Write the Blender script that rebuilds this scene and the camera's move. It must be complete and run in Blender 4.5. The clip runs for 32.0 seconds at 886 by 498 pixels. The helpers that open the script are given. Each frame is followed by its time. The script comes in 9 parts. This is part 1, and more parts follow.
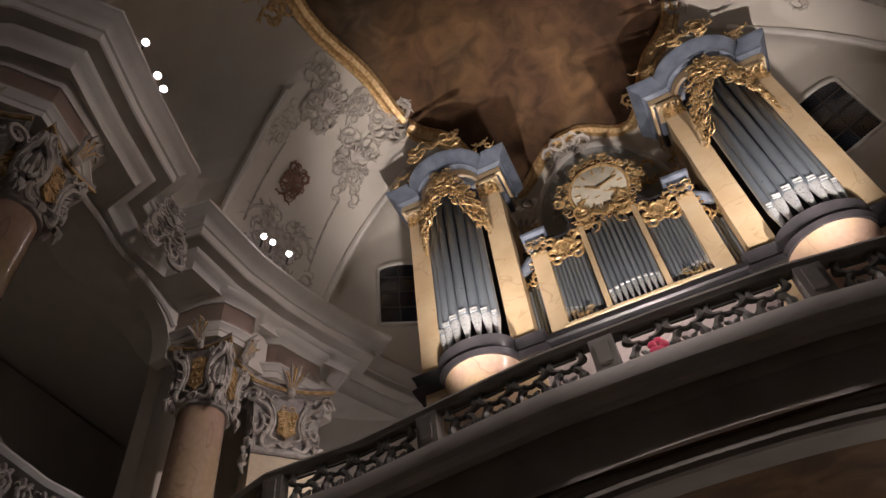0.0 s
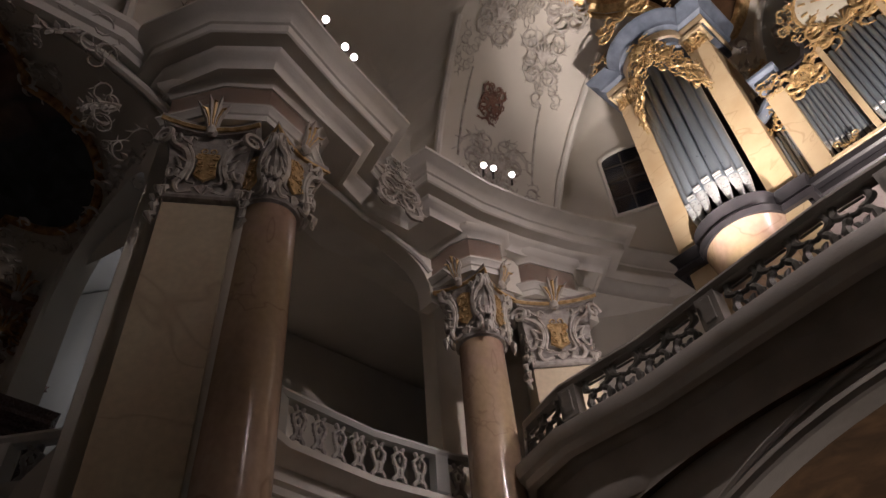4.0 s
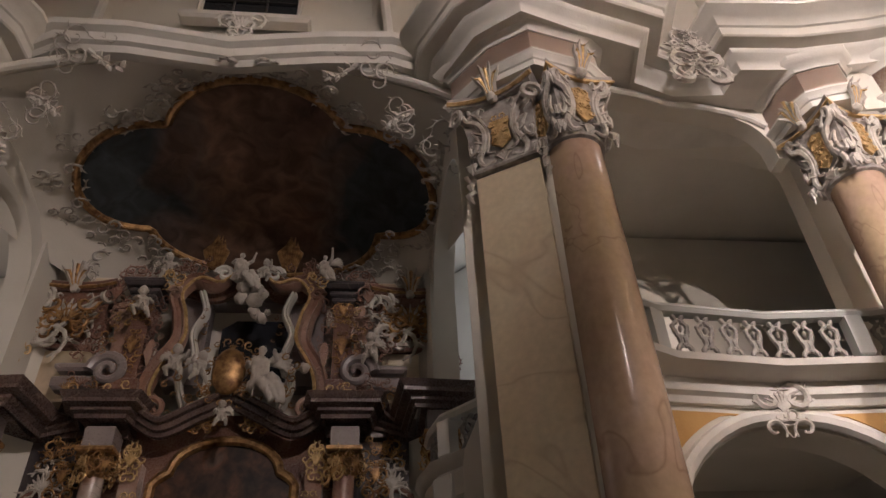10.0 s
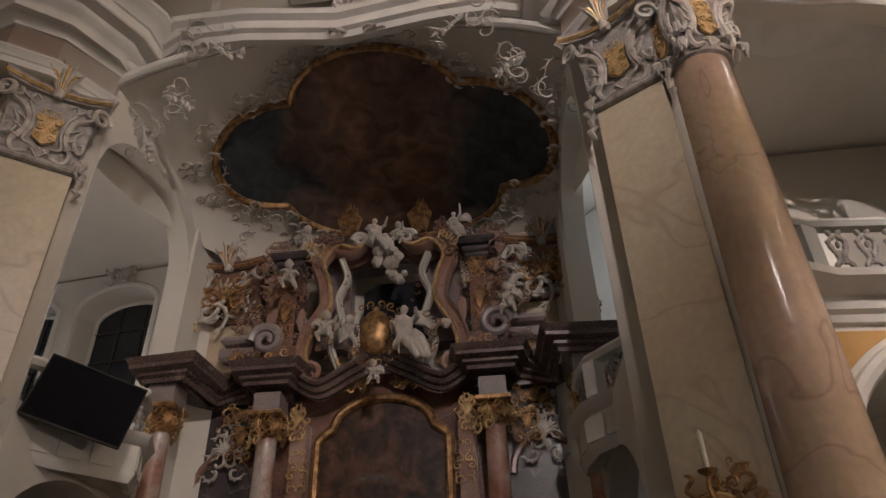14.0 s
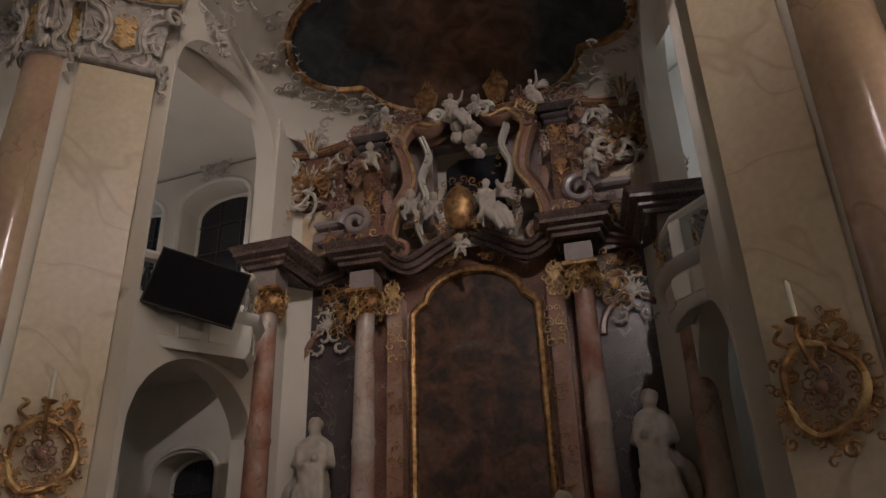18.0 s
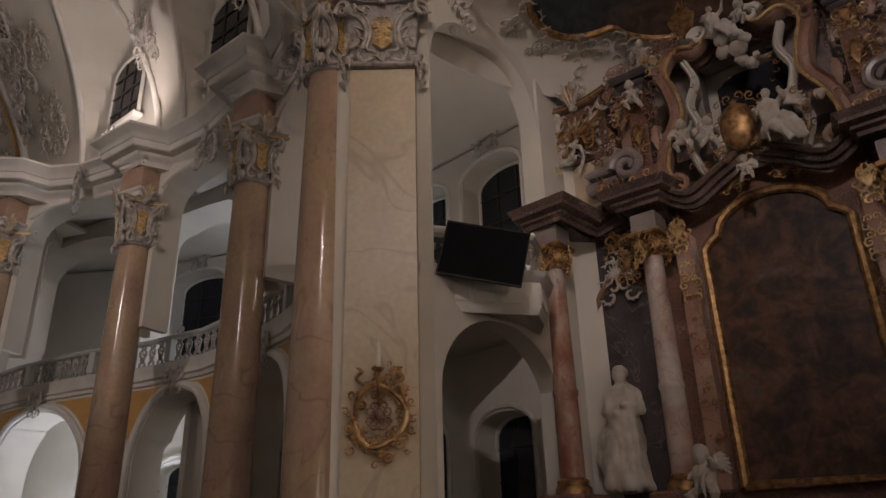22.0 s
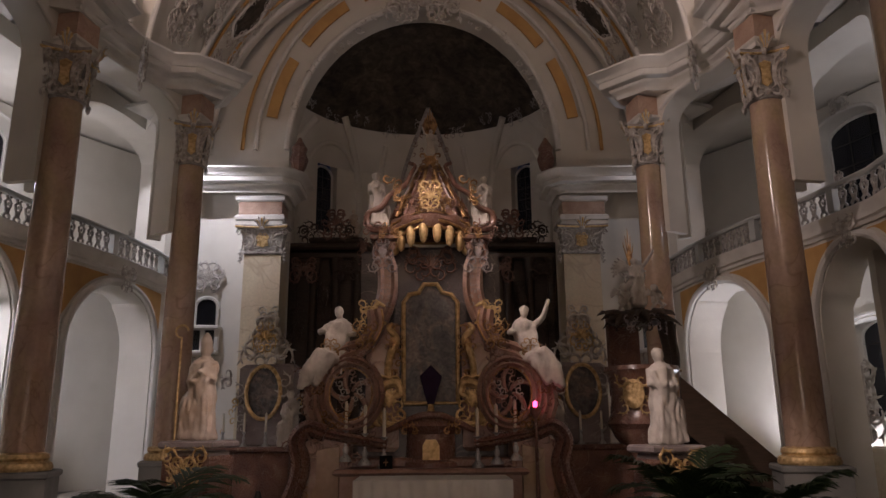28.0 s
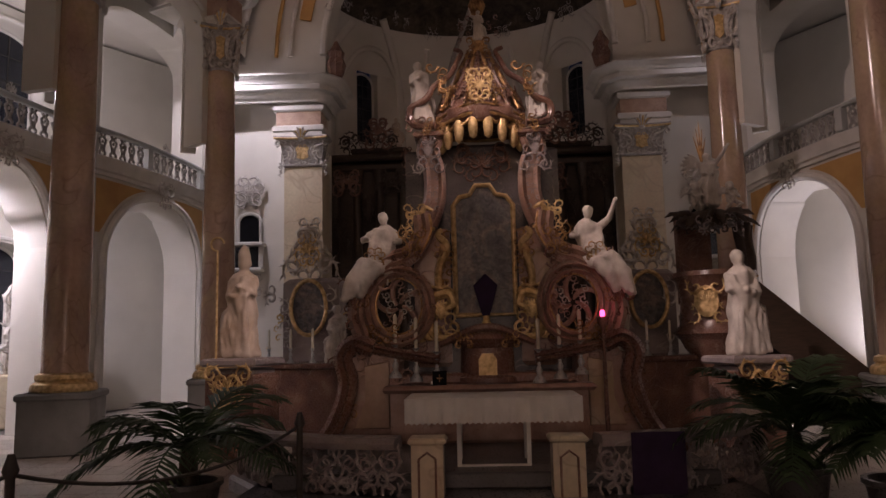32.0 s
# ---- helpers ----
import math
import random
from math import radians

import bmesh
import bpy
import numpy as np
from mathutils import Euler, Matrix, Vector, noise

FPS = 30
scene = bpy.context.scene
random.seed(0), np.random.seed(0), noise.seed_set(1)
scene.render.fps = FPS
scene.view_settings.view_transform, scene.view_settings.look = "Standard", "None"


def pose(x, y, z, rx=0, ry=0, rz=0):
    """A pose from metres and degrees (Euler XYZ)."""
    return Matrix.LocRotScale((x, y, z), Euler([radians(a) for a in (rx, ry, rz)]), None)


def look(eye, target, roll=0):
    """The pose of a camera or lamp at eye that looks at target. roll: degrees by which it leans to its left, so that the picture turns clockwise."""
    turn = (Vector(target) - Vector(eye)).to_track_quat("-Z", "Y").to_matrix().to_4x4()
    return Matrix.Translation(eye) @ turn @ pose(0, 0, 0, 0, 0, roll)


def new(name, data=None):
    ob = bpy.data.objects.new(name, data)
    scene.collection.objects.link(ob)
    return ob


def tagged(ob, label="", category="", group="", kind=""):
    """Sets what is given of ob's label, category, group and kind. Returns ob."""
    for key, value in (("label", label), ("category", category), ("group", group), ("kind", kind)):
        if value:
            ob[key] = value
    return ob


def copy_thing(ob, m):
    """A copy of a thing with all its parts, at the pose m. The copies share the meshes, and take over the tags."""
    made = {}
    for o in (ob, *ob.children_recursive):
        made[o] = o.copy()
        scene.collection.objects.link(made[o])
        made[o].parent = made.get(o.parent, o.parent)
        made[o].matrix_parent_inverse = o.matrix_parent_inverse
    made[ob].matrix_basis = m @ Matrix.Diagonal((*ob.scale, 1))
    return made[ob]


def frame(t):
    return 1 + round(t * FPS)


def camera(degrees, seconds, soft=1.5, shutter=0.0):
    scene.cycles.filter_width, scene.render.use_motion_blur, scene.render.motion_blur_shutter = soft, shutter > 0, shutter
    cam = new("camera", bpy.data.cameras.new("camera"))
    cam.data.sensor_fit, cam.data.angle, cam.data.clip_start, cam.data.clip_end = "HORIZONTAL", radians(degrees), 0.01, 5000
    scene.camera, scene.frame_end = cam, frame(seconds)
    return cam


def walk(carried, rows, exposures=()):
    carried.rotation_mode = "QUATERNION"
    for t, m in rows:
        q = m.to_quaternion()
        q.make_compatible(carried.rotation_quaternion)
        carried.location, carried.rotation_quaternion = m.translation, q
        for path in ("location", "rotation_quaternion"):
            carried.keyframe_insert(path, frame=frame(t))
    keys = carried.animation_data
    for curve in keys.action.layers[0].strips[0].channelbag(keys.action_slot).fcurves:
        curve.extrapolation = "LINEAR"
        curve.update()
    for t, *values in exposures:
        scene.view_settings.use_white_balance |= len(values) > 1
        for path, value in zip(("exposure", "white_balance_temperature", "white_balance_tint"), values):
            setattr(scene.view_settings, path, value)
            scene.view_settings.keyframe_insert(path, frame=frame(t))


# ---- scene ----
cam = camera(63.44, 32.0)
PATH = [
    (0.0, pose(-0.167, 0.022, 1.553, 139.85, 5.13, 24.91)),
    (0.5, pose(-0.183, -0.035, 1.598, 138.30, 4.82, 28.41)),
    (1.0, pose(-0.203, -0.087, 1.637, 137.21, 4.57, 31.91)),
    (1.5, pose(-0.242, -0.133, 1.675, 136.40, 4.26, 34.72)),
    (2.0, pose(-0.275, -0.147, 1.695, 135.96, 4.44, 38.55)),
    (2.5, pose(-0.292, -0.140, 1.706, 135.62, 3.95, 43.46)),
    (3.0, pose(-0.310, -0.123, 1.708, 134.81, 2.77, 45.92)),
    (3.5, pose(-0.324, -0.101, 1.696, 134.40, 3.34, 47.55)),
    (5.5, pose(-0.331, -0.056, 1.699, 132.11, 3.62, 54.43)),
    (6.0, pose(-0.290, -0.000, 1.750, 131.31, 4.02, 58.90)),
    (6.5, pose(-0.222, 0.045, 1.799, 130.68, 4.37, 63.79)),
    (7.0, pose(-0.160, 0.084, 1.838, 130.22, 3.22, 69.25)),
    (7.5, pose(-0.118, 0.114, 1.862, 129.60, 3.10, 73.10)),
    (8.0, pose(-0.080, 0.144, 1.872, 129.14, 2.99, 76.33)),
    (8.5, pose(-0.053, 0.173, 1.887, 128.90, 3.47, 78.83)),
    (9.0, pose(-0.025, 0.194, 1.899, 128.39, 3.12, 81.05)),
    (9.5, pose(-0.006, 0.174, 1.896, 128.11, 2.82, 83.03)),
    (10.0, pose(-0.004, 0.130, 1.895, 127.71, 2.40, 84.54)),
    (10.5, pose(-0.007, 0.106, 1.881, 127.33, 1.97, 85.96)),
    (11.0, pose(-0.013, 0.111, 1.880, 126.97, 1.67, 87.31)),
    (11.5, pose(-0.001, 0.105, 1.884, 126.38, 1.53, 88.91)),
    (12.0, pose(0.014, 0.087, 1.886, 125.21, 1.60, 90.56)),
    (12.5, pose(0.022, 0.076, 1.883, 124.93, 2.00, 92.22)),
    (13.0, pose(-0.005, 0.103, 1.874, 124.91, 1.69, 94.21)),
    (13.5, pose(-0.039, 0.136, 1.855, 125.00, 1.49, 95.66)),
    (15.5, pose(-0.097, 0.154, 1.837, 121.88, 0.51, 99.35)),
    (16.0, pose(-0.114, 0.165, 1.821, 120.74, 0.16, 99.76)),
    (16.5, pose(-0.110, 0.193, 1.815, 119.67, -0.10, 100.17)),
    (17.0, pose(-0.089, 0.224, 1.808, 118.67, -0.45, 100.90)),
    (17.5, pose(-0.051, 0.234, 1.799, 116.73, 0.41, 102.47)),
    (18.0, pose(-0.027, 0.229, 1.785, 114.81, 1.65, 104.81)),
    (18.5, pose(-0.028, 0.248, 1.782, 113.58, 1.62, 106.26)),
    (19.0, pose(-0.045, 0.291, 1.776, 113.16, 1.37, 108.09)),
    (19.5, pose(-0.089, 0.338, 1.766, 113.02, 1.46, 110.18)),
    (20.0, pose(-0.121, 0.361, 1.755, 112.87, 1.58, 111.68)),
    (20.5, pose(-0.152, 0.342, 1.731, 112.83, 1.80, 114.20)),
    (21.0, pose(-0.126, 0.342, 1.704, 112.67, 1.52, 119.54)),
    (21.5, pose(-0.126, 0.332, 1.690, 112.51, 0.91, 124.77)),
    (22.0, pose(-0.120, 0.289, 1.668, 112.41, 1.44, 129.29)),
    (22.5, pose(-0.104, 0.231, 1.652, 112.25, 1.55, 133.93)),
    (23.0, pose(-0.130, 0.120, 1.622, 112.16, 1.68, 138.18)),
    (23.5, pose(-0.065, 0.095, 1.608, 111.49, 2.36, 142.47)),
    (24.0, pose(-0.061, 0.057, 1.585, 110.77, 2.58, 146.78)),
    (24.5, pose(-0.015, 0.087, 1.655, 109.24, 3.00, 149.78)),
    (25.0, pose(-0.089, 0.035, 1.643, 108.91, 2.57, 155.46)),
    (25.5, pose(-0.116, 0.012, 1.638, 108.56, 1.81, 162.66)),
    (27.5, pose(-0.125, -0.299, 1.471, 103.96, 1.42, 173.70)),
    (28.0, pose(-0.180, -0.363, 1.461, 103.67, 0.40, 178.95)),
    (28.5, pose(-0.203, -0.492, 1.467, 103.01, 0.60, 180.49)),
    (29.0, pose(-0.156, -0.654, 1.450, 101.84, 0.71, 180.63)),
    (29.5, pose(-0.100, -0.775, 1.429, 100.53, 0.83, 180.84)),
    (30.0, pose(-0.134, -0.896, 1.423, 98.72, 1.19, 182.00)),
    (30.5, pose(-0.171, -1.012, 1.410, 97.93, 0.84, 183.59)),
    (31.0, pose(-0.157, -1.157, 1.415, 97.12, 1.07, 184.28)),
    (31.5, pose(-0.103, -1.290, 1.418, 97.00, 1.22, 183.87)),
    (32.0, pose(-0.100, -1.427, 1.444, 97.12, 1.33, 182.88)),
]
walk(cam, PATH, [(0.0, -0.45, 6100, 17), (3.5, -0.1, 6100, 17), (6.0, 0.15, 6400, 18), (7.0, 0.5, 6500, 17), (8.0, 1.05, 6450, 14), (10.0, 1.65, 6250, 14), (15.0, 1.9, 6100, 12), (19.0, 1.75, 6150, 12), (21.5, 1.6, 6250, 15), (24.0, 1.37, 6400, 18), (25.5, 1.45, 6500, 22), (28.0, 1.4, 6650, 24), (29.0, 1.3, 6800, 30), (32.0, 1.32, 6900, 33)])

# world: night outside, only a trace of sky through the windows
world = bpy.data.worlds.new("night_sky")
scene.world = world
world.use_nodes = True
world.node_tree.nodes["Background"].inputs[0].default_value = (0.10, 0.13, 0.25, 1)
world.node_tree.nodes["Background"].inputs[1].default_value = 0.02


def lamp(name, kind, at, energy, colour=(1, 0.86, 0.68), size=0.1, aim=None, angle=60, blend=0.6):
    data = bpy.data.lights.new(name, kind)
    data.energy, data.color = energy, colour
    if kind == "AREA":
        data.size = size
    else:
        data.shadow_soft_size = size
    if kind == "SPOT":
        data.spot_size, data.spot_blend = radians(angle), blend
    ob = new(name, data)
    ob.matrix_world = look(at, aim) if aim else Matrix.Translation(at)
    return ob


# --- lamps: cornice spots, gallery uplights, aisle floods, and added fills ---
WARM, NEUTRAL, COOL = (1.0, 0.86, 0.72), (1.0, 0.85, 0.75), (0.84, 0.91, 1.0)
for sx in (1, -1):
    # known on the west cornice only; the east copies are unseen, added for light
    lamp("cornice_spot_light", "SPOT", (-4.5 * sx, 5.3, 9.75), 70, NEUTRAL, 0.06, (-5.6 * sx, 7.2, 12.5), 150, 0.9)
    lamp("cornice_spot_light", "SPOT", (-4.0 * sx, 2.5, 9.75), 1050, NEUTRAL, 0.06, (3.5 * sx, 5.4, 4.3), 44, 1.0)
    lamp("gallery_uplight", "SPOT", (-4.2 * sx, 6.5, 5.75), 60, NEUTRAL, 0.08, (-5.6 * sx, 8.3, 8.2), 110, 1.0)
    lamp("gallery_uplight", "SPOT", (-2.3 * sx, 5.8, 5.7), 2500, WARM, 0.08, (-2.2 * sx, 7.5, 11.4), 50, 1.0)
    lamp("choir_spot_light", "SPOT", (-6.3 * sx, -18.4, 9.3), 18 if sx == 1 else 200, COOL, 0.06, (-6.2 * sx, -21.0, 5.2), 110, 1.0)
lamp("gallery_uplight", "SPOT", (0.0, 5.9, 5.7), 1200, WARM, 0.08, (0.0, 7.6, 9.8), 95, 1.0)
lamp("aisle_flood", "AREA", (9.6, -14.2, 4.7), 66, COOL, 0.6, (9.9, -16.0, 0.5))
lamp("aisle_flood", "AREA", (9.2, -11.2, 4.7), 44, COOL, 0.6, (9.4, -11.2, 0.5))
lamp("aisle_flood", "AREA", (-9.0, -18.3, 0.3), 48, COOL, 0.4, (-10.6, -17.0, 3.5))
lamp("gallery_flood", "POINT", (9.8, -15.2, 6.9), 45, COOL, 0.15)
lamp("gallery_flood", "POINT", (-9.8, -13.2, 6.9), 16, COOL, 0.15)
# unseen point lights added so the conch gallery walls read pale
lamp("conch_gallery_lamp", "POINT", (-8.6, 2.05, 7.9), 9, COOL, 0.1)
lamp("conch_gallery_lamp", "POINT", (-8.6, -5.9, 6.6), 9, NEUTRAL, 0.1)
lamp("under_gallery_lamp", "POINT", (2.5, 8.3, 2.6), 60, WARM, 0.15)
lamp("under_gallery_lamp", "POINT", (-2.8, 8.0, 2.4), 35, WARM, 0.15)
# fill added to lift the choir vault; no lamps are known on these cornices
for sx in (1, -1):
    lamp("vault_uplight", "SPOT", (-4.8 * sx, -6.3, 9.75), 28, NEUTRAL, 0.08, (-3.6 * sx, -9.5, 14.5), 150, 1.0)
    lamp("vault_uplight", "SPOT", (-5.9 * sx, -12.4, 9.75), 75, NEUTRAL, 0.08, (-4.0 * sx, -15.5, 14.5), 150, 1.0)
# added fill spots, no known lamps: brighten pier, high altar and choir side
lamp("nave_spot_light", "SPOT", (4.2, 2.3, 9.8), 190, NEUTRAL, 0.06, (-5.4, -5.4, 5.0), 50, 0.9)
lamp("nave_spot_light", "SPOT", (4.4, -5.2, 9.8), 3300, NEUTRAL, 0.06, (-1.5, -10.9, 0.4), 39, 1.0)
lamp("nave_spot_light", "SPOT", (-4.4, -5.2, 9.8), 3300, NEUTRAL, 0.06, (0.9, -10.9, 0.4), 39, 1.0)
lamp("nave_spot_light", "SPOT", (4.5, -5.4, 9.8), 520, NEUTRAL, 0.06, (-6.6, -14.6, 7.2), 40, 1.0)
# unseen fills thrown across the nave onto column D, arch and side altar
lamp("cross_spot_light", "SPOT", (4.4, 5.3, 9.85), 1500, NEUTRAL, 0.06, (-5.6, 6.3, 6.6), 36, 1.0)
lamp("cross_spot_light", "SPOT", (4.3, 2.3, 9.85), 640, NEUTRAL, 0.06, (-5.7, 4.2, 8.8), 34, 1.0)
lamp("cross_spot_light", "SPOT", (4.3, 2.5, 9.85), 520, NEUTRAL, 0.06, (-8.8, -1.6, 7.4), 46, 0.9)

# ---- materials ----
def material(name, colour, rough=0.6, metal=0.0, second=None, third=None, scale=3.0, vein=None, vein_scale=1.2,
             bump=0.15, bump_scale=40.0, stretch=(1, 1, 1), rand=0.0, spec=0.5, patch=None):
    """Two-scale mottling between colour, second and third, thin veins, fine bump."""
    m = bpy.data.materials.new(name)
    m.use_nodes = True
    nt = m.node_tree
    n, l = nt.nodes, nt.links
    bsdf = n["Principled BSDF"]
    bsdf.inputs["Metallic"].default_value = metal
    bsdf.inputs["Specular IOR Level"].default_value = spec
    co = n.new("ShaderNodeTexCoord")
    mp = n.new("ShaderNodeMapping")
    mp.inputs["Scale"].default_value = stretch
    l.new(co.outputs["Object"], mp.inputs["Vector"])
    big = n.new("ShaderNodeTexNoise")
    big.inputs["Scale"].default_value, big.inputs["Detail"].default_value = scale, 6
    l.new(mp.outputs[0], big.inputs["Vector"])
    ramp = n.new("ShaderNodeValToRGB")
    second = second or tuple(c * 0.82 for c in colour)
    ramp.color_ramp.elements[0].position, ramp.color_ramp.elements[0].color = 0.32, (*second, 1)
    ramp.color_ramp.elements[1].position, ramp.color_ramp.elements[1].color = 0.62, (*colour, 1)
    if third:
        e = ramp.color_ramp.elements.new(0.75)
        e.color = (*third, 1)
    l.new(big.outputs["Fac"], ramp.inputs["Fac"])
    out = ramp.outputs["Color"]
    if patch:
        # broad clouds of another stone colour and a fine crystalline speckle
        cl = n.new("ShaderNodeTexNoise")
        cl.inputs["Scale"].default_value, cl.inputs["Detail"].default_value, cl.inputs["Distortion"].default_value = 0.7, 4, 1.2
        l.new(mp.outputs[0], cl.inputs["Vector"])
        cr = n.new("ShaderNodeMapRange")
        cr.inputs["From Min"].default_value, cr.inputs["From Max"].default_value = 0.45, 0.66
        l.new(cl.outputs["Fac"], cr.inputs["Value"])
        cm = n.new("ShaderNodeMix")
        cm.data_type = "RGBA"
        cm.inputs["B"].default_value = (*patch, 1)
        l.new(cr.outputs[0], cm.inputs["Factor"])
        l.new(out, cm.inputs["A"])
        sp = n.new("ShaderNodeTexNoise")
        sp.inputs["Scale"].default_value, sp.inputs["Detail"].default_value = 14, 5
        l.new(mp.outputs[0], sp.inputs["Vector"])
        sr = n.new("ShaderNodeMapRange")
        sr.inputs["From Min"].default_value, sr.inputs["From Max"].default_value = 0.3, 0.7
        sr.inputs["To Min"].default_value, sr.inputs["To Max"].default_value = 0.93, 1.08
        l.new(sp.outputs["Fac"], sr.inputs["Value"])
        sh = n.new("ShaderNodeHueSaturation")
        l.new(sr.outputs[0], sh.inputs["Value"])
        l.new(cm.outputs["Result"], sh.inputs["Color"])
        out = sh.outputs[0]
    if vein:
        w = n.new("ShaderNodeTexNoise")
        w.inputs["Scale"].default_value, w.inputs["Detail"].default_value = vein_scale, 3
        w.inputs["Distortion"].default_value = 0.9
        l.new(mp.outputs[0], w.inputs["Vector"])
        sub = n.new("ShaderNodeMath")
        sub.operation = "SUBTRACT"
        sub.inputs[1].default_value = 0.5
        l.new(w.outputs["Fac"], sub.inputs[0])
        ab = n.new("ShaderNodeMath")
        ab.operation = "ABSOLUTE"
        l.new(sub.outputs[0], ab.inputs[0])
        vr = n.new("ShaderNodeValToRGB")
        vr.color_ramp.elements[0].color = (1, 1, 1, 1)
        vr.color_ramp.elements[1].position, vr.color_ramp.elements[1].color = 0.009, (0, 0, 0, 1)
        l.new(ab.outputs[0], vr.inputs["Fac"])
        mix = n.new("ShaderNodeMix")
        mix.data_type = "RGBA"
        mix.inputs["B"].default_value = (*vein, 1)
        ml = n.new("ShaderNodeMath")
        ml.operation = "MULTIPLY"
        ml.inputs[1].default_value = 0.5
        l.new(vr.outputs[0], ml.inputs[0])
        l.new(ml.outputs[0], mix.inputs["Factor"])
        l.new(out, mix.inputs["A"])
        out = mix.outputs["Result"]
    if rand:
        info = n.new("ShaderNodeObjectInfo")
        hs = n.new("ShaderNodeHueSaturation")
        mr = n.new("ShaderNodeMapRange")
        mr.inputs["To Min"].default_value, mr.inputs["To Max"].default_value = 1 - rand, 1 + rand
        l.new(info.outputs["Random"], mr.inputs["Value"])
        l.new(mr.outputs[0], hs.inputs["Value"])
        l.new(out, hs.inputs["Color"])
        out = hs.outputs[0]
    l.new(out, bsdf.inputs["Base Color"])
    fine = n.new("ShaderNodeTexNoise")
    fine.inputs["Scale"].default_value, fine.inputs["Detail"].default_value = bump_scale, 5
    l.new(co.outputs["Object"], fine.inputs["Vector"])
    rr = n.new("ShaderNodeMapRange")
    rr.inputs["To Min"].default_value, rr.inputs["To Max"].default_value = max(rough - 0.12, 0.03), min(rough + 0.12, 1)
    l.new(fine.outputs["Fac"], rr.inputs["Value"])
    l.new(rr.outputs[0], bsdf.inputs["Roughness"])
    bp = n.new("ShaderNodeBump")
    bp.inputs["Strength"].default_value, bp.inputs["Distance"].default_value = bump, 0.02
    l.new(fine.outputs["Fac"], bp.inputs["Height"])
    l.new(bp.outputs[0], bsdf.inputs["Normal"])
    return m


def painting(name, stops, scale, dark=1.0, rough=0.55, warp=1.0, axes=(1, 1, 1), sky=None):
    """A dim old painting: warped clouds of the given colours, no figures."""
    m = bpy.data.materials.new(name)
    m.use_nodes = True
    n, l = m.node_tree.nodes, m.node_tree.links
    bsdf = n["Principled BSDF"]
    co = n.new("ShaderNodeTexCoord")
    mp = n.new("ShaderNodeMapping")
    mp.inputs["Scale"].default_value = axes
    l.new(co.outputs["Object"], mp.inputs["Vector"])
    a = n.new("ShaderNodeTexNoise")
    a.inputs["Scale"].default_value, a.inputs["Detail"].default_value = scale, 8
    a.inputs["Distortion"].default_value = warp
    l.new(mp.outputs[0], a.inputs["Vector"])
    r = n.new("ShaderNodeValToRGB")
    els = r.color_ramp.elements
    for i, (p, c) in enumerate(stops):
        e = els[i] if i < 2 else els.new(p)
        e.position, e.color = p, (*[v * dark for v in c], 1)
    l.new(a.outputs["Fac"], r.inputs["Fac"])
    b = n.new("ShaderNodeTexNoise")
    b.inputs["Scale"].default_value, b.inputs["Detail"].default_value = scale * 5.5, 8
    b.inputs["Distortion"].default_value = 0.9
    l.new(mp.outputs[0], b.inputs["Vector"])
    mr = n.new("ShaderNodeMapRange")
    mr.inputs["From Min"].default_value, mr.inputs["From Max"].default_value = 0.35, 0.68
    mr.inputs["To Min"].default_value, mr.inputs["To Max"].default_value = 0.6, 1.4
    l.new(b.outputs["Fac"], mr.inputs["Value"])
    hs = n.new("ShaderNodeHueSaturation")
    l.new(mr.outputs[0], hs.inputs["Value"])
    tone = r.outputs[0]
    if sky:
        # painted night sky in both ends of the picture, its edge broken by clouds
        colour, mid, half = sky
        xyz = n.new("ShaderNodeSeparateXYZ")
        l.new(co.outputs["Object"], xyz.inputs[0])
        off = n.new("ShaderNodeMath")
        off.operation, off.inputs[1].default_value = "SUBTRACT", mid
        l.new(xyz.outputs["Y"], off.inputs[0])
        ab = n.new("ShaderNodeMath")
        ab.operation = "ABSOLUTE"
        l.new(off.outputs[0], ab.inputs[0])
        wob = n.new("ShaderNodeMath")
        wob.operation, wob.inputs[1].default_value = "MULTIPLY_ADD", 4.5
        l.new(a.outputs["Fac"], wob.inputs[0])
        l.new(ab.outputs[0], wob.inputs[2])
        fade = n.new("ShaderNodeMapRange")
        fade.inputs["From Min"].default_value, fade.inputs["From Max"].default_value = half + 1.75, half + 2.75
        l.new(wob.outputs[0], fade.inputs["Value"])
        mx = n.new("ShaderNodeMix")
        mx.data_type = "RGBA"
        mx.inputs["B"].default_value = (*colour, 1)
        l.new(fade.outputs[0], mx.inputs["Factor"])
        l.new(tone, mx.inputs["A"])
        tone = mx.outputs["Result"]
    l.new(tone, hs.inputs["Color"])
    l.new(hs.outputs[0], bsdf.inputs["Base Color"])
    bsdf.inputs["Roughness"].default_value = rough
    bp = n.new("ShaderNodeBump")
    bp.inputs["Strength"].default_value = 0.2
    bp.inputs["Distance"].default_value = 0.01
    l.new(a.outputs["Fac"], bp.inputs["Height"])
    l.new(bp.outputs[0], bsdf.inputs["Normal"])
    return m


WHITE = material("white_plaster", (0.74, 0.70, 0.63), 0.85, second=(0.66, 0.62, 0.55), scale=0.9, bump=0.12)
TRIM = material("stucco_moulding", (0.76, 0.73, 0.68), 0.7, second=(0.66, 0.63, 0.58), scale=2.5, bump=0.1)
ROCAILLE = material("silvered_stucco", (0.62, 0.585, 0.54), 0.48, second=(0.36, 0.31, 0.26), scale=9, bump=0.2)
GREYSTUCCO = material("grey_painted_stucco", (0.52, 0.53, 0.51), 0.8, second=(0.44, 0.45, 0.43), scale=1.5, bump=0.1)
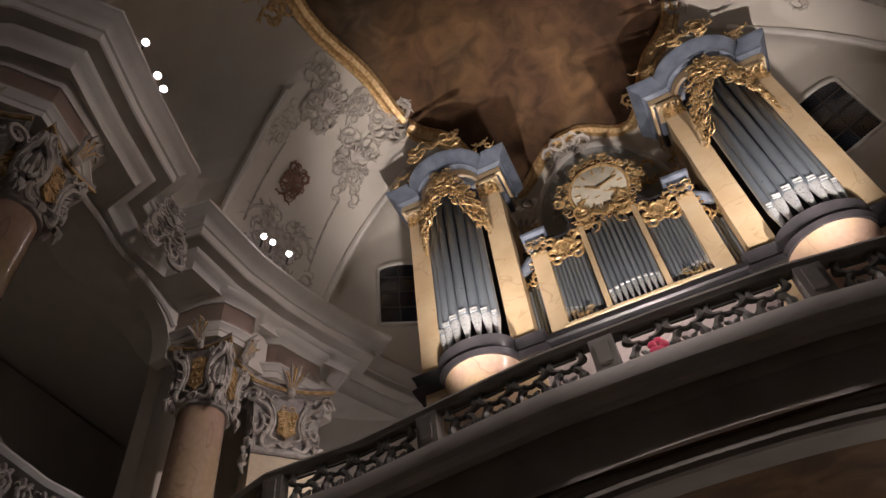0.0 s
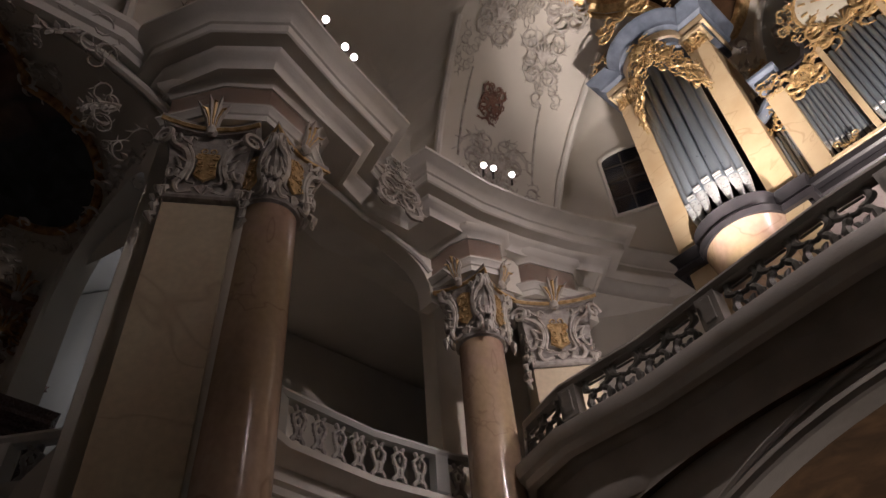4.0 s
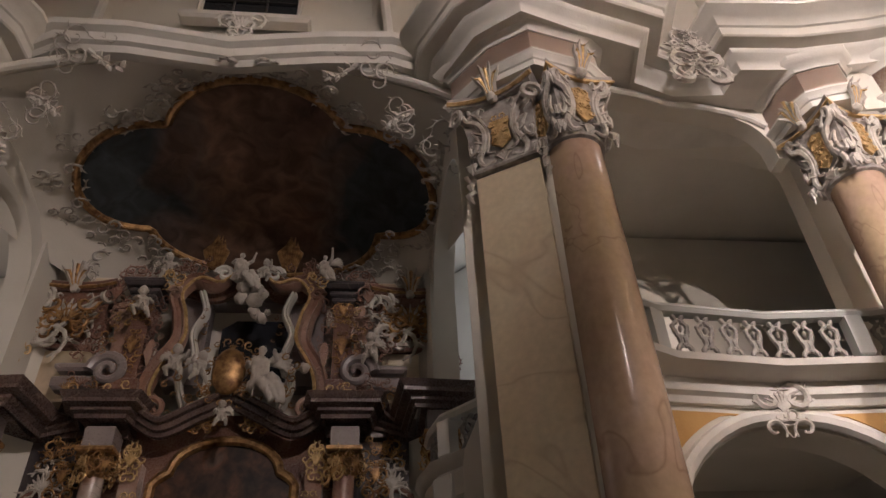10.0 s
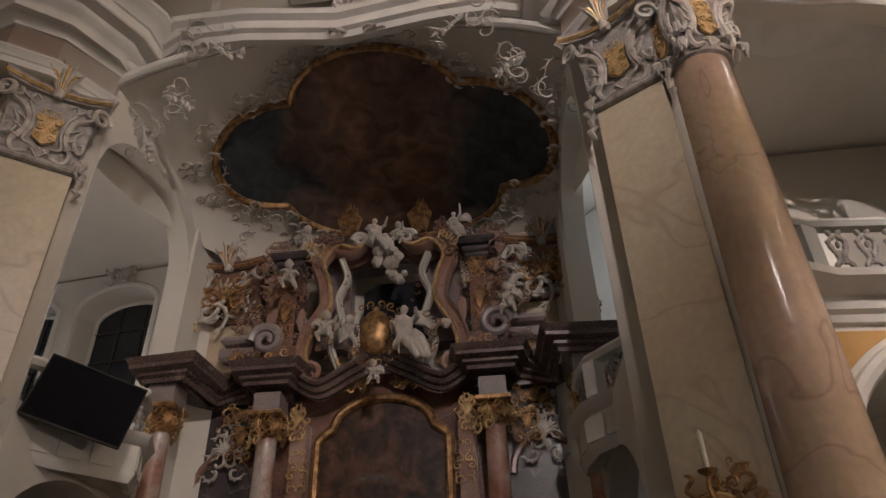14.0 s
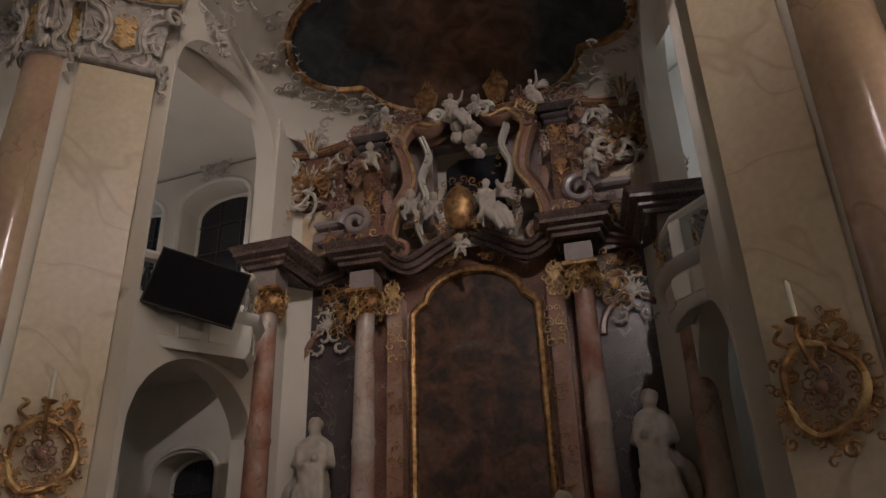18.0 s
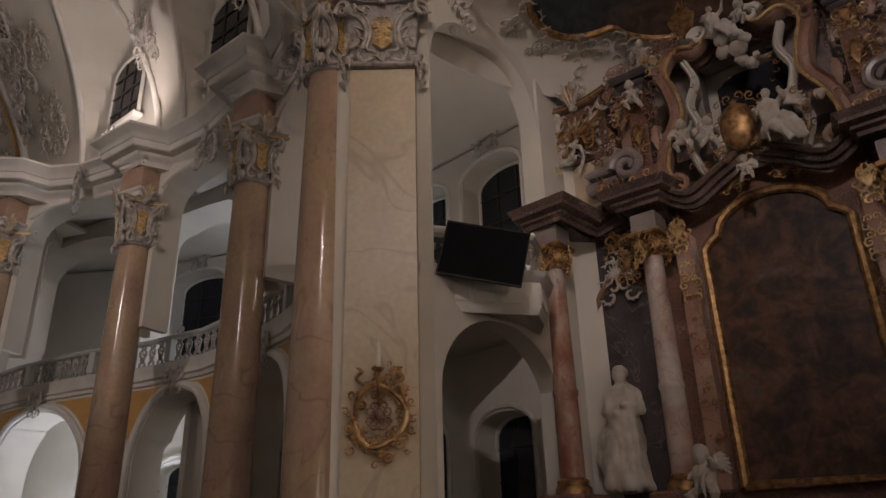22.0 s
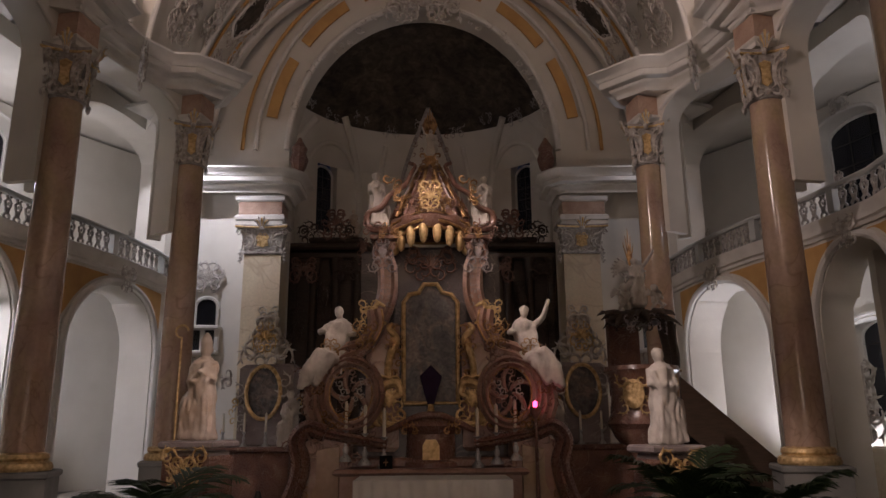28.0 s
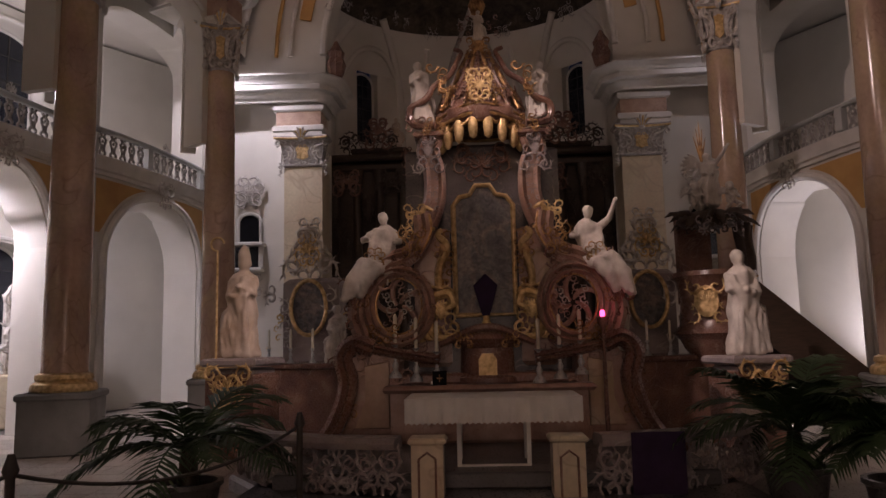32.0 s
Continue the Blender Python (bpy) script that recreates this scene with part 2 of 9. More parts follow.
# darker copy of the silvered stucco, with shade put into the colour
SHADESTUCCO = material("shaded_stucco", (0.46, 0.43, 0.40), 0.6, second=(0.28, 0.25, 0.23), scale=12, bump=0.25)
STRAPGREY = material("grey_baluster_stone", (0.40, 0.37, 0.34), 0.6, second=(0.27, 0.25, 0.23), scale=7, bump=0.15)
PINK = material("pink_scagliola", (0.54, 0.385, 0.285), 0.16, second=(0.36, 0.235, 0.185), third=(0.60, 0.54, 0.43),
                scale=0.9, vein=(0.26, 0.16, 0.11), vein_scale=0.8, bump=0.03, stretch=(1.2, 1.2, 0.9), patch=(0.45, 0.335, 0.20))
ALTARRED = material("mottled_red_marble", (0.44, 0.27, 0.21), 0.2, second=(0.30, 0.125, 0.085), third=(0.56, 0.48, 0.41),
                    scale=2.2, vein=(0.16, 0.09, 0.08), vein_scale=1.6, bump=0.03, stretch=(1.6, 1.6, 1.1), patch=(0.52, 0.45, 0.40))
CREAM = material("cream_scagliola", (0.65, 0.56, 0.41), 0.34, second=(0.57, 0.475, 0.33), third=(0.69, 0.62, 0.50),
                 scale=1.5, vein=(0.40, 0.29, 0.20), vein_scale=0.5, bump=0.03, patch=(0.60, 0.475, 0.34))
FRIEZE = material("red_marble", (0.54, 0.37, 0.28), 0.3, second=(0.42, 0.27, 0.20), third=(0.58, 0.45, 0.35), scale=3,
                  vein=(0.25, 0.16, 0.12), vein_scale=2, bump=0.03)
GOLD = material("gilding", (0.78, 0.57, 0.29), 0.38, 0.5, second=(0.46, 0.29, 0.12), scale=14, bump=0.3, bump_scale=60)
AGEDGOLD = material("aged_gilding", (0.56, 0.34, 0.15), 0.36, 0.7, second=(0.17, 0.085, 0.04), scale=11, bump=0.3, bump_scale=60)
OCHRE = material("ochre_panel", (0.62, 0.36, 0.13), 0.75, second=(0.52, 0.29, 0.10), scale=2.2, bump=0.1)
DARKM = material("dark_grey_marble", (0.10, 0.085, 0.085), 0.3, second=(0.055, 0.045, 0.05), scale=3,
                 vein=(0.30, 0.25, 0.22), vein_scale=1.6, bump=0.04)
BROWNM = material("brown_red_marble", (0.26, 0.14, 0.10), 0.28, second=(0.16, 0.085, 0.07), third=(0.36, 0.25, 0.19),
                  scale=2.5, vein=(0.45, 0.36, 0.30), vein_scale=1.8, bump=0.04)
ENTABM = material("violet_brown_marble", (0.17, 0.115, 0.10), 0.28, second=(0.085, 0.06, 0.055), third=(0.26, 0.19, 0.16), scale=3,
                  vein=(0.40, 0.32, 0.27), vein_scale=1.8, bump=0.04)
ALTARPINK = material("dusky_pink_marble", (0.46, 0.31, 0.25), 0.3, second=(0.29, 0.165, 0.125), third=(0.52, 0.42, 0.35), scale=2.5,
                     vein=(0.18, 0.09, 0.07), vein_scale=1.6, bump=0.05, patch=(0.36, 0.20, 0.14))
GREYM = material("grey_violet_marble", (0.34, 0.29, 0.28), 0.3, second=(0.22, 0.18, 0.18), scale=2.4,
                 vein=(0.5, 0.45, 0.42), vein_scale=1.5, bump=0.04)
STATUE = material("white_statue", (0.60, 0.55, 0.49), 0.5, second=(0.42, 0.37, 0.32), scale=5, bump=0.08)
STONE = material("floor_stone", (0.42, 0.38, 0.33), 0.3, second=(0.34, 0.30, 0.26), scale=2.2, bump=0.06, rand=0.12)
DARKSTONE = material("dark_floor_stone", (0.12, 0.11, 0.11), 0.3, second=(0.08, 0.075, 0.07), scale=2.2, bump=0.06)
SOCLE = material("grey_plinth_stone", (0.20, 0.20, 0.19), 0.6, second=(0.14, 0.14, 0.13), scale=2.5, bump=0.15)
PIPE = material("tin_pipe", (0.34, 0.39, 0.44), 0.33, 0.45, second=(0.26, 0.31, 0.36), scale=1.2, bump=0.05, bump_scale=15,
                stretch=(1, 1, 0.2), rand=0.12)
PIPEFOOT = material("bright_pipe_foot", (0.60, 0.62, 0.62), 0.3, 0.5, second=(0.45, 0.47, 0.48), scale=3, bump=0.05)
CASE = material("yellow_marbled_wood", (0.72, 0.57, 0.36), 0.38, second=(0.64, 0.47, 0.27), third=(0.74, 0.62, 0.44),
                scale=2.2, vein=(0.45, 0.28, 0.14), vein_scale=1.2, bump=0.04)
CASEBLUE = material("blue_grey_marbling", (0.20, 0.235, 0.30), 0.4, second=(0.09, 0.11, 0.15), scale=3, bump=0.05)
CASEDARK = material("dark_marbled_moulding", (0.035, 0.032, 0.036), 0.4, second=(0.018, 0.018, 0.02), scale=4, bump=0.05)
IRON = material("dark_lattice", (0.05, 0.042, 0.036), 0.5, second=(0.03, 0.025, 0.02), scale=8, bump=0.2)
BALUSTER = material("dark_grey_baluster", (0.15, 0.145, 0.13), 0.45, second=(0.08, 0.075, 0.065), scale=8, bump=0.2)
GALLERYRAIL = material("grey_stone_rail", (0.30, 0.28, 0.255), 0.5, second=(0.20, 0.185, 0.165), scale=3, bump=0.1)
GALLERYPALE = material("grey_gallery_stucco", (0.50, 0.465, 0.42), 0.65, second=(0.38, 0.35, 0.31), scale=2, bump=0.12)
DARKWOOD = material("dark_wood", (0.07, 0.045, 0.03), 0.5, second=(0.045, 0.03, 0.02), scale=6, stretch=(1, 1, 6), bump=0.15)
BLACK = material("black_cloth", (0.006, 0.006, 0.008), 0.85, second=(0.004, 0.004, 0.005), scale=4, bump=0.2, spec=0.15)
CLOTH = material("white_linen", (0.75, 0.73, 0.70), 0.9, second=(0.68, 0.66, 0.63), scale=6, bump=0.25, bump_scale=90)
LEAF = material("palm_leaf", (0.035, 0.07, 0.025), 0.5, second=(0.02, 0.045, 0.015), scale=6, bump=0.1)
WAX = material("candle_wax", (0.78, 0.74, 0.62), 0.5, second=(0.70, 0.65, 0.54), scale=8, bump=0.03)
PURPLE = material("violet_velvet", (0.03, 0.012, 0.045), 0.9, second=(0.02, 0.008, 0.03), scale=6, bump=0.2)
CARPET = material("red_carpet", (0.20, 0.05, 0.03), 0.95, second=(0.14, 0.035, 0.02), scale=8, bump=0.4, bump_scale=120)
ROBE = material("painted_robe", (0.62, 0.52, 0.43), 0.5, second=(0.44, 0.32, 0.22), scale=3, bump=0.1)
DIAL = material("clock_dial", (0.74, 0.70, 0.58), 0.5, second=(0.66, 0.61, 0.48), scale=5, bump=0.03)

FRESCO = painting("ceiling_fresco", [(0.25, (0.06, 0.03, 0.02)), (0.42, (0.17, 0.09, 0.045)), (0.55, (0.24, 0.135, 0.06)),
                                     (0.68, (0.20, 0.14, 0.09)), (0.8, (0.34, 0.24, 0.14))], 0.34, 0.62, rough=0.9, warp=0.7)
FRESCO2 = painting("conch_fresco", [(0.3, (0.07, 0.04, 0.03)), (0.45, (0.13, 0.075, 0.05)), (0.56, (0.19, 0.115, 0.08)),
                                    (0.66, (0.15, 0.085, 0.06)), (0.8, (0.22, 0.15, 0.11))], 0.55, 1.5, rough=0.85, warp=0.9, sky=((0.055, 0.065, 0.07), -1.5, 1.0))
FRESCO3 = painting("choir_fresco", [(0.3, (0.035, 0.028, 0.022)), (0.5, (0.07, 0.055, 0.04)), (0.65, (0.10, 0.08, 0.055)),
                                    (0.8, (0.13, 0.105, 0.075))], 0.7, rough=0.9, warp=1.4)
CANVAS = painting("altar_canvas", [(0.3, (0.02, 0.016, 0.014)), (0.48, (0.06, 0.03, 0.02)), (0.58, (0.12, 0.055, 0.03)),
                                   (0.68, (0.10, 0.075, 0.06)), (0.8, (0.22, 0.17, 0.13))], 1.3, rough=0.4, warp=1.8)
CANVAS2 = painting("high_altar_canvas", [(0.3, (0.05, 0.05, 0.055)), (0.5, (0.13, 0.125, 0.125)), (0.62, (0.20, 0.16, 0.14)),
                                         (0.75, (0.30, 0.27, 0.24))], 2.4, rough=0.45, warp=1.5)


def glass(name, tint, rough=0.08):
    m = bpy.data.materials.new(name)
    m.use_nodes = True
    b = m.node_tree.nodes["Principled BSDF"]
    b.inputs["Base Color"].default_value = (*tint, 1)
    b.inputs["Roughness"].default_value = rough
    b.inputs["Transmission Weight"].default_value = 0.6
    return m


def glow(name, colour, strength):
    m = bpy.data.materials.new(name)
    m.use_nodes = True
    b = m.node_tree.nodes["Principled BSDF"]
    b.inputs["Base Color"].default_value = (*colour, 1)
    b.inputs["Emission Color"].default_value = (*colour, 1)
    b.inputs["Emission Strength"].default_value = strength
    return m


NIGHT = glass("night_window_glass", (0.05, 0.055, 0.07))
BULB = glow("lit_spot_lens", (1.0, 0.93, 0.85), 40)
REDLIGHT = glow("sanctuary_light", (1.0, 0.06, 0.2), 2.5)

# ---- mesh helpers ----
class Geo:
    """Vertices and faces of one mesh."""

    def __init__(self):
        self.v, self.f = [], []

    def add(self, verts, faces, m=None):
        o = len(self.v)
        self.v += [tuple(m @ Vector(p)) for p in verts] if m else [tuple(p) for p in verts]
        self.f += [tuple(i + o for i in q) for q in faces]
        return self

    def box(self, c, s, m=None, bevel=0.0):
        x, y, z = (d / 2 for d in s)
        if bevel:
            b = min(bevel, x * 0.9, y * 0.9, z * 0.9)
            rings = [(-z, b), (-z + b, 0), (z - b, 0), (z, b)]
            vs = []
            for h, i in rings:
                X, Y = x - i, y - i
                vs += [(-X, -Y, h), (X, -Y, h), (X, Y, h), (-X, Y, h)]
            fs = [(3, 2, 1, 0), (12, 13, 14, 15)]
            fs += [(4 * k + i, 4 * k + (i + 1) % 4, 4 * k + 4 + (i + 1) % 4, 4 * k + 4 + i) for k in range(3) for i in range(4)]
        else:
            vs = [(a, b, h) for h in (-z, z) for a, b in ((-x, -y), (x, -y), (x, y), (-x, y))]
            fs = [(3, 2, 1, 0), (4, 5, 6, 7)] + [(i, (i + 1) % 4, 4 + (i + 1) % 4, 4 + i) for i in range(4)]
        vs = [(p[0] + c[0], p[1] + c[1], p[2] + c[2]) for p in vs]
        return self.add(vs, fs, m)

    def lathe(self, prof, seg=24, m=None, arc=(0, 360), ripple=None):
        full = abs(arc[1] - arc[0]) >= 359.9
        cols = seg if full else seg + 1
        vs = []
        for r, z in prof:
            for i in range(cols):
                a = radians(arc[0] + (arc[1] - arc[0]) * i / seg)
                k = ripple(a, z) if ripple else 1
                vs.append((r * k * math.cos(a), r * k * math.sin(a), z))
        fs = []
        for j in range(len(prof) - 1):
            for i in range(cols if full else cols - 1):
                i2 = (i + 1) % cols
                fs.append((j * cols + i, j * cols + i2, (j + 1) * cols + i2, (j + 1) * cols + i))
        if full:
            fs += [tuple(reversed(range(cols))), tuple((len(prof) - 1) * cols + i for i in range(cols))]
        return self.add(vs, fs, m)

    def tube(self, pts, radii, seg=8, m=None, flat=1.0):
        """A tube along pts; radii a number or one for each point."""
        pts = [Vector(p) for p in pts]
        n = len(pts)
        radii = [radii] * n if isinstance(radii, (int, float)) else radii
        up = None
        vs = []
        for i, p in enumerate(pts):
            d = (pts[min(i + 1, n - 1)] - pts[max(i - 1, 0)])
            d = d.normalized() if d.length > 1e-9 else Vector((0, 0, 1))
            if up is None:
                up = d.orthogonal().normalized()
            else:
                up = up - d * up.dot(d)
                up = up.normalized() if up.length > 1e-6 else d.orthogonal().normalized()
            w = d.cross(up)
            for k in range(seg):
                a = 2 * math.pi * k / seg
                vs.append(p + (up * math.cos(a) + w * math.sin(a) * flat) * radii[i])
        fs = [(i * seg + k, i * seg + (k + 1) % seg, (i + 1) * seg + (k + 1) % seg, (i + 1) * seg + k)
              for i in range(n - 1) for k in range(seg)]
        fs += [tuple(reversed(range(seg))), tuple((n - 1) * seg + k for k in range(seg))]
        return self.add(vs, fs, m)

    def sweep(self, path, prof, closed=False, side=1, m=None):
        """Profile points (out, z) carried along a plan path with mitred corners. side 1: out is to the path's left."""
        n = len(path)
        P = [Vector((p[0], p[1])) for p in path]
        base = [p[2] if len(p) > 2 else 0.0 for p in path]
        vs = []
        for i in range(n):
            a = P[i] - P[i - 1] if (i or closed) else P[1] - P[0]
            b = P[(i + 1) % n] - P[i] if (i < n - 1 or closed) else a
            a, b = a.normalized(), b.normalized()
            na, nb = Vector((-a.y, a.x)) * side, Vector((-b.y, b.x)) * side
            k = (na + nb)
            k = k / max(k.dot(na), 0.35) if k.length > 1e-6 else na
            vs += [(P[i].x + k.x * o, P[i].y + k.y * o, z + base[i]) for o, z in prof]
        q = len(prof)
        fs = [(i * q + j, ((i + 1) % n) * q + j, ((i + 1) % n) * q + (j + 1) % q, i * q + (j + 1) % q)
              for i in range(n if closed else n - 1) for j in range(q)]
        if not closed:
            fs += [tuple(range(q)), tuple(reversed([(n - 1) * q + j for j in range(q)]))]
        return self.add(vs, fs, m)

    def ball(self, c, r, m=None, seg=8, rings=5, lump=0.0, seed=0):
        rx, ry, rz = (r, r, r) if isinstance(r, (int, float)) else r
        vs = [(c[0], c[1], c[2] - rz)]
        for j in range(1, rings):
            t = math.pi * j / rings
            for i in range(seg):
                a = 2 * math.pi * i / seg
                k = 1 + lump * noise.noise(Vector((math.cos(a) * 1.7 + seed * 3.1, math.sin(a) * 1.7, t * 1.3 + seed)))
                vs.append((c[0] + rx * k * math.sin(t) * math.cos(a), c[1] + ry * k * math.sin(t) * math.sin(a), c[2] - rz * k * math.cos(t)))
        vs.append((c[0], c[1], c[2] + rz))
        fs = [(0, 1 + (i + 1) % seg, 1 + i) for i in range(seg)]
        for j in range(rings - 2):
            o = 1 + j * seg
            fs += [(o + i, o + (i + 1) % seg, o + seg + (i + 1) % seg, o + seg + i) for i in range(seg)]
        o = 1 + (rings - 2) * seg
        fs += [(o + i, o + (i + 1) % seg, len(vs) - 1) for i in range(seg)]
        return self.add(vs, fs, m)

    def plate(self, outline, depth, m=None, bevel=0.0):
        """A flat shape in local xz, its face at y = -depth (towards -y), its back at y = 0."""
        n = len(outline)
        cx, cz = sum(p[0] for p in outline) / n, sum(p[1] for p in outline) / n
        rings = [(0, 1.0), (-depth + bevel, 1.0), (-depth, 1.0 - bevel * 1.5)] if bevel else [(0, 1.0), (-depth, 1.0)]
        vs = [(cx + (x - cx) * k, y, cz + (z - cz) * k) for y, k in rings for x, z in outline]
        fs = [(j * n + i, j * n + (i + 1) % n, (j + 1) * n + (i + 1) % n, (j + 1) * n + i) for j in range(len(rings) - 1) for i in range(n)]
        fs += [tuple(reversed(range(n))), tuple((len(rings) - 1) * n + i for i in range(n))]
        return self.add(vs, fs, m)

    def mould(self, pts, prof, m=None):
        """A moulding along a line in the local xz plane; prof: (offset in the plane, depth towards -y), closed."""
        pts = [Vector(p) for p in pts]
        n, q = len(pts), len(prof)
        vs = []
        for i, p in enumerate(pts):
            d = pts[min(i + 1, n - 1)] - pts[max(i - 1, 0)]
            nx, nz = -d.z, d.x
            k = math.hypot(nx, nz) or 1
            vs += [(p.x + nx / k * a, p.y - b, p.z + nz / k * a) for a, b in prof]
        fs = [(i * q + j, (i + 1) * q + j, (i + 1) * q + (j + 1) % q, i * q + (j + 1) % q) for i in range(n - 1) for j in range(q)]
        fs += [tuple(range(q)), tuple(reversed([(n - 1) * q + j for j in range(q)]))]
        return self.add(vs, fs, m)

    def grid(self, fn, nu, nv, flip=False):
        vs = [fn(i / nu, j / nv) for j in range(nv + 1) for i in range(nu + 1)]
        fs = []
        for j in range(nv):
            for i in range(nu):
                q = (j * (nu + 1) + i, j * (nu + 1) + i + 1, (j + 1) * (nu + 1) + i + 1, (j + 1) * (nu + 1) + i)
                fs.append(q[::-1] if flip else q)
        return self.add(vs, fs)

    def wall(self, path, thick, top, holes=(), base=-0.19, side=1):
        """An upright wall along a plan path. holes: (s0, s1, sill, spring, rise, power), s in metres along the path;
        the head is half a superellipse of that rise and power (2 if left out). top: a number or a function of s."""
        P = [Vector((p[0], p[1])) for p in path]
        L = [0.0]
        for a, b in zip(P, P[1:]):
            L.append(L[-1] + (b - a).length)
        tf = top if callable(top) else (lambda s: top)
        ss = set(L)
        for h in holes:
            for k in range(17):
                ss.add(h[0] + (h[1] - h[0]) * (0.5 - 0.5 * math.cos(math.pi * k / 16)))
        k = int(L[-1] / 0.35) + 1
        ss |= {L[-1] * i / k for i in range(k + 1)}
        ss = sorted(s for s in ss if -1e-6 <= s <= L[-1] + 1e-6)
        ss = [s for i, s in enumerate(ss) if i == 0 or s - ss[i - 1] > 1e-4]

        def at(s):
            i = max(j for j in range(len(L) - 1) if L[j] <= s + 1e-9)
            t = (s - L[i]) / max(L[i + 1] - L[i], 1e-9)
            d0 = (P[i + 1] - P[i]).normalized()
            nn = Vector((-d0.y, d0.x)) * side
            if t < 1e-4 and i:
                d1 = (P[i] - P[i - 1]).normalized()
                nn = (nn + Vector((-d1.y, d1.x)) * side)
                nn = nn / max(nn.length_squared / 2, 0.3)
            if t > 1 - 1e-4 and i < len(P) - 2:
                d1 = (P[i + 2] - P[i + 1]).normalized()
                nn = (nn + Vector((-d1.y, d1.x)) * side)
                nn = nn / max(nn.length_squared / 2, 0.3)
            return P[i] + (P[i + 1] - P[i]) * t, nn

        def head(h, s):
            u = abs(2 * s - h[0] - h[1]) / (h[1] - h[0])
            p = h[5] if len(h) > 5 else 2.0
            return h[3] + h[4] * max(0.0, 1 - u ** p) ** (1 / p)

        def solid(s, mid):
            cuts, z = [], base
            for h in sorted((h for h in holes if h[0] < mid < h[1]), key=lambda h: h[2]):
                if h[2] > z + 1e-4:
                    cuts.append((z, h[2]))
                z = head(h, s)
            cuts.append((z, tf(s)))
            return cuts
        for a, b in zip(ss, ss[1:]):
            mid = (a + b) / 2
            (pa, na), (pb, nb) = at(a), at(b)
            for (a0, a1), (b0, b1) in zip(solid(a, mid), solid(b, mid)):
                qa, qb = pa + na * thick, pb + nb * thick
                vs = [(pa.x, pa.y, a0), (pb.x, pb.y, b0), (pb.x, pb.y, b1), (pa.x, pa.y, a1),
                      (qa.x, qa.y, a0), (qb.x, qb.y, b0), (qb.x, qb.y, b1), (qa.x, qa.y, a1)]
                self.add(vs, [(0, 1, 2, 3), (5, 4, 7, 6), (3, 2, 6, 7), (4, 5, 1, 0)])
        for s in [h[k] for h in holes for k in (0, 1)] + [0.0, L[-1]]:
            p, nn = at(min(max(s, 0), L[-1]))
            q = p + nn * thick
            z0, z1 = (base, tf(s))
            for h in holes:
                if abs(s - h[0]) < 1e-6 or abs(s - h[1]) < 1e-6:
                    z0, z1 = h[2], h[3]
                    self.add([(p.x, p.y, z0), (q.x, q.y, z0), (q.x, q.y, z1), (p.x, p.y, z1)], [(0, 1, 2, 3)])
            if s in (0.0, L[-1]):
                self.add([(p.x, p.y, base), (q.x, q.y, base), (q.x, q.y, tf(s)), (p.x, p.y, tf(s))], [(0, 1, 2, 3)])
        return self

    def weld(self):
        seen, index, vs = {}, [], []
        for p in self.v:
            k = tuple(round(c, 4) for c in p)
            if k not in seen:
                seen[k] = len(vs)
                vs.append(p)
            index.append(seen[k])
        fs, done = [], set()
        for q in self.f:
            r = [index[i] for i in q]
            r = [i for j, i in enumerate(r) if i != r[j - 1]]
            if len(r) > 2 and frozenset(r) not in done:
                done.add(frozenset(r))
                fs.append(tuple(r))
        self.v, self.f = vs, fs
        return self

    def mesh(self, name, mat, smooth=40):
        me = bpy.data.meshes.new(name)
        me.from_pydata(self.v, [], self.f)
        me.materials.append(mat)
        if smooth:
            me.shade_smooth()
            me.set_sharp_from_angle(angle=radians(smooth))
        return me


def thing(name, label, category, m=None, group="", kind="", geo=None, mat=None):
    ob = new(name, geo.mesh(name, mat) if geo else None)
    if m is not None:
        ob.matrix_world = m
    return tagged(ob, label, category, group, kind)


def part(name, geo, mat, parent, label="", m=None):
    ob = new(name, geo if isinstance(geo, bpy.types.Mesh) else geo.mesh(name, mat))
    ob.parent = parent
    if m is not None:
        ob.matrix_local = m
    return tagged(ob, label)


def setting(name, geo, mat, label, category):
    if name.startswith("wall"):
        geo.weld()
    return thing(name, label, category, kind="structure", geo=geo, mat=mat)


def arcpts(c, r, a0, a1, n, ry=None):
    return [(c[0] + r * math.cos(radians(a0 + (a1 - a0) * i / n)), c[1] + (ry or r) * math.sin(radians(a0 + (a1 - a0) * i / n))) for i in range(n + 1)]


def bezier(pts, n=10):
    """A smooth line through pts."""
    P = [Vector(p) for p in pts]
    P = [P[0] * 2 - P[1]] + P + [P[-1] * 2 - P[-2]]
    out = []
    for i in range(1, len(P) - 2):
        for k in range(n):
            t = k / n
            out.append(0.5 * ((2 * P[i]) + (P[i + 1] - P[i - 1]) * t + (2 * P[i - 1] - 5 * P[i] + 4 * P[i + 1] - P[i + 2]) * t * t
                              + (3 * P[i] - P[i - 1] - 3 * P[i + 1] + P[i + 2]) * t ** 3))
    out.append(P[-2])
    return out

# ---- the church: plan ----
YC = -1.68                       # cross axis of the side conches
CORN = 9.5                       # top of the main cornice
CAPZ, CAPT = 7.2, 8.2            # foot and top of the capitals
RAIL, DECK = 5.95, 5.3            # gallery rail and floor
COL_A, COL_B, COL_D = (-5.2, 2.24), (-5.28, -5.62), (-5.5, 5.6)
COL_C2, COL_C, COL_E = (-6.44, -8.81), (-6.48, -12.63), (-5.29, -16.05)
GROUND = -0.19                   # floor of the nave
SOCLE_TOP = 0.76


# floor
g = Geo()
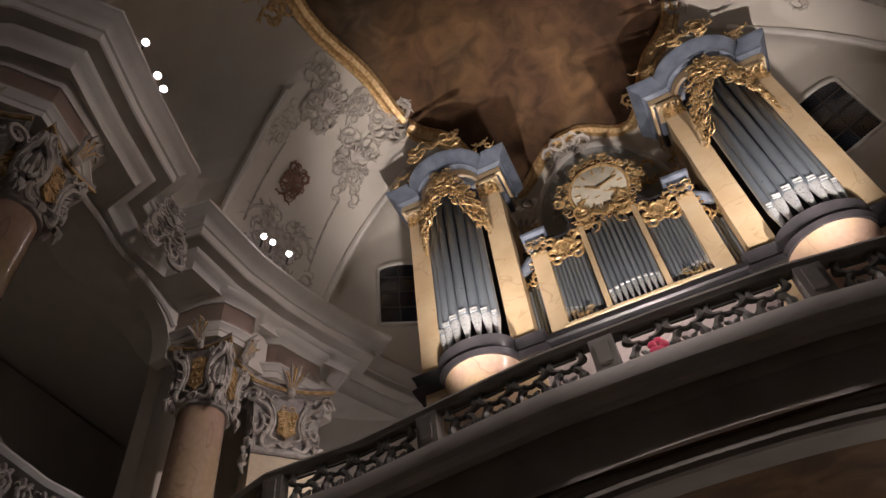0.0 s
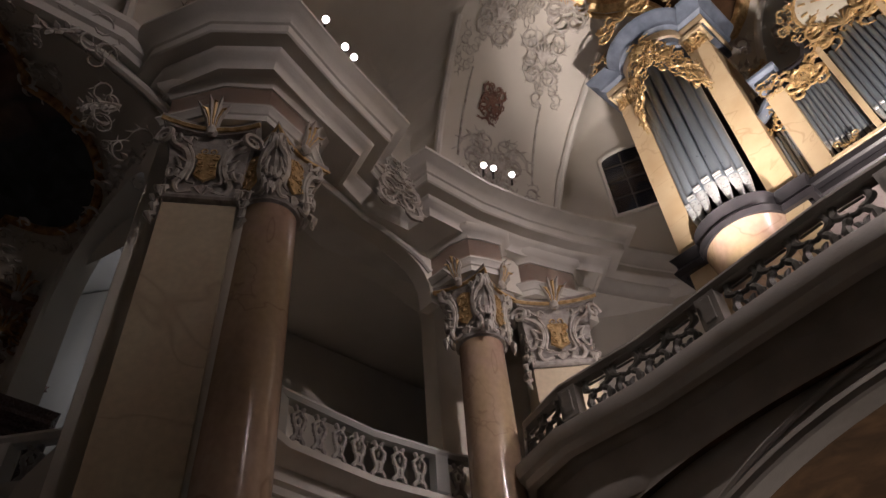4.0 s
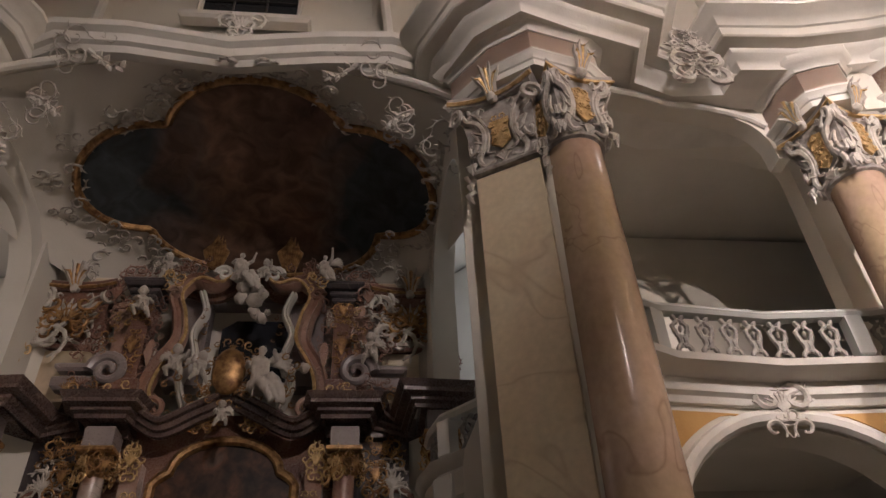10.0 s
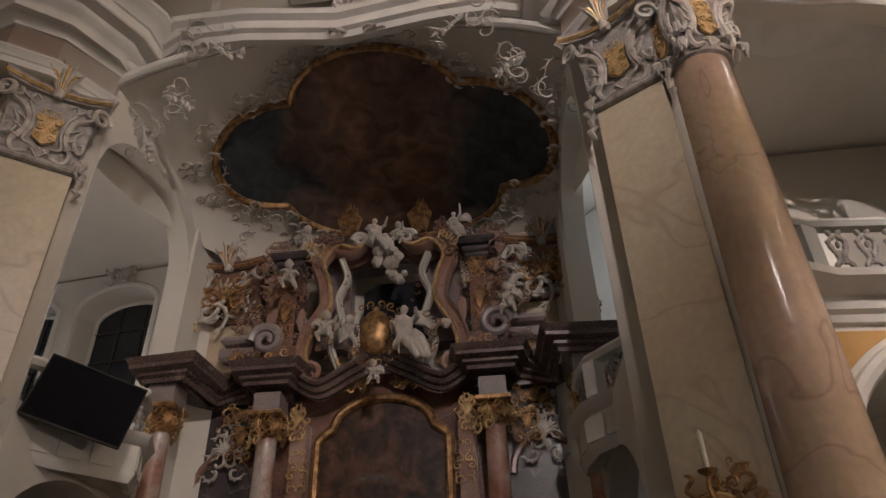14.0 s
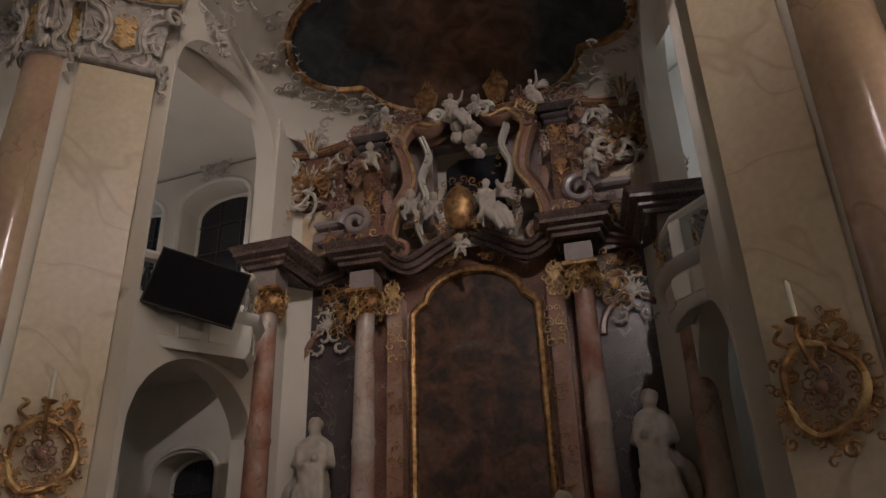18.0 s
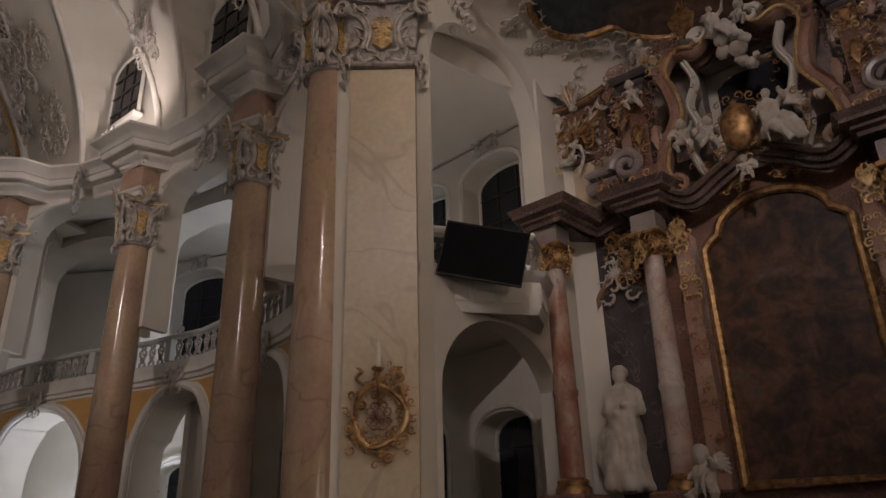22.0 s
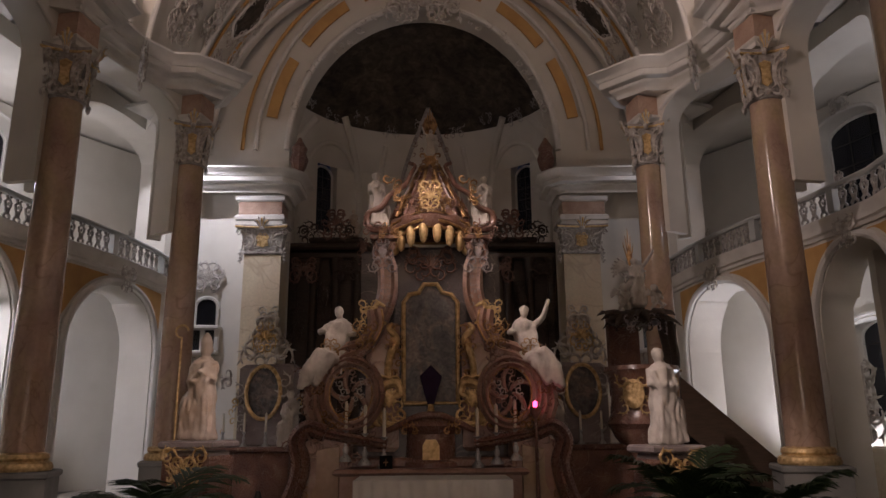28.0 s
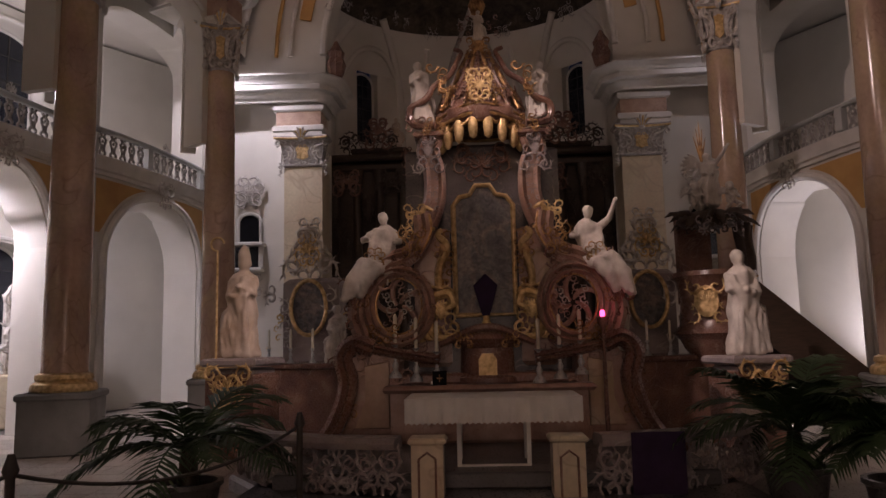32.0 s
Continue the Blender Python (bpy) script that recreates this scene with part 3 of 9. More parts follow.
g.add([(x, y, GROUND - 0.02) for x, y in ((-30, -40), (30, -40), (30, 25), (-30, 25))], [(0, 1, 2, 3)])
FLOOR = setting("floor", g, DARKSTONE, "dark joints under polished pale stone floor slabs", "floor")

# outer walls of the aisles, with windows in two storeys
OUT = [(-6.6, 12.4), (-9.2, 8.2), (-9.2, 2.6), (-10.9, 1.2), (-10.9, -4.6), (-10.7, -5.6), (-11.3, -10.8), (-11.2, -15.5), (-10.0, -18.8), (-8.2, -21.6)]


def lengths(path):
    out = [0.0]
    for a, b in zip(path, path[1:]):
        out.append(out[-1] + math.dist(a[:2], b[:2]))
    return out


LO = lengths(OUT)
OUTW = [(LO[5] + 3.7, 1.6), (LO[6] + 2.4, 1.7), (LO[7] + 1.6, 1.5), (LO[5] + 1.45, 1.3)]
holes = []
for s, w in OUTW:
    holes += [(s - w / 2, s + w / 2, 1.5, 3.5, 0.35), (s - w * 0.6, s + w * 0.6, 6.6, 8.62, 0.45)]
for sx, nm in ((1, "west"), (-1, "east")):
    g = Geo().wall([(p[0] * sx, p[1]) for p in OUT], 0.7, 9.4, holes, side=-sx)
    setting(f"wall_{nm}", g, WHITE, "plain white plastered outer wall with deep window openings", "wall")


def point_on(path, s):
    L = lengths(path)
    i = max(j for j in range(len(L) - 1) if L[j] <= s + 1e-9)
    t = (s - L[i]) / (L[i + 1] - L[i])
    a, b = Vector(path[i]), Vector(path[i + 1])
    d = (b - a).normalized()
    return a + (b - a) * t, d


def window_thing(name, m, w, h, arch=0.3, cols=3, rows=4, label="dark leaded window in a pale frame"):
    """Local frame: x across, z up from the sill, +y out of the room."""
    th = thing(name, label, "window", m, kind="structure")
    n = 12
    top = [(w / 2 * math.cos(math.pi * i / n), h - arch + arch * math.sin(math.pi * i / n)) for i in range(n + 1)]
    out = [(-w / 2, 0), (w / 2, 0)] + top
    part("pane", Geo().plate(out, 0.02), NIGHT, th)
    line = [(x, -0.03, z) for x, z in out] + [(-w / 2, -0.03, 0)]
    part("window_frame", Geo().tube(line, 0.045, 6), TRIM, th)
    for i in range(1, cols):
        part("glazing_bar", Geo().box((-w / 2 + w * i / cols, -0.03, h / 2 - 0.03), (0.025, 0.03, h - 0.1)), IRON, th)
    for j in range(1, rows):
        part("glazing_bar", Geo().box((0, -0.034, h * j / rows), (w - 0.06, 0.03, 0.022)), IRON, th)
    return th


wn = 0
crested = []
for sx in (1, -1):
    for s, w in OUTW:
        p, d = point_on(OUT, s)
        for z0, h in ((1.5, 2.35), (6.6, 2.42)):
            wn += 1
            ww = w if z0 < 5 else w * 1.2
            yaw = math.degrees(math.atan2(d.y, d.x * sx))
            out = Vector((-abs(d.y), d.x if d.y < 0 else -d.x))
            nn = Vector((d.y, -d.x)) * 1.0
            c = Vector((p.x, p.y)) + nn * 0.55
            yaw = math.degrees(math.atan2(nn.y, nn.x * sx)) - 90
            wt = window_thing(f"window_{wn}", pose(c.x * sx, c.y, z0, 0, 0, yaw), ww, h, 0.4)
            sur = [(ww * 0.54, -0.57, -0.04)] + [(ww * 0.54 * math.cos(t), -0.57, h - 0.36 + 0.45 * math.sin(t)) for t in np.linspace(0, math.pi, 15)] + [(-ww * 0.54, -0.57, -0.04)]
            part("surround", Geo().tube(sur, 0.05, 6), TRIM, wt)
            if z0 > 5 and sx == 1:
                crested.append((wt, h))


# arcades: lower arch, gallery front, upper arch
def arcade(name, path, bays, sx, top=9.4, thick=0.5, lead=-0.25):
    """bays: (s0, s1, lower spring, lower rise, upper spring, upper rise)."""
    holes = []
    for s0, s1, a, b, c, e in bays:
        holes += [(s0, s1, GROUND, a, b)]
        holes += [(s0 + lead, s1 + 0.25, DECK, c, e, 3.0)]
    g = Geo().wall([(p[0] * sx, p[1]) for p in path], thick, top, holes, side=-sx)
    return setting(name, g, WHITE, "white plastered arcade with a round arch below and a gallery opening above", "wall")


ARC_AD = [(-6.15, 6.6), (-6.5, 5.6), (-6.6, 4.4), (-6.45, 3.1), (-6.0, 2.2)]
ARC_BC = [(-6.2, -5.9), (-7.0, -7.4), (-7.7, -9.2), (-8.15, -10.9), (-8.35, -12.7), (-8.1, -14.5), (-7.6, -16.1), (-7.35, -17.4), (-7.15, -18.7), (-7.1, -20.7)]
BAYS_AD = [(0.75, 3.75, 3.3, 1.5, 8.6, 0.6)]
BAYS_BC = [(3.3, 5.5, 3.4, 1.35, 8.4, 0.6), (6.75, 9.1, 3.35, 1.45, 8.4, 0.6), (10.5, 14.1, 3.25, 1.5, 8.4, 0.6), (0.6, 2.3, 3.5, 1.0, 8.4, 0.6)]
for sx, nm in ((1, "west"), (-1, "east")):
    arcade(f"wall_arcade_front_{nm}", ARC_AD, BAYS_AD, sx, lead=0.2)
    arcade(f"wall_arcade_choir_{nm}", ARC_BC, BAYS_BC, sx, thick=0.85)

for sx, nm in ((1, "west"), (-1, "east")):
    setting(f"wall_partition_{nm}", Geo().wall([(-6.25 * sx, 2.6), (-9.3 * sx, 2.6)], 0.2, 9.46, side=sx), WHITE, "white plastered cross wall in the aisle", "wall")

# added wall, not a known one: keeps the aisle flood out of the middle bay
setting("wall_cross_west", Geo().wall([(-8.9, -13.9), (-11.6, -13.9)], 0.2, 5.1, side=1), WHITE, "plain white wall added to stop the flood light in the west aisle", "wall")

# gallery floors behind the arcades
for sx, nm in ((1, "west"), (-1, "east")):
    for k, path in enumerate((ARC_AD, ARC_BC)):
        g = Geo()
        n = len(path)
        far = -11.4 if k else -9.4
        vs = [(p[0] * sx, p[1], z) for p in path for z in (5.05, 5.25)] + [(far * sx, p[1], z) for p in path for z in (5.05, 5.25)]
        o = 2 * n
        fs = []
        for i in range(n - 1):
            a, b = 2 * i, 2 * i + 2
            fs += [(a, b, b + o, a + o), (a + 1, a + 1 + o, b + 1 + o, b + 1), (a, a + 1, b + 1, b)]
        g.add(vs, fs)
        setting(f"gallery_floor_{nm}", g, WHITE, "white plastered underside of the side gallery", "floor")


def merge_geo(a, b):
    return a.add(b.v, b.f)


def rocaille(w, h, seed=0, scrolls=5, shell=True, sym=True, weight=1.0):
    """Rocaille work about w wide and h high in local xz, raised towards -y: C-scrolls with a comb of leaf tips, a shell."""
    rnd = random.Random(seed)
    g = Geo()
    n = 12
    for k in range(scrolls):
        r = rnd.uniform(0.13, 0.24) * min(w, h) * 1.15
        cx = rnd.uniform(0.1, 0.4) * w
        cz = (k / max(1, scrolls - 1) - 0.5) * h * 0.8
        turns, ph, way = rnd.uniform(0.75, 1.3), rnd.uniform(0, 6.28), (1 if k % 2 else -1)
        fat = rnd.uniform(0.12, 0.19) * r * weight
        for sgn in ((1, -1) if sym else (rnd.choice((1, -1)),)):
            pts, rad = [], []
            for i in range(n + 1):
                t = i / n
                a = ph + way * 2 * math.pi * turns * t
                rr = r * (1.15 - 0.9 * t)
                pts.append((sgn * (cx + rr * math.cos(a)), -fat - 0.25 * r * math.sin(math.pi * t), cz + rr * math.sin(a)))
                rad.append(fat * (0.3 + 1.0 * math.sin(math.pi * min(1, 0.1 + t * 0.86))) if i < n else fat * 1.25)
            g.tube(pts, rad, 5)
            for q in range(4):
                t = 0.06 + 0.13 * q
                a = ph + way * 2 * math.pi * turns * t
                rr = r * (1.15 - 0.9 * t)
                p0 = Vector((sgn * (cx + rr * math.cos(a)), -fat - 0.2 * r * math.sin(math.pi * t), cz + rr * math.sin(a)))
                lean = a - way * 0.7
                d = Vector((sgn * math.cos(lean), -0.25, math.sin(lean)))
                g.tube([p0, p0 + d * r * 0.3 + Vector((0, -0.05 * r, 0)), p0 + d * r * (0.68 - 0.07 * q)], [fat * 0.8, fat * 0.7, fat * 0.12], 4)
    if shell:
        for i in range(7):
            a = radians(-60 + 20 * i)
            g.tube([(0, -0.04 * h, -0.1 * h), (0.2 * w * math.sin(a), -0.1 * h, 0.16 * h * math.cos(a)), (0.34 * w * math.sin(a), -0.05 * h, 0.34 * h * math.cos(a))],
                   [0.018 * h, 0.032 * h, 0.01 * h], 4)
    return g


# ---- columns, capitals, entablature ----
def spiral(turns=1.4, r0=1.0, n=18, flip=1):
    return [(flip * r0 * (1 - 0.82 * i / n) * math.cos(2 * math.pi * turns * i / n), 0,
             r0 * (1 - 0.82 * i / n) * math.sin(2 * math.pi * turns * i / n)) for i in range(n + 1)]


def leaf(g, m, w, h, curl, seg=5):
    """An acanthus leaf standing on local z, tip curling to -y, with a lobed edge."""
    vs, fs = [], []
    for j in range(seg + 1):
        t = j / seg
        ww = w * (0.55 + 0.45 * math.sin(math.pi * min(1, t * 1.15))) * (1 - 0.45 * t) * (1 + 0.16 * (j % 2))
        y = -curl * t ** 2.4
        z = h * (t - 0.22 * t ** 4)
        vs += [(-ww / 2, y + 0.02, z), (0, y - 0.03, z + 0.01), (ww / 2, y + 0.02, z), (0, y + 0.03, z)]
    for j in range(seg):
        o = 4 * j
        fs += [(o + k, o + (k + 1) % 4, o + 4 + (k + 1) % 4, o + 4 + k) for k in range(4)]
    fs.append((4 * seg + 3, 4 * seg + 2, 4 * seg + 1, 4 * seg))
    g.add(vs, fs, m)


def capital_face(orn, gilt, m, w, h, seed, flare=0.12):
    """One face of a capital: a gilded relief shield between thin silvered scrolls, volutes under the abacus, a leaf sprig above it."""
    def at(x, z, out=0.0):
        return m @ Vector((x * w, -flare * max(0.0, z) ** 1.5 - out, z * h))
    shield = [(-0.15, 0.3), (0, 0.22), (0.15, 0.3), (0.13, 0.5), (0.17, 0.7), (0, 0.75), (-0.17, 0.7), (-0.13, 0.5)]
    gilt.plate([(x * w, z * h) for x, z in shield], 0.03, m @ Matrix.Translation((0, -flare * 0.34, 0)), 0.01)
    merge_geo(gilt, Geo().add(*(lambda q: (q.v, q.f))(rocaille(w * 0.3, h * 0.42, 5 + seed, 4, False, True, 1.1)), m @ Matrix.Translation((0, -flare * 0.4 - 0.02, h * 0.5))))
    for fl in (1, -1):
        lines = (([(0.14, 0.1), (0.3, 0.06), (0.37, 0.18), (0.27, 0.34), (0.25, 0.5), (0.34, 0.66), (0.49, 0.72), (0.55, 0.84), (0.46, 0.88), (0.42, 0.79), (0.48, 0.76)], 0.034),
                 ([(0.12, 0.2), (0.24, 0.24), (0.19, 0.42), (0.22, 0.6), (0.3, 0.74), (0.26, 0.84), (0.19, 0.8)], 0.02),
                 ([(0.44, 0.56), (0.36, 0.44), (0.4, 0.3), (0.48, 0.26), (0.5, 0.36), (0.45, 0.38)], 0.024))
        for pts, fat in lines:
            line = bezier([at(fl * x, z, 0.03) for x, z in pts], 3)
            n = len(line)
            orn.tube(line, [h * fat * (0.45 + 0.65 * math.sin(math.pi * (0.1 + 0.85 * i / (n - 1)))) for i in range(n)], 6)
        for k in range(5):
            p = at(fl * (0.29 - 0.01 * k), 0.24 + 0.12 * k, 0.04)
            d = m.to_3x3() @ Vector((fl * (0.11 + 0.02 * k) * w, -0.03, (0.02 + 0.02 * k) * h))
            orn.tube([p, p + d * 0.6, p + d], [0.02 * h, 0.018 * h, 0.004], 4)
        # leaf hanging from the corner of the neck
        c = at(fl * 0.47, 0.16, 0.0)
        for q in range(3):
            d = m.to_3x3() @ Vector((fl * (0.03 + 0.05 * (q - 1)) * w, -0.05, -0.2 * h + 0.05 * h * abs(q - 1)))
            orn.tube([c, c + d * 0.5 + m.to_3x3() @ Vector((fl * 0.02, -0.03, 0)), c + d], [0.03 * h, 0.032 * h, 0.006], 5)
    for k in range(5):
        a = radians(-56 + 28 * k)
        orn.tube([at(0, 0.06, 0.02), at(0.1 * math.sin(a), 0.08 + 0.07 * math.cos(a), 0.06), at(0.17 * math.sin(a), 0.07 + 0.13 * math.cos(a), 0.03)], [0.012, 0.02, 0.006], 4)
    # sprig over the abacus
    for k in range(7):
        a = radians(-60 + 20 * k + (seed * 37 % 11))
        top = 1.24 - 0.05 * abs(k - 3) + 0.05 * ((k + seed) % 2)
        (gilt if k % 2 else orn).tube([at(0.01 * (k - 3), 0.84, 0.05), at(0.1 * math.sin(a), 1.0, 0.13), at(0.2 * math.sin(a), top - 0.03, 0.16), at(0.27 * math.sin(a), top - 0.06 * (k % 2), 0.22)], [0.02, 0.032, 0.026, 0.005], 5)
    orn.ball(at(0, 0.88, 0.09), (w * 0.09, 0.06, h * 0.07), None, 8, 5, 0.4, seed)


def loft(g, rings):
    n = len(rings[0])
    g.add([p for r in rings for p in r], [(j * n + i, j * n + (i + 1) % n, (j + 1) * n + (i + 1) % n, (j + 1) * n + i) for j in range(len(rings) - 1) for i in range(n)]
          + [tuple(reversed(range(n))), tuple((len(rings) - 1) * n + i for i in range(n))])


def squared(s, cave, z, n=8):
    """A square of half width s whose sides bow inwards by cave, n points a side."""
    out = []
    for i in range(4):
        c, q = math.cos(math.pi / 2 * i), math.sin(math.pi / 2 * i)
        for k in range(n):
            u = 2 * k / n - 1
            x, y = s * u, -s + cave * (1 - u * u)
            out.append((x * c - y * q, x * q + y * c, z))
    return out


def round_capital_meshes(r, h):
    """Square flaring bell on a round neck, bowed abacus with a gilded lip; local z from the neck ring."""
    bell, orn, gilt = Geo(), Geo(), Geo()
    rings = []
    for t in np.linspace(0, 1, 7):
        k = t ** 0.7
        sq = squared(r * (0.98 + 0.26 * t ** 1.6), r * 0.16 * t, 0)
        ring = []
        for x, y, _ in sq:
            d = math.hypot(x, y)
            c = r * 0.98 / d
            f = c + (1 - c) * k
            ring.append((x * f, y * f, 0.08 + (h * 0.86 - 0.08) * t))
        rings.append(ring)
    loft(bell, rings)
    loft(bell, [squared(r * 1.26, r * 0.3, h * 0.85), squared(r * 1.34, r * 0.32, h * 0.88), squared(r * 1.42, r * 0.34, h * 0.95), squared(r * 1.42, r * 0.34, h)])
    bell.lathe([(r * 1.02, 0), (r * 1.12, 0.02), (r * 1.13, 0.06), (r * 1.02, 0.09)], 24)
    edge = squared(r * 1.42, r * 0.34, h * 0.91)
    gilt.tube(edge + [edge[0]], 0.028, 5)
    for i in range(4):
        capital_face(orn, gilt, pose(0, 0, 0, 0, 0, 90 * i) @ Matrix.Translation((0, -r * 0.98, 0)), r * 2.1, h, i, r * 0.24)
        a = radians(45 + 90 * i)
        m = pose(0, 0, 0, 0, 0, 45 + 90 * i) @ Matrix.Translation((0, -r * 1.52, h * 0.76)) @ pose(0, 0, 0, 0, 0, 90)
        orn.tube([m @ Vector(p) for p in spiral(1.3, h * 0.1, 14)], [h * 0.03 * (1 - 0.4 * j / 14) for j in range(15)], 5)
    return bell, orn, gilt


def flat_capital_meshes(w, h):
    """Pilaster capital: front towards -y, width w."""
    bell, orn, gilt = Geo(), Geo(), Geo()

    def ring(hw, y, z):
        return [(-hw, y, z), (hw, y, z), (hw, 0.3, z), (-hw, 0.3, z)]
    loft(bell, [ring(w * (0.5 + 0.1 * t ** 1.6), -0.02 - 0.14 * t ** 1.5, 0.06 + (h * 0.86 - 0.06) * t) for t in np.linspace(0, 1, 6)])
    bell.box((0, 0.1, 0.04), (w * 1.05, 0.34, 0.07), bevel=0.02)
    top = [(w * 0.7 * u, -0.34 + 0.12 * (1 - u * u), 0) for u in np.linspace(-1, 1, 11)]
    slab = [(x, y) for x, y, _ in top] + [(w * 0.7, 0.3), (-w * 0.7, 0.3)]
    loft(bell, [[(x * k, y * k, z) for x, y in slab] for z, k in ((h * 0.86, 0.92), (h * 0.9, 0.96), (h * 0.95, 1.0), (h, 1.0))])
    gilt.tube([(x, y - 0.01, h * 0.91) for x, y, _ in top], 0.03, 5)
    capital_face(orn, gilt, Matrix.Translation((0, -0.03, 0)), w * 1.02, h, 9, 0.14)
    for fl in (1, -1):
        m = Matrix.Translation((fl * w * 0.62, -0.24, h * 0.72)) @ pose(0, 0, 0, 0, 0, fl * 35)
        orn.tube([m @ Vector(p) for p in spiral(1.4, h * 0.13, 16, fl)], [h * 0.035 * (1 - 0.4 * j / 16) for j in range(17)], 5)
        orn.add(*(lambda q: (q.v, q.f))(rocaille(w * 0.34, h * 0.8, 17, 5, False, False)), Matrix.Translation((fl * w * 0.56, 0.08, h * 0.3)) @ pose(0, 0, 0, 0, 0, fl * 75))
        for q in range(4):
            z = 0.1 - 0.13 * q
            orn.tube([(fl * w * 0.56, 0.02, h * (z + 0.12)), (fl * w * (0.6 + 0.03 * (q % 2)), -0.04, h * (z + 0.04)), (fl * w * 0.57, 0.0, h * (z - 0.05))], [0.03, 0.04, 0.01], 5)
    return bell, orn, gilt


def column(name, at, r0, r1, socle=SOCLE_TOP, yaw=0, label="", shaft=None, z1=CAPZ, ch=CAPT - CAPZ, group="great columns"):
    th = thing(name, label or "pink and ochre veined marble column with a gilded stucco capital", "column", pose(*at[:2], 0, 0, 0, yaw), group)
    part("socle", Geo().box((0, 0, (socle + GROUND) / 2), (r0 * 3.0, r0 * 3.0, socle - GROUND), bevel=0.03).box((0, 0, socle - 0.06), (r0 * 3.2, r0 * 3.2, 0.12), bevel=0.03), SOCLE, th, "grey stone socle block")
    part("base", Geo().lathe([(r0 * 1.4, socle), (r0 * 1.45, socle + 0.05), (r0 * 1.38, socle + 0.12), (r0 * 1.18, socle + 0.16), (r0 * 1.26, socle + 0.2), (r0 * 1.22, socle + 0.26), (r0 * 1.02, socle + 0.29)], 28), GOLD, th, "gilded base ring")
    prof = [(r0 + (r1 - r0) * max(0, t - 0.25) / 0.75 * (0.75 + 0.25 * t), socle + 0.29 + (z1 - socle - 0.29) * t) for t in np.linspace(0, 1, 14)]
    part("shaft", Geo().lathe(prof, 40), shaft or PINK, th)
    bell, orn, gilt = round_capital_meshes(r1, ch)
    up = Matrix.Translation((0, 0, z1))
    cap = part("capital", bell, SHADESTUCCO, th, "silvered stucco capital, its bell coloured as if in shade", up)
    part("scrollwork", orn, ROCAILLE, cap)
    part("gilt_ornament", gilt, GOLD, cap, "gilded shields and tips")
    return th


def pier(name, m, w, depth, label, group="cream marble piers", strip=0, z1=CAPZ, ch=CAPT - CAPZ):
    """Pilaster pier; local front -y at y=0."""
    th = thing(name, label, "pier", m, group)
    part("socle", Geo().box((0, depth / 2 - 0.06, (SOCLE_TOP + GROUND) / 2), (w + 0.14, depth + 0.12, SOCLE_TOP - GROUND), bevel=0.03), SOCLE, th, "grey stone socle block")
    part("shaft", Geo().box((0, depth / 2, (SOCLE_TOP + z1) / 2), (w, depth, z1 - SOCLE_TOP), bevel=0.025), CREAM, th)
    bell, orn, gilt = flat_capital_meshes(w, ch)
    cap = part("capital", bell, SHADESTUCCO, th, "silvered stucco capital, its bell coloured as if in shade", Matrix.Translation((0, 0, z1)))
    part("scrollwork", orn, ROCAILLE, cap)
    part("gilt_ornament", gilt, GOLD, cap, "gilded shields and scrolls")
    if strip:
        part("corner_strip", Geo().lathe([(0.15, GROUND), (0.15, CORN - 1.2)], 16, Matrix.Translation((strip * (w / 2 + 0.1), 0.17, 0))), WHITE, th, "white rounded strip between pier and column")
    part("core", Geo().box((0, depth / 2 + 0.12, (z1 * 2 + ch + 1.28) / 2), (w * 0.96, depth - 0.1, ch + 1.28)), WHITE, th)
    return th


for sx in (1, -1):
    for nm, c, r0, r1 in (("column", COL_A, 0.34, 0.29), ("column", COL_B, 0.34, 0.29), ("column", COL_D, 0.34, 0.29),
                          ("column", COL_C2, 0.34, 0.29), ("column", COL_C, 0.34, 0.29), ("column", COL_E, 0.33, 0.28)):
        column(nm, (c[0] * sx, c[1]), r0, r1, SOCLE_TOP, (15 if c[1] > YC else -15) * sx)


def face_pose(a, b, z=0.0):
    """A pose whose local x runs from a to b in plan and whose front is -y (to the right of a-b)."""
    d = math.degrees(math.atan2(b[1] - a[1], b[0] - a[0]))
    return pose((a[0] + b[0]) / 2, (a[1] + b[1]) / 2, z, 0, 0, d)


for sx in (1, -1):
    pa0, pa1 = (-5.58 * sx, 1.23), (-5.17 * sx, 1.88)
    pb0, pb1 = (-5.22 * sx, -5.22), (-5.75 * sx, -4.57)
    lab = "cream veined marble pier with gilded stucco capital beside a column"
    pier("pier", face_pose(pa0, pa1) if sx == 1 else face_pose(pa1, pa0), 0.72, 1.0, lab, strip=sx)
    pier("pier", face_pose(pb0, pb1) if sx == 1 else face_pose(pb1, pb0), 0.8, 1.0, lab, strip=-sx)
    q0, q1 = (-5.4 * sx, 6.46), (-4.8 * sx, 7.1)
    pier("pier", face_pose(q0, q1) if sx == 1 else face_pose(q1, q0), 0.84, 0.9, "cream marble pilaster with a gilded capital near the organ gallery")
    q0, q1 = (-5.15 * sx, -20.6), (-4.1 * sx, -20.6)
    pier("pier", face_pose(q1, q0) if sx == 1 else face_pose(q0, q1), 1.06, 1.0, "cream and pink marble choir arch pilaster with pale capital", z1=6.24, ch=0.82)

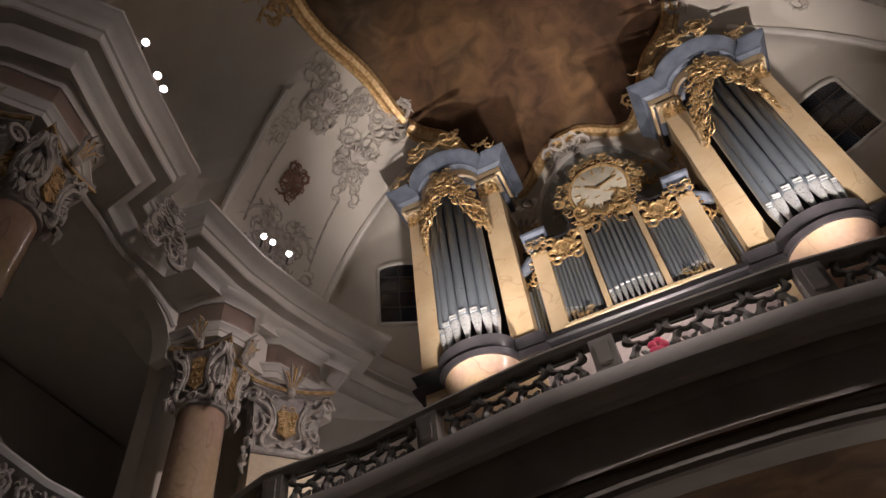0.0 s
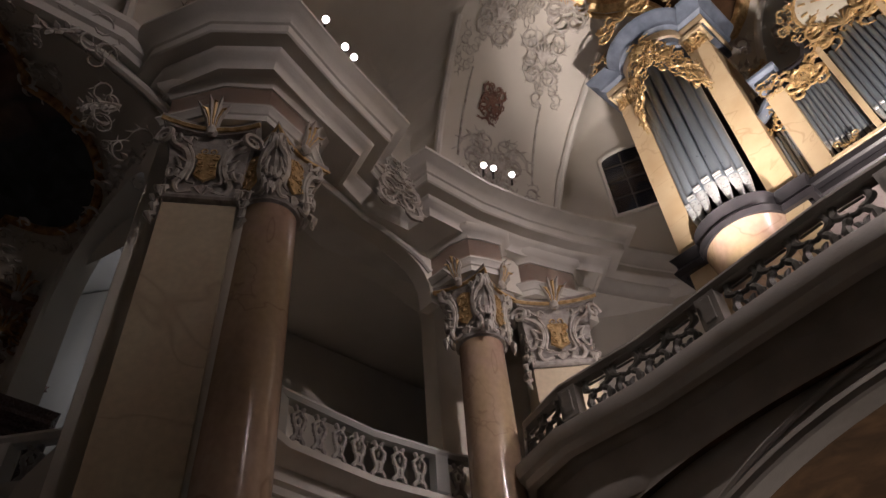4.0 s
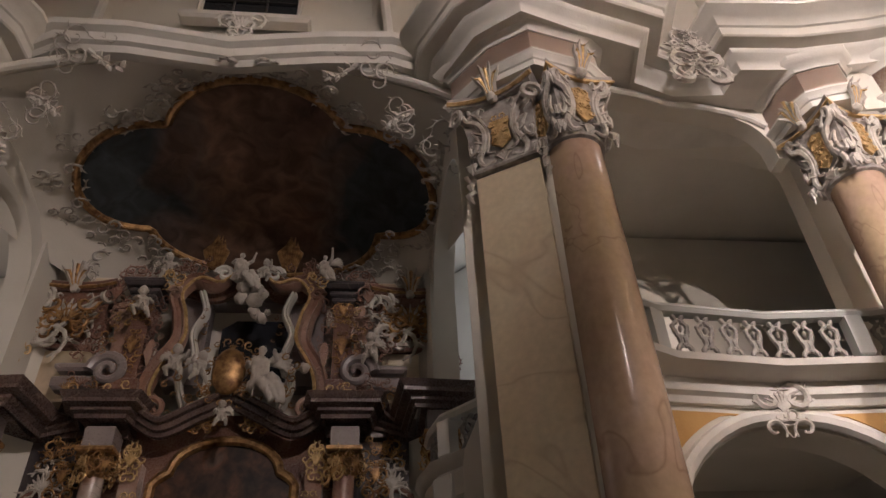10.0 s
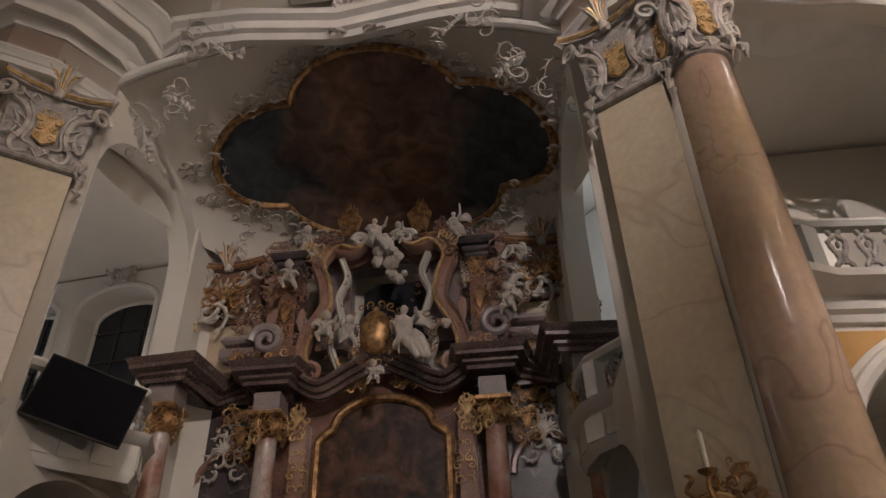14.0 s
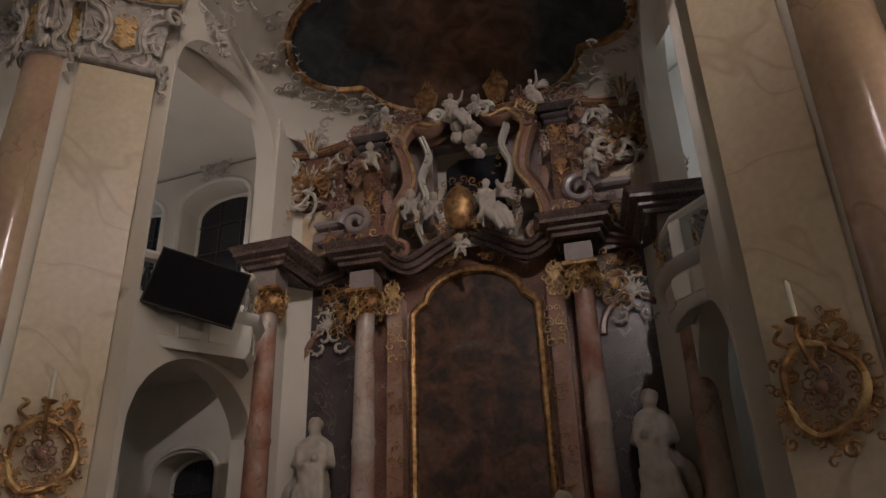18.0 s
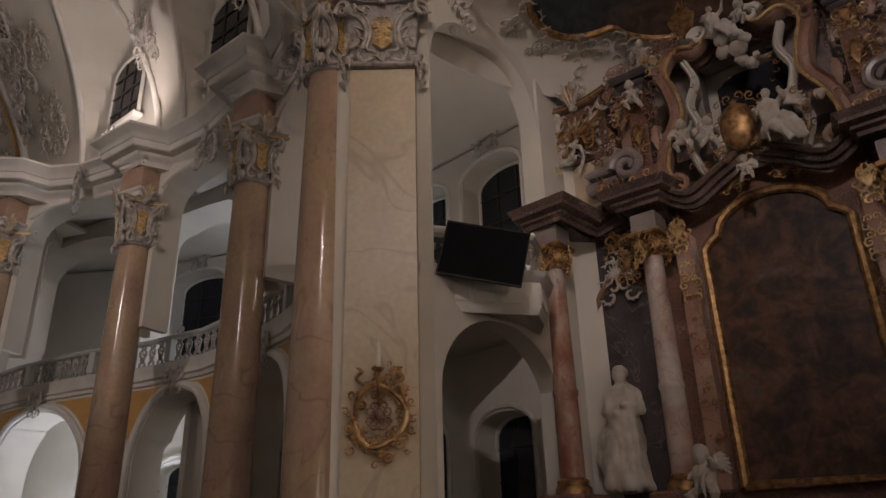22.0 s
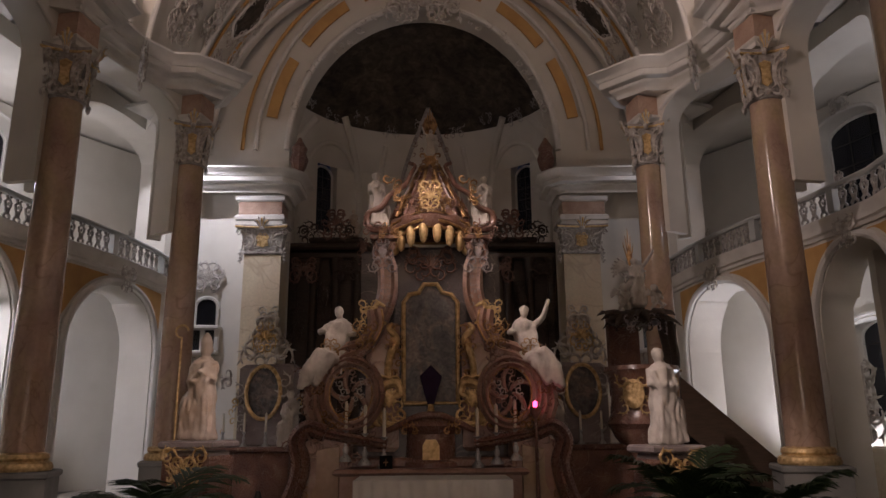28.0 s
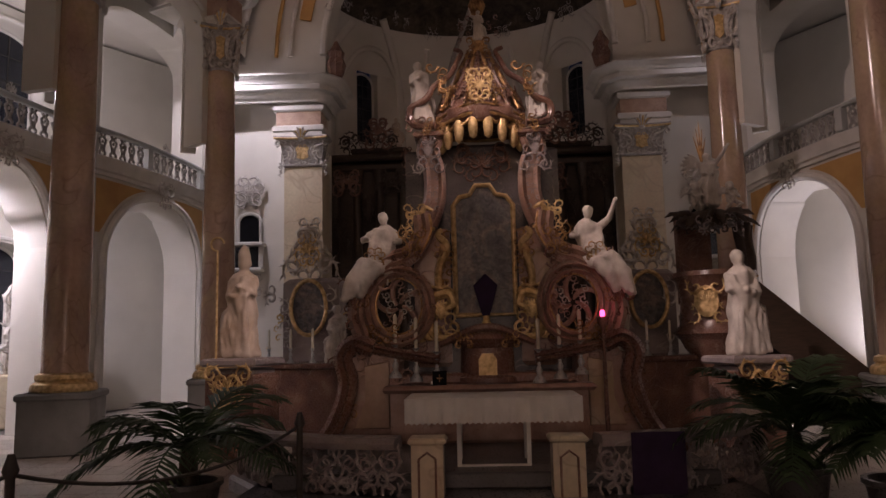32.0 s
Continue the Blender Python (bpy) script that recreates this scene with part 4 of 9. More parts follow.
# main entablature: architrave, frieze blocks, cornice along each side
CORNICE = [(0, 8.88), (0.05, 8.88), (0.06, 8.95), (0.1, 9.0), (0.17, 9.04), (0.2, 9.08), (0.2, 9.11), (0.36, 9.12), (0.38, 9.14), (0.38, 9.27), (0.41, 9.28), (0.43, 9.33), (0.49, 9.39), (0.56, 9.43), (0.58, 9.45), (0.6, 9.46), (0.6, 9.51), (0, 9.52)]
ENT = [(-4.3, 9.2), (-4.65, 8.5), (-4.95, 7.75), (-4.6, 7.5), (-4.84, 6.95), (-5.08, 6.15), (-5.24, 5.35), (-5.28, 4.65), (-5.68, 4.6), (-5.75, 3.9), (-5.55, 3.3), (-5.04, 3.2), (-4.86, 2.45), (-4.65, 1.75),
       (-5.0, 1.3), (-5.55, 1.02), (-5.95, 1.0)]
ENT2 = [(-6.1, -4.36), (-5.55, -4.38), (-5.0, -4.66), (-4.65, -5.11), (-4.86, -5.81), (-5.04, -6.5), (-5.6, -6.6), (-6.2, -7.3), (-6.6, -8.3), (-6.12, -8.5), (-6.12, -9.1), (-6.75, -9.35), (-6.95, -10.7), (-6.85, -12.1),
        (-6.22, -12.33), (-6.18, -12.93), (-6.7, -13.15), (-6.4, -14.5), (-5.8, -15.45), (-5.2, -15.5), (-4.72, -16.0), (-5.1, -16.6), (-5.9, -16.95), (-6.8, -17.3)]
CHOIR_ENT = [(-6.9, -20.3, -0.87), (-4.2, -20.36, -0.87), (-4.0, -20.6, -0.87), (-4.0, -21.8, -0.87)]
CONCH_LIP = [(-5.95, 1.0), (-5.75, 0.3), (-5.8, -0.5), (-5.95, -1.68), (-5.8, -2.86), (-5.8, -3.66), (-6.1, -4.3)]
for sx, nm in ((1, "west"), (-1, "east")):
    for k, path in enumerate((ENT, ENT2, CHOIR_ENT)):
        pp = [(p[0] * sx, *p[1:]) for p in path]
        setting(f"trim_cornice_{nm}", Geo().sweep(pp, CORNICE, side=sx), TRIM, "white moulded main cornice with projecting corners", "cornice")
    for k, path in enumerate((ENT, ENT2)):
        pp = [(p[0] * sx, p[1]) for p in path]
        setting(f"trim_soffit_{nm}", Geo().sweep(pp, [(0.02, 8.9), (-0.9, 8.9), (-0.9, 8.98), (0.02, 8.98)], side=sx), TRIM, "white soffit behind the main cornice", "cornice")
    # full entablature blocks over pier and column
    for pts in ([(-5.95, 1.45), (-5.62, 1.05), (-5.1, 1.42), (-4.8, 1.85), (-4.95, 2.5), (-5.12, 2.72), (-5.7, 2.8)], [(-5.8, -6.2), (-5.15, -6.12), (-4.98, -5.86), (-4.82, -5.21), (-5.12, -4.78), (-5.75, -4.42), (-6.1, -4.8)],
                [(-5.9, 5.15), (-5.45, 5.18), (-5.2, 5.28), (-5.1, 5.5), (-5.03, 5.74), (-5.2, 5.94), (-5.9, 6.05)],
                [(-5.9, 6.2), (-5.2, 6.24), (-5.02, 6.36), (-4.92, 6.7), (-4.8, 7.06), (-4.92, 7.32), (-5.6, 7.6)]):
        pp = [(p[0] * sx, p[1]) for p in pts[::-1]]
        th = thing("entablature_block", "white moulded block with a pink marble frieze over pier and column", "entablature", None, "column entablatures", "structure")
        part("architrave", Geo().sweep(pp, [(-0.3, 8.2), (0.01, 8.2), (0.01, 8.29), (0.03, 8.3), (0.05, 8.35), (0.08, 8.38), (0.08, 8.41), (-0.3, 8.41)], side=sx), TRIM, th)
        part("frieze", Geo().sweep(pp, [(-0.3, 8.4), (0.0, 8.4), (0.0, 8.82), (-0.3, 8.82)], side=sx), FRIEZE, th, "pink veined marble frieze")
        part("bed_moulding", Geo().sweep(pp, [(-0.3, 8.81), (0.02, 8.81), (0.04, 8.86), (0.09, 8.89), (0.14, 8.93), (0.16, 8.99), (-0.3, 8.99)], side=sx), TRIM, th)
        part("core", Geo().add([(x, y, 8.21) for x, y in pp] + [(x, y, 8.9) for x, y in pp], [tuple(range(7)), tuple(range(13, 6, -1))] + [(i, (i + 1) % 7, 7 + (i + 1) % 7, 7 + i) for i in range(7)]), WHITE, th)
    x = -4.72 * sx
    gb = thing("entablature_block", "white moulded block with a marble frieze over the choir pilaster", "entablature", pose(x, -20.95, -0.97), "column entablatures", "structure")
    part("architrave", Geo().box((0, 0.05, 8.1), (1.3, 0.95, 0.14), bevel=0.01).box((0, 0.05, 8.26), (1.42, 1.05, 0.18), bevel=0.03), TRIM, gb)
    part("frieze", Geo().box((0, 0.05, 8.55), (1.24, 0.9, 0.42), bevel=0.01), FRIEZE, gb, "pink veined marble frieze")
    part("bed_moulding", Geo().box((0, 0.05, 8.84), (1.42, 1.05, 0.18), bevel=0.04), TRIM, gb)
    for c in (COL_C2, COL_C, COL_E):
        x, y = c[0] * sx, c[1]
        blk = thing("entablature_block", "white moulded block with a pink marble frieze over a column", "entablature", pose(x, y, 0, 0, 0, 12 * sx), "column entablatures", "structure")
        part("architrave", Geo().box((0, 0, 8.27), (0.64, 0.64, 0.12), bevel=0.01).box((0, 0, 8.36), (0.72, 0.72, 0.1), bevel=0.03), TRIM, blk)
        part("frieze", Geo().box((0, 0, 8.65), (0.6, 0.6, 0.5), bevel=0.01), FRIEZE, blk, "pink veined marble frieze")
        part("bed_moulding", Geo().box((0, 0, 8.96), (0.7, 0.7, 0.1), bevel=0.02).box((0, 0, 9.08), (0.86, 0.86, 0.16), bevel=0.04), TRIM, blk)
    pp = [(p[0] * sx, p[1]) for p in CONCH_LIP]
    lip = [(0, 9.2), (0.1, 9.2), (0.14, 9.28), (0.2, 9.3), (0.22, 9.42), (0.3, 9.46), (0.32, 9.54), (0, 9.56)]
    setting(f"trim_conch_{nm}", Geo().sweep(pp, lip, side=sx), TRIM, "white moulded lip over the side conch", "cornice")

# arches from column to column, deep to the gallery
BRIDGES = [((-5.85, 5.25), (-5.85, 3.9), (-5.4, 2.5), 0.26), ((-5.5, -6.0), (-6.35, -7.4), (-6.6, -8.6), 1.1), ((-6.6, -9.0), (-6.9, -10.7), (-6.66, -12.43), 1.3), ((-6.6, -12.83), (-6.35, -14.4), (-5.5, -15.85), 1.4), ((-6.0, -16.5), (-6.85, -17.9), (-6.8, -20.4), 0.3)]
for sx, nm in ((1, "west"), (-1, "east")):
    for a, b, c, th in BRIDGES:
        pth = [(p[0] * sx, p[1]) for p in (a, (0.5 * a[0] + 0.5 * b[0] - 0.03, 0.5 * a[1] + 0.5 * b[1]), b, (0.5 * c[0] + 0.5 * b[0] - 0.03, 0.5 * c[1] + 0.5 * b[1]), c)]
        Lb = lengths(pth)[-1]
        foot = 8.0 if a[1] > 0 else 5.62
        g = Geo().wall(pth, min(th, 0.6), 9.46, [(0.14, Lb - 0.14, foot, 8.05, 0.82, 2.6)], base=foot, side=-sx)
        setting(f"wall_arch_{nm}", g, WHITE, "white plastered arch between two columns with a deep soffit", "wall")
        L2 = [point_on(pth, Lb * k / 20)[0] for k in range(1, 20)]
        pts = [(p.x + 0.02 * sx, p.y, 8.05 + 0.84 * max(0.0, 1 - abs(2 * (k + 1) / 20 - 1) ** 2.6) ** (1 / 2.6)) for k, p in enumerate(L2)]
        setting(f"trim_arch_{nm}", Geo().tube(pts, 0.05, 8), TRIM, "white moulded edge of an arch between columns", "trim")
    inner = [(-5.5, 10.0)] + [(p[0] - 0.05, p[1]) for p in ENT[3:]] + [(-5.95, YC)] + [(p[0] - 0.05, p[1]) for p in ENT2] + [(-6.9, -20.4), (-6.2, -21.4)]
    g = Geo()
    n = len(inner)
    g.add([(p[0] * sx, p[1], 9.47) for p in inner] + [(-12.2 * sx, p[1], 9.47) for p in inner], [(i, i + 1, i + 1 + n, i + n) for i in range(n - 1)])
    setting(f"ceiling_aisle_{nm}", g, WHITE, "white plastered ceiling over the aisles", "ceiling")
    setting(f"wall_frieze_{nm}", Geo().wall([(-5.72 * sx, 5.3), (-5.5 * sx, 6.1), (-5.2 * sx, 7.7)], 0.3, 9.0, [], base=8.23, side=-sx), WHITE, "white wall strip between the entablature blocks", "wall")

# ---- vaults ----
LUN = [(3.7, 1.95, 5.3), (-1.68, 2.0, 4.6), (-7.2, 1.5, 4.6), (-10.6, 1.35, 4.4), (-14.2, 1.4, 4.4)]


def vault(u, v):
    """u along the side from choir to organ end and round; v from springing to crown."""
    th = v * math.pi / 2
    z = CORN + 0.02 + 6.2 * math.sin(th)
    k = math.cos(th)
    L1 = 6.2 + 20.8
    s = u * (2 * L1 + 16)
    if s < L1:
        y, cx, sg = -20.8 + s, 0, -1
        R = 6.35 if y > -5 else 6.35 + 0.55 * math.exp(-((y + 10.8) / 4) ** 2)
        x = -R
        w = 1.0
        for yc, hw, hh in LUN:
            if abs(y - yc) < hw:
                zl = hh * math.sqrt(1 - ((y - yc) / hw) ** 2)
                q = min(1, max(0, ((z - CORN) / zl - 0.86) / 0.3))
                w = q * q * (3 - 2 * q)
        return (x * math.cos(th * w), y, z)
    if s > L1 + 16:
        p = vault((2 * L1 + 16 - s) / (2 * L1 + 16), v)
        return (-p[0], p[1], p[2])
    a = math.pi * (s - L1) / 16
    px, py = -6.35 * math.cos(a), 3.9 * math.sin(a)
    for ac in (0.9, math.pi - 0.9):
        if abs(a - ac) < 0.42:
            zl = 4.9 * math.sqrt(1 - ((a - ac) / 0.42) ** 2)
            q = min(1, max(0, ((z - CORN) / zl - 0.86) / 0.3))
            k = math.cos(th * q * q * (3 - 2 * q))
    return (px * k, 6.2 + py * k, z)


g = Geo().grid(vault, 520, 90)
setting("ceiling_nave", g, WHITE, "white plastered vault with deep window bays", "ceiling")

# organ end wall below the cornice
END = [(-6.35 * math.cos(math.pi * i / 24), 6.2 + 3.9 * math.sin(math.pi * i / 24)) for i in range(25)]
LE = lengths(END)[-1]
eh = [(LE * 0.285 - 0.6, LE * 0.285 + 0.6, 5.9, 7.5, 0.4), (LE * 0.715 - 0.6, LE * 0.715 + 0.6, 5.9, 7.5, 0.4)]
setting("wall_organ_end", Geo().wall(END, 0.6, CORN + 0.05, eh, side=1), WHITE, "white plastered curved end wall behind the organ", "wall")
setting("trim_end_cornice", Geo().sweep(END[3:-3], [(0, 9.0), (0.08, 9.0), (0.2, 9.1), (0.24, 9.3), (0.32, 9.5), (0, 9.52)], side=-1), TRIM, "white moulded cornice behind the organ", "cornice")

# nave outer envelope above the aisles, so that no outside shows
g = Geo()
g.box((0, 0, 17.2), (34, 70, 0.3))
setting("ceiling_roof", g, DARKWOOD, "dark roof boards above the vaults", "ceiling")

# side conches
def conch_z(x, y):
    e = ((abs(x) - 5.85) / 4.35) ** 2 + (abs(y - YC) / 3.35) ** 2
    return 8.1 + 1.3 * math.sqrt(max(0.0, 1 - e))


CON = [(-8.3, 1.33), (-9.0, 1.3), (-9.8, 0.6), (-10.2, -0.5), (-10.25, YC)]
CON = CON + [(p[0], 2 * YC - p[1]) for p in reversed(CON[:-1])]
for sx, nm in ((1, "west"), (-1, "east")):
    pth = [(p[0] * sx, p[1]) for p in CON]
    setting(f"wall_conch_{nm}", Geo().wall(pth, 0.35, 8.6, [], side=sx), WHITE, "white plastered back wall of the side conch", "wall")
    for k in (1, -1):
        y0 = YC + 3.0 * k
        side_path = [(-5.9 * sx, y0 + 0.1 * k), (-8.4 * sx, y0)]
        setting(f"wall_conch_side_{nm}", Geo().wall(side_path, 0.3, 8.75, [(0.1, 2.45, GROUND, 3.2, 0.95), (0.02, 2.4, 4.6, 7.3, 1.1, 2.4)], side=sx * k), WHITE,
                "white plastered side arch of the conch under a gallery opening", "wall")
    g = Geo().grid(lambda u, v: ((-5.85 - 4.35 * u * math.sin(math.pi * v)) * sx, YC + 3.35 * u * math.cos(math.pi * v),
                                 8.1 + 1.3 * math.sqrt(max(0.0, 1 - u * u))), 18, 48)
    setting(f"ceiling_conch_{nm}", g, WHITE, "white plastered low vault over the side conch", "ceiling")
    g = Geo().wall([(-5.9 * sx, YC + 3.6), (-5.9 * sx, YC - 3.6)], 0.16, 9.45, [(0.25, 6.95, 0.0, 8.1, 1.26)], base=8.0, side=-sx)
    setting(f"wall_conch_front_{nm}", g, WHITE, "white plastered arch face over the side conch", "wall")
    arch_line = [(-5.8 * sx, YC + 3.35 * math.cos(math.pi * t), 8.1 + 1.27 * math.sin(math.pi * t)) for t in np.linspace(0, 1, 31)]
    setting(f"trim_conch_arch_{nm}", Geo().tube(arch_line, 0.06, 8), TRIM, "white moulded arch edge of the side conch", "trim")

# choir arch wall and apse
arch = Geo().wall([(-7.2, -21.1), (7.2, -21.1)], 0.8, 16.2, [(7.2 - 4.1, 7.2 + 4.1, GROUND, 9.6, 4.9)], side=-1)
setting("wall_choir_arch", arch, WHITE, "white plastered choir arch", "wall")
APSE = arcpts((0, -23.0), 5.0, 180, 360, 24, 4.5)
APSE = [(-5.0, -21.5)] + APSE + [(5.0, -21.5)]
LA = lengths(APSE)
ah = [(LA[-1] * f - 0.45, LA[-1] * f + 0.45, 8.4, 11.0, 0.4) for f in (0.275, 0.725)]
setting("wall_apse", Geo().wall(APSE, 0.5, 11.3, ah, side=-1), WHITE, "dim white plastered wall of the choir apse", "wall")


def apse_vault(u, v):
    a = math.pi * u
    th = v * math.pi / 2
    return (-5.0 * math.cos(a) * math.cos(th), -23.0 - (4.5 * math.sin(a)) * math.cos(th) + 1.6 * math.sin(th) * 1.0, 11.0 + 3.6 * math.sin(th))


setting("ceiling_apse", Geo().grid(apse_vault, 40, 14), FRESCO3, "dark brown frescoed half dome of the choir", "ceiling")

# ---- ornament, figures, balustrades ----
def branch(length, seed=0, leaves=7, size=0.12):
    """A leafy stucco spray along local x."""
    rnd = random.Random(seed)
    g = Geo()
    pts = [(length * t, -0.04, 0.25 * length * math.sin(2.2 * t + seed)) for t in np.linspace(0, 1, 10)]
    g.tube(pts, [0.035 * (1 - 0.7 * i / 9) for i in range(10)], 6)
    for k in range(leaves):
        i = 1 + int(8 * k / leaves)
        p = Vector(pts[i])
        a = rnd.uniform(0.5, 1.3) * (1 if k % 2 else -1)
        d = Vector((math.cos(a), -0.25, math.sin(a)))
        g.tube([p, p + d * size * 0.6, p + d * size * 1.3], [0.02, 0.05, 0.008], 5, flat=0.5)
    return g


def figure(h, kind="standing", seed=0, wings=False, arm=0.5, mitre=False):
    """A draped statue in one mesh; local z from its feet, face to -y."""
    rnd = random.Random(seed)
    g = Geo()
    ph = rnd.uniform(0, 6)
    lean = rnd.uniform(-0.05, 0.05)

    def folds(a, z):
        return 1 + 0.10 * math.sin(5 * a + 6 * z / h + ph) + 0.07 * math.sin(9 * a - 9 * z / h) * (1 - z / h) + 0.06 * noise.noise(Vector((math.cos(a) * 2, math.sin(a) * 2, z * 4 + seed)))
    if kind == "standing":
        prof = [(0.16, 0), (0.17, 0.03), (0.145, 0.15), (0.125, 0.3), (0.13, 0.42), (0.115, 0.55), (0.105, 0.62), (0.125, 0.72), (0.13, 0.79), (0.075, 0.84), (0.042, 0.865), (0.04, 0.88)]
        head = Vector((lean * h * 0.6, -0.02 * h, 0.93 * h))
        sh = Vector((lean * h * 0.4, 0, 0.79 * h))
        waist = Vector((0, -0.02 * h, 0.55 * h))
        g.lathe([(r * h, z * h) for r, z in prof], 22, None, ripple=folds)
        for q in range(5):
            # mantle folds falling from the shoulder across the hip to the feet
            sd = 1 if seed % 2 else -1
            x0, x1 = sd * (0.1 - 0.03 * q), -sd * (0.13 - 0.055 * q)
            g.tube([(x0 * h, -0.08 * h, 0.76 * h), ((x0 + x1) * 0.45 * h, -0.125 * h, 0.56 * h), (x1 * h, -0.12 * h, 0.4 * h), (x1 * 1.15 * h, -0.13 * h, 0.2 * h), (x1 * 1.2 * h, -0.12 * h, 0.02 * h)], [0.025 * h, 0.032 * h, 0.03 * h, 0.034 * h, 0.04 * h], 6)
        g.tube([(-sd * 0.1 * h, 0, 0.5 * h), (-sd * 0.2 * h, 0.0, 0.42 * h), (-sd * 0.24 * h, 0.03 * h, 0.26 * h), (-sd * 0.2 * h, 0.02 * h, 0.1 * h)], [0.06 * h, 0.06 * h, 0.05 * h, 0.02 * h], 7)
    elif kind == "seated":
        prof = [(0.15, 0), (0.2, 0.1), (0.22, 0.25), (0.2, 0.36), (0.15, 0.45), (0.14, 0.6), (0.17, 0.74), (0.16, 0.8), (0.08, 0.86), (0.05, 0.88)]
        g.lathe([(r * h, z * h) for r, z in prof], 22, Matrix.Diagonal((1.1, 0.9, 1, 1)), ripple=folds)
        for s in (1, -1):
            knee = Vector((s * 0.12 * h, -0.32 * h, (0.36 + 0.05 * s * rnd.random()) * h))
            g.tube([(s * 0.08 * h, -0.05 * h, 0.32 * h), knee, (s * 0.13 * h, -0.34 * h, 0.2 * h), (s * 0.15 * h, -0.33 * h, 0)], [0.11 * h, 0.1 * h, 0.09 * h, 0.07 * h], 10)
        head = Vector((rnd.uniform(-0.04, 0.04) * h, -0.04 * h, 0.95 * h))
        sh = Vector((0, 0, 0.78 * h))
        waist = Vector((0, -0.05 * h, 0.45 * h))
    elif kind == "perched":
        sg = 1 if seed % 2 else -1
        prof = [(0.12, 0.26), (0.19, 0.32), (0.17, 0.42), (0.125, 0.52), (0.12, 0.62), (0.15, 0.74), (0.14, 0.8), (0.07, 0.86), (0.05, 0.88)]
        g.lathe([(r * h, z * h) for r, z in prof], 22, pose(0, 0, 0, 0, -6 * sg, 0), ripple=folds)
        for q, (kx, fx, fz) in enumerate(((0.2, 0.42, -0.06), (0.06, 0.24, -0.02), (0.14, 0.36, -0.02))):
            g.tube([(0, -0.04 * h, 0.36 * h), (sg * kx * h, -0.24 * h, (0.38 - 0.06 * q) * h), (sg * (kx + fx) * 0.55 * h, -0.26 * h, 0.18 * h), (sg * fx * h, -0.24 * h, fz * h)], [0.1 * h, 0.088 * h, 0.074 * h, 0.045 * h], 10)
        head = Vector((-0.05 * sg * h, -0.05 * h, 0.95 * h))
        sh = Vector((-0.03 * sg * h, 0, 0.78 * h))
        waist = Vector((0, -0.05 * h, 0.45 * h))
    else:
        g.ball((0, 0, 0.45 * h), (0.2 * h, 0.17 * h, 0.26 * h), None, 12, 8, 0.15, seed)
        for s in (1, -1):
            k = rnd.uniform(-0.12, 0.12)
            g.tube([(s * 0.1 * h, 0, 0.3 * h), (s * (0.22 + k) * h, -0.16 * h, 0.16 * h), (s * (0.18 - k) * h, -0.05 * h, -0.04 * h)], [0.1 * h, 0.085 * h, 0.05 * h], 8)
        head = Vector((rnd.uniform(-0.06, 0.06) * h, -0.05 * h, 0.85 * h))
        sh = Vector((0, 0, 0.63 * h))
        waist = Vector((0, -0.1 * h, 0.4 * h))
    hr = 0.068 * h if kind != "putto" else 0.15 * h
    g.ball(head, (hr * 0.86, hr, hr * 1.18), None, 12, 9, 0.1, seed)
    g.ball(head + Vector((0, hr * 0.35, hr * 0.25)), (hr * 1.02, hr * 0.9, hr), None, 10, 7, 0.35, seed + 3)
    if mitre:
        g.lathe([(hr * 0.9, 0), (hr * 1.0, hr * 0.6), (hr * 0.7, hr * 1.5), (0.01, hr * 2.3)], 12, Matrix.Translation(head + Vector((0, 0, hr * 0.6))))
    wdt = 0.125 * h if kind != "putto" else 0.17 * h
    th = 0.042 * h if kind != "putto" else 0.062 * h
    for s in (1, -1):
        up = arm if s == (1 if seed % 2 else -1) else -0.2 + rnd.uniform(0, 0.4)
        e = sh + Vector((s * (wdt + 0.1 * h), -0.07 * h, (-0.12 + 0.2 * up) * h))
        w = sh + Vector((s * (wdt + (0.02 + 0.16 * abs(up)) * h), -0.2 * h, (-0.14 + 0.42 * up) * h))
        if kind == "standing" and up < 0.6:
            e = sh + Vector((s * (wdt + 0.015 * h), -0.04 * h, -0.17 * h))
            w = sh + Vector((s * wdt * 0.3, -0.17 * h, (-0.2 + 0.35 * max(0, up)) * h))
        g.tube([sh + Vector((s * wdt * 0.75, 0, -0.02 * h)), e, w], [th * 1.35, th, th * 0.6], 8)
        g.ball(w, th * 0.75, None, 7, 5)
        for k in range(3):
            p0 = sh + Vector((s * wdt * (0.9 - 0.25 * k), -0.07 * h, -0.03 * h))
            g.tube([p0, waist + Vector((s * (0.1 - 0.09 * k) * h, -0.1 * h, 0.05 * h)), waist + Vector((-s * 0.09 * h, -0.1 * h, (-0.12 - 0.1 * k) * h))], [0.03 * h, 0.036 * h, 0.014 * h], 6)
    if wings:
        for s in (1, -1):
            for k in range(6):
                a = radians(20 + 16 * k)
                p0 = sh + Vector((s * 0.05 * h, 0.08 * h, 0.0))
                p1 = p0 + Vector((s * math.sin(a) * 0.22 * h, 0.1 * h, math.cos(a) * 0.18 * h))
                p2 = p0 + Vector((s * math.sin(a + 0.25) * 0.38 * h, 0.12 * h, math.cos(a + 0.35) * 0.32 * h))
                g.tube([p0, p1, p2], [0.045 * h, 0.055 * h, 0.025 * h], 6, flat=0.6)
    return g


FIGURES = []


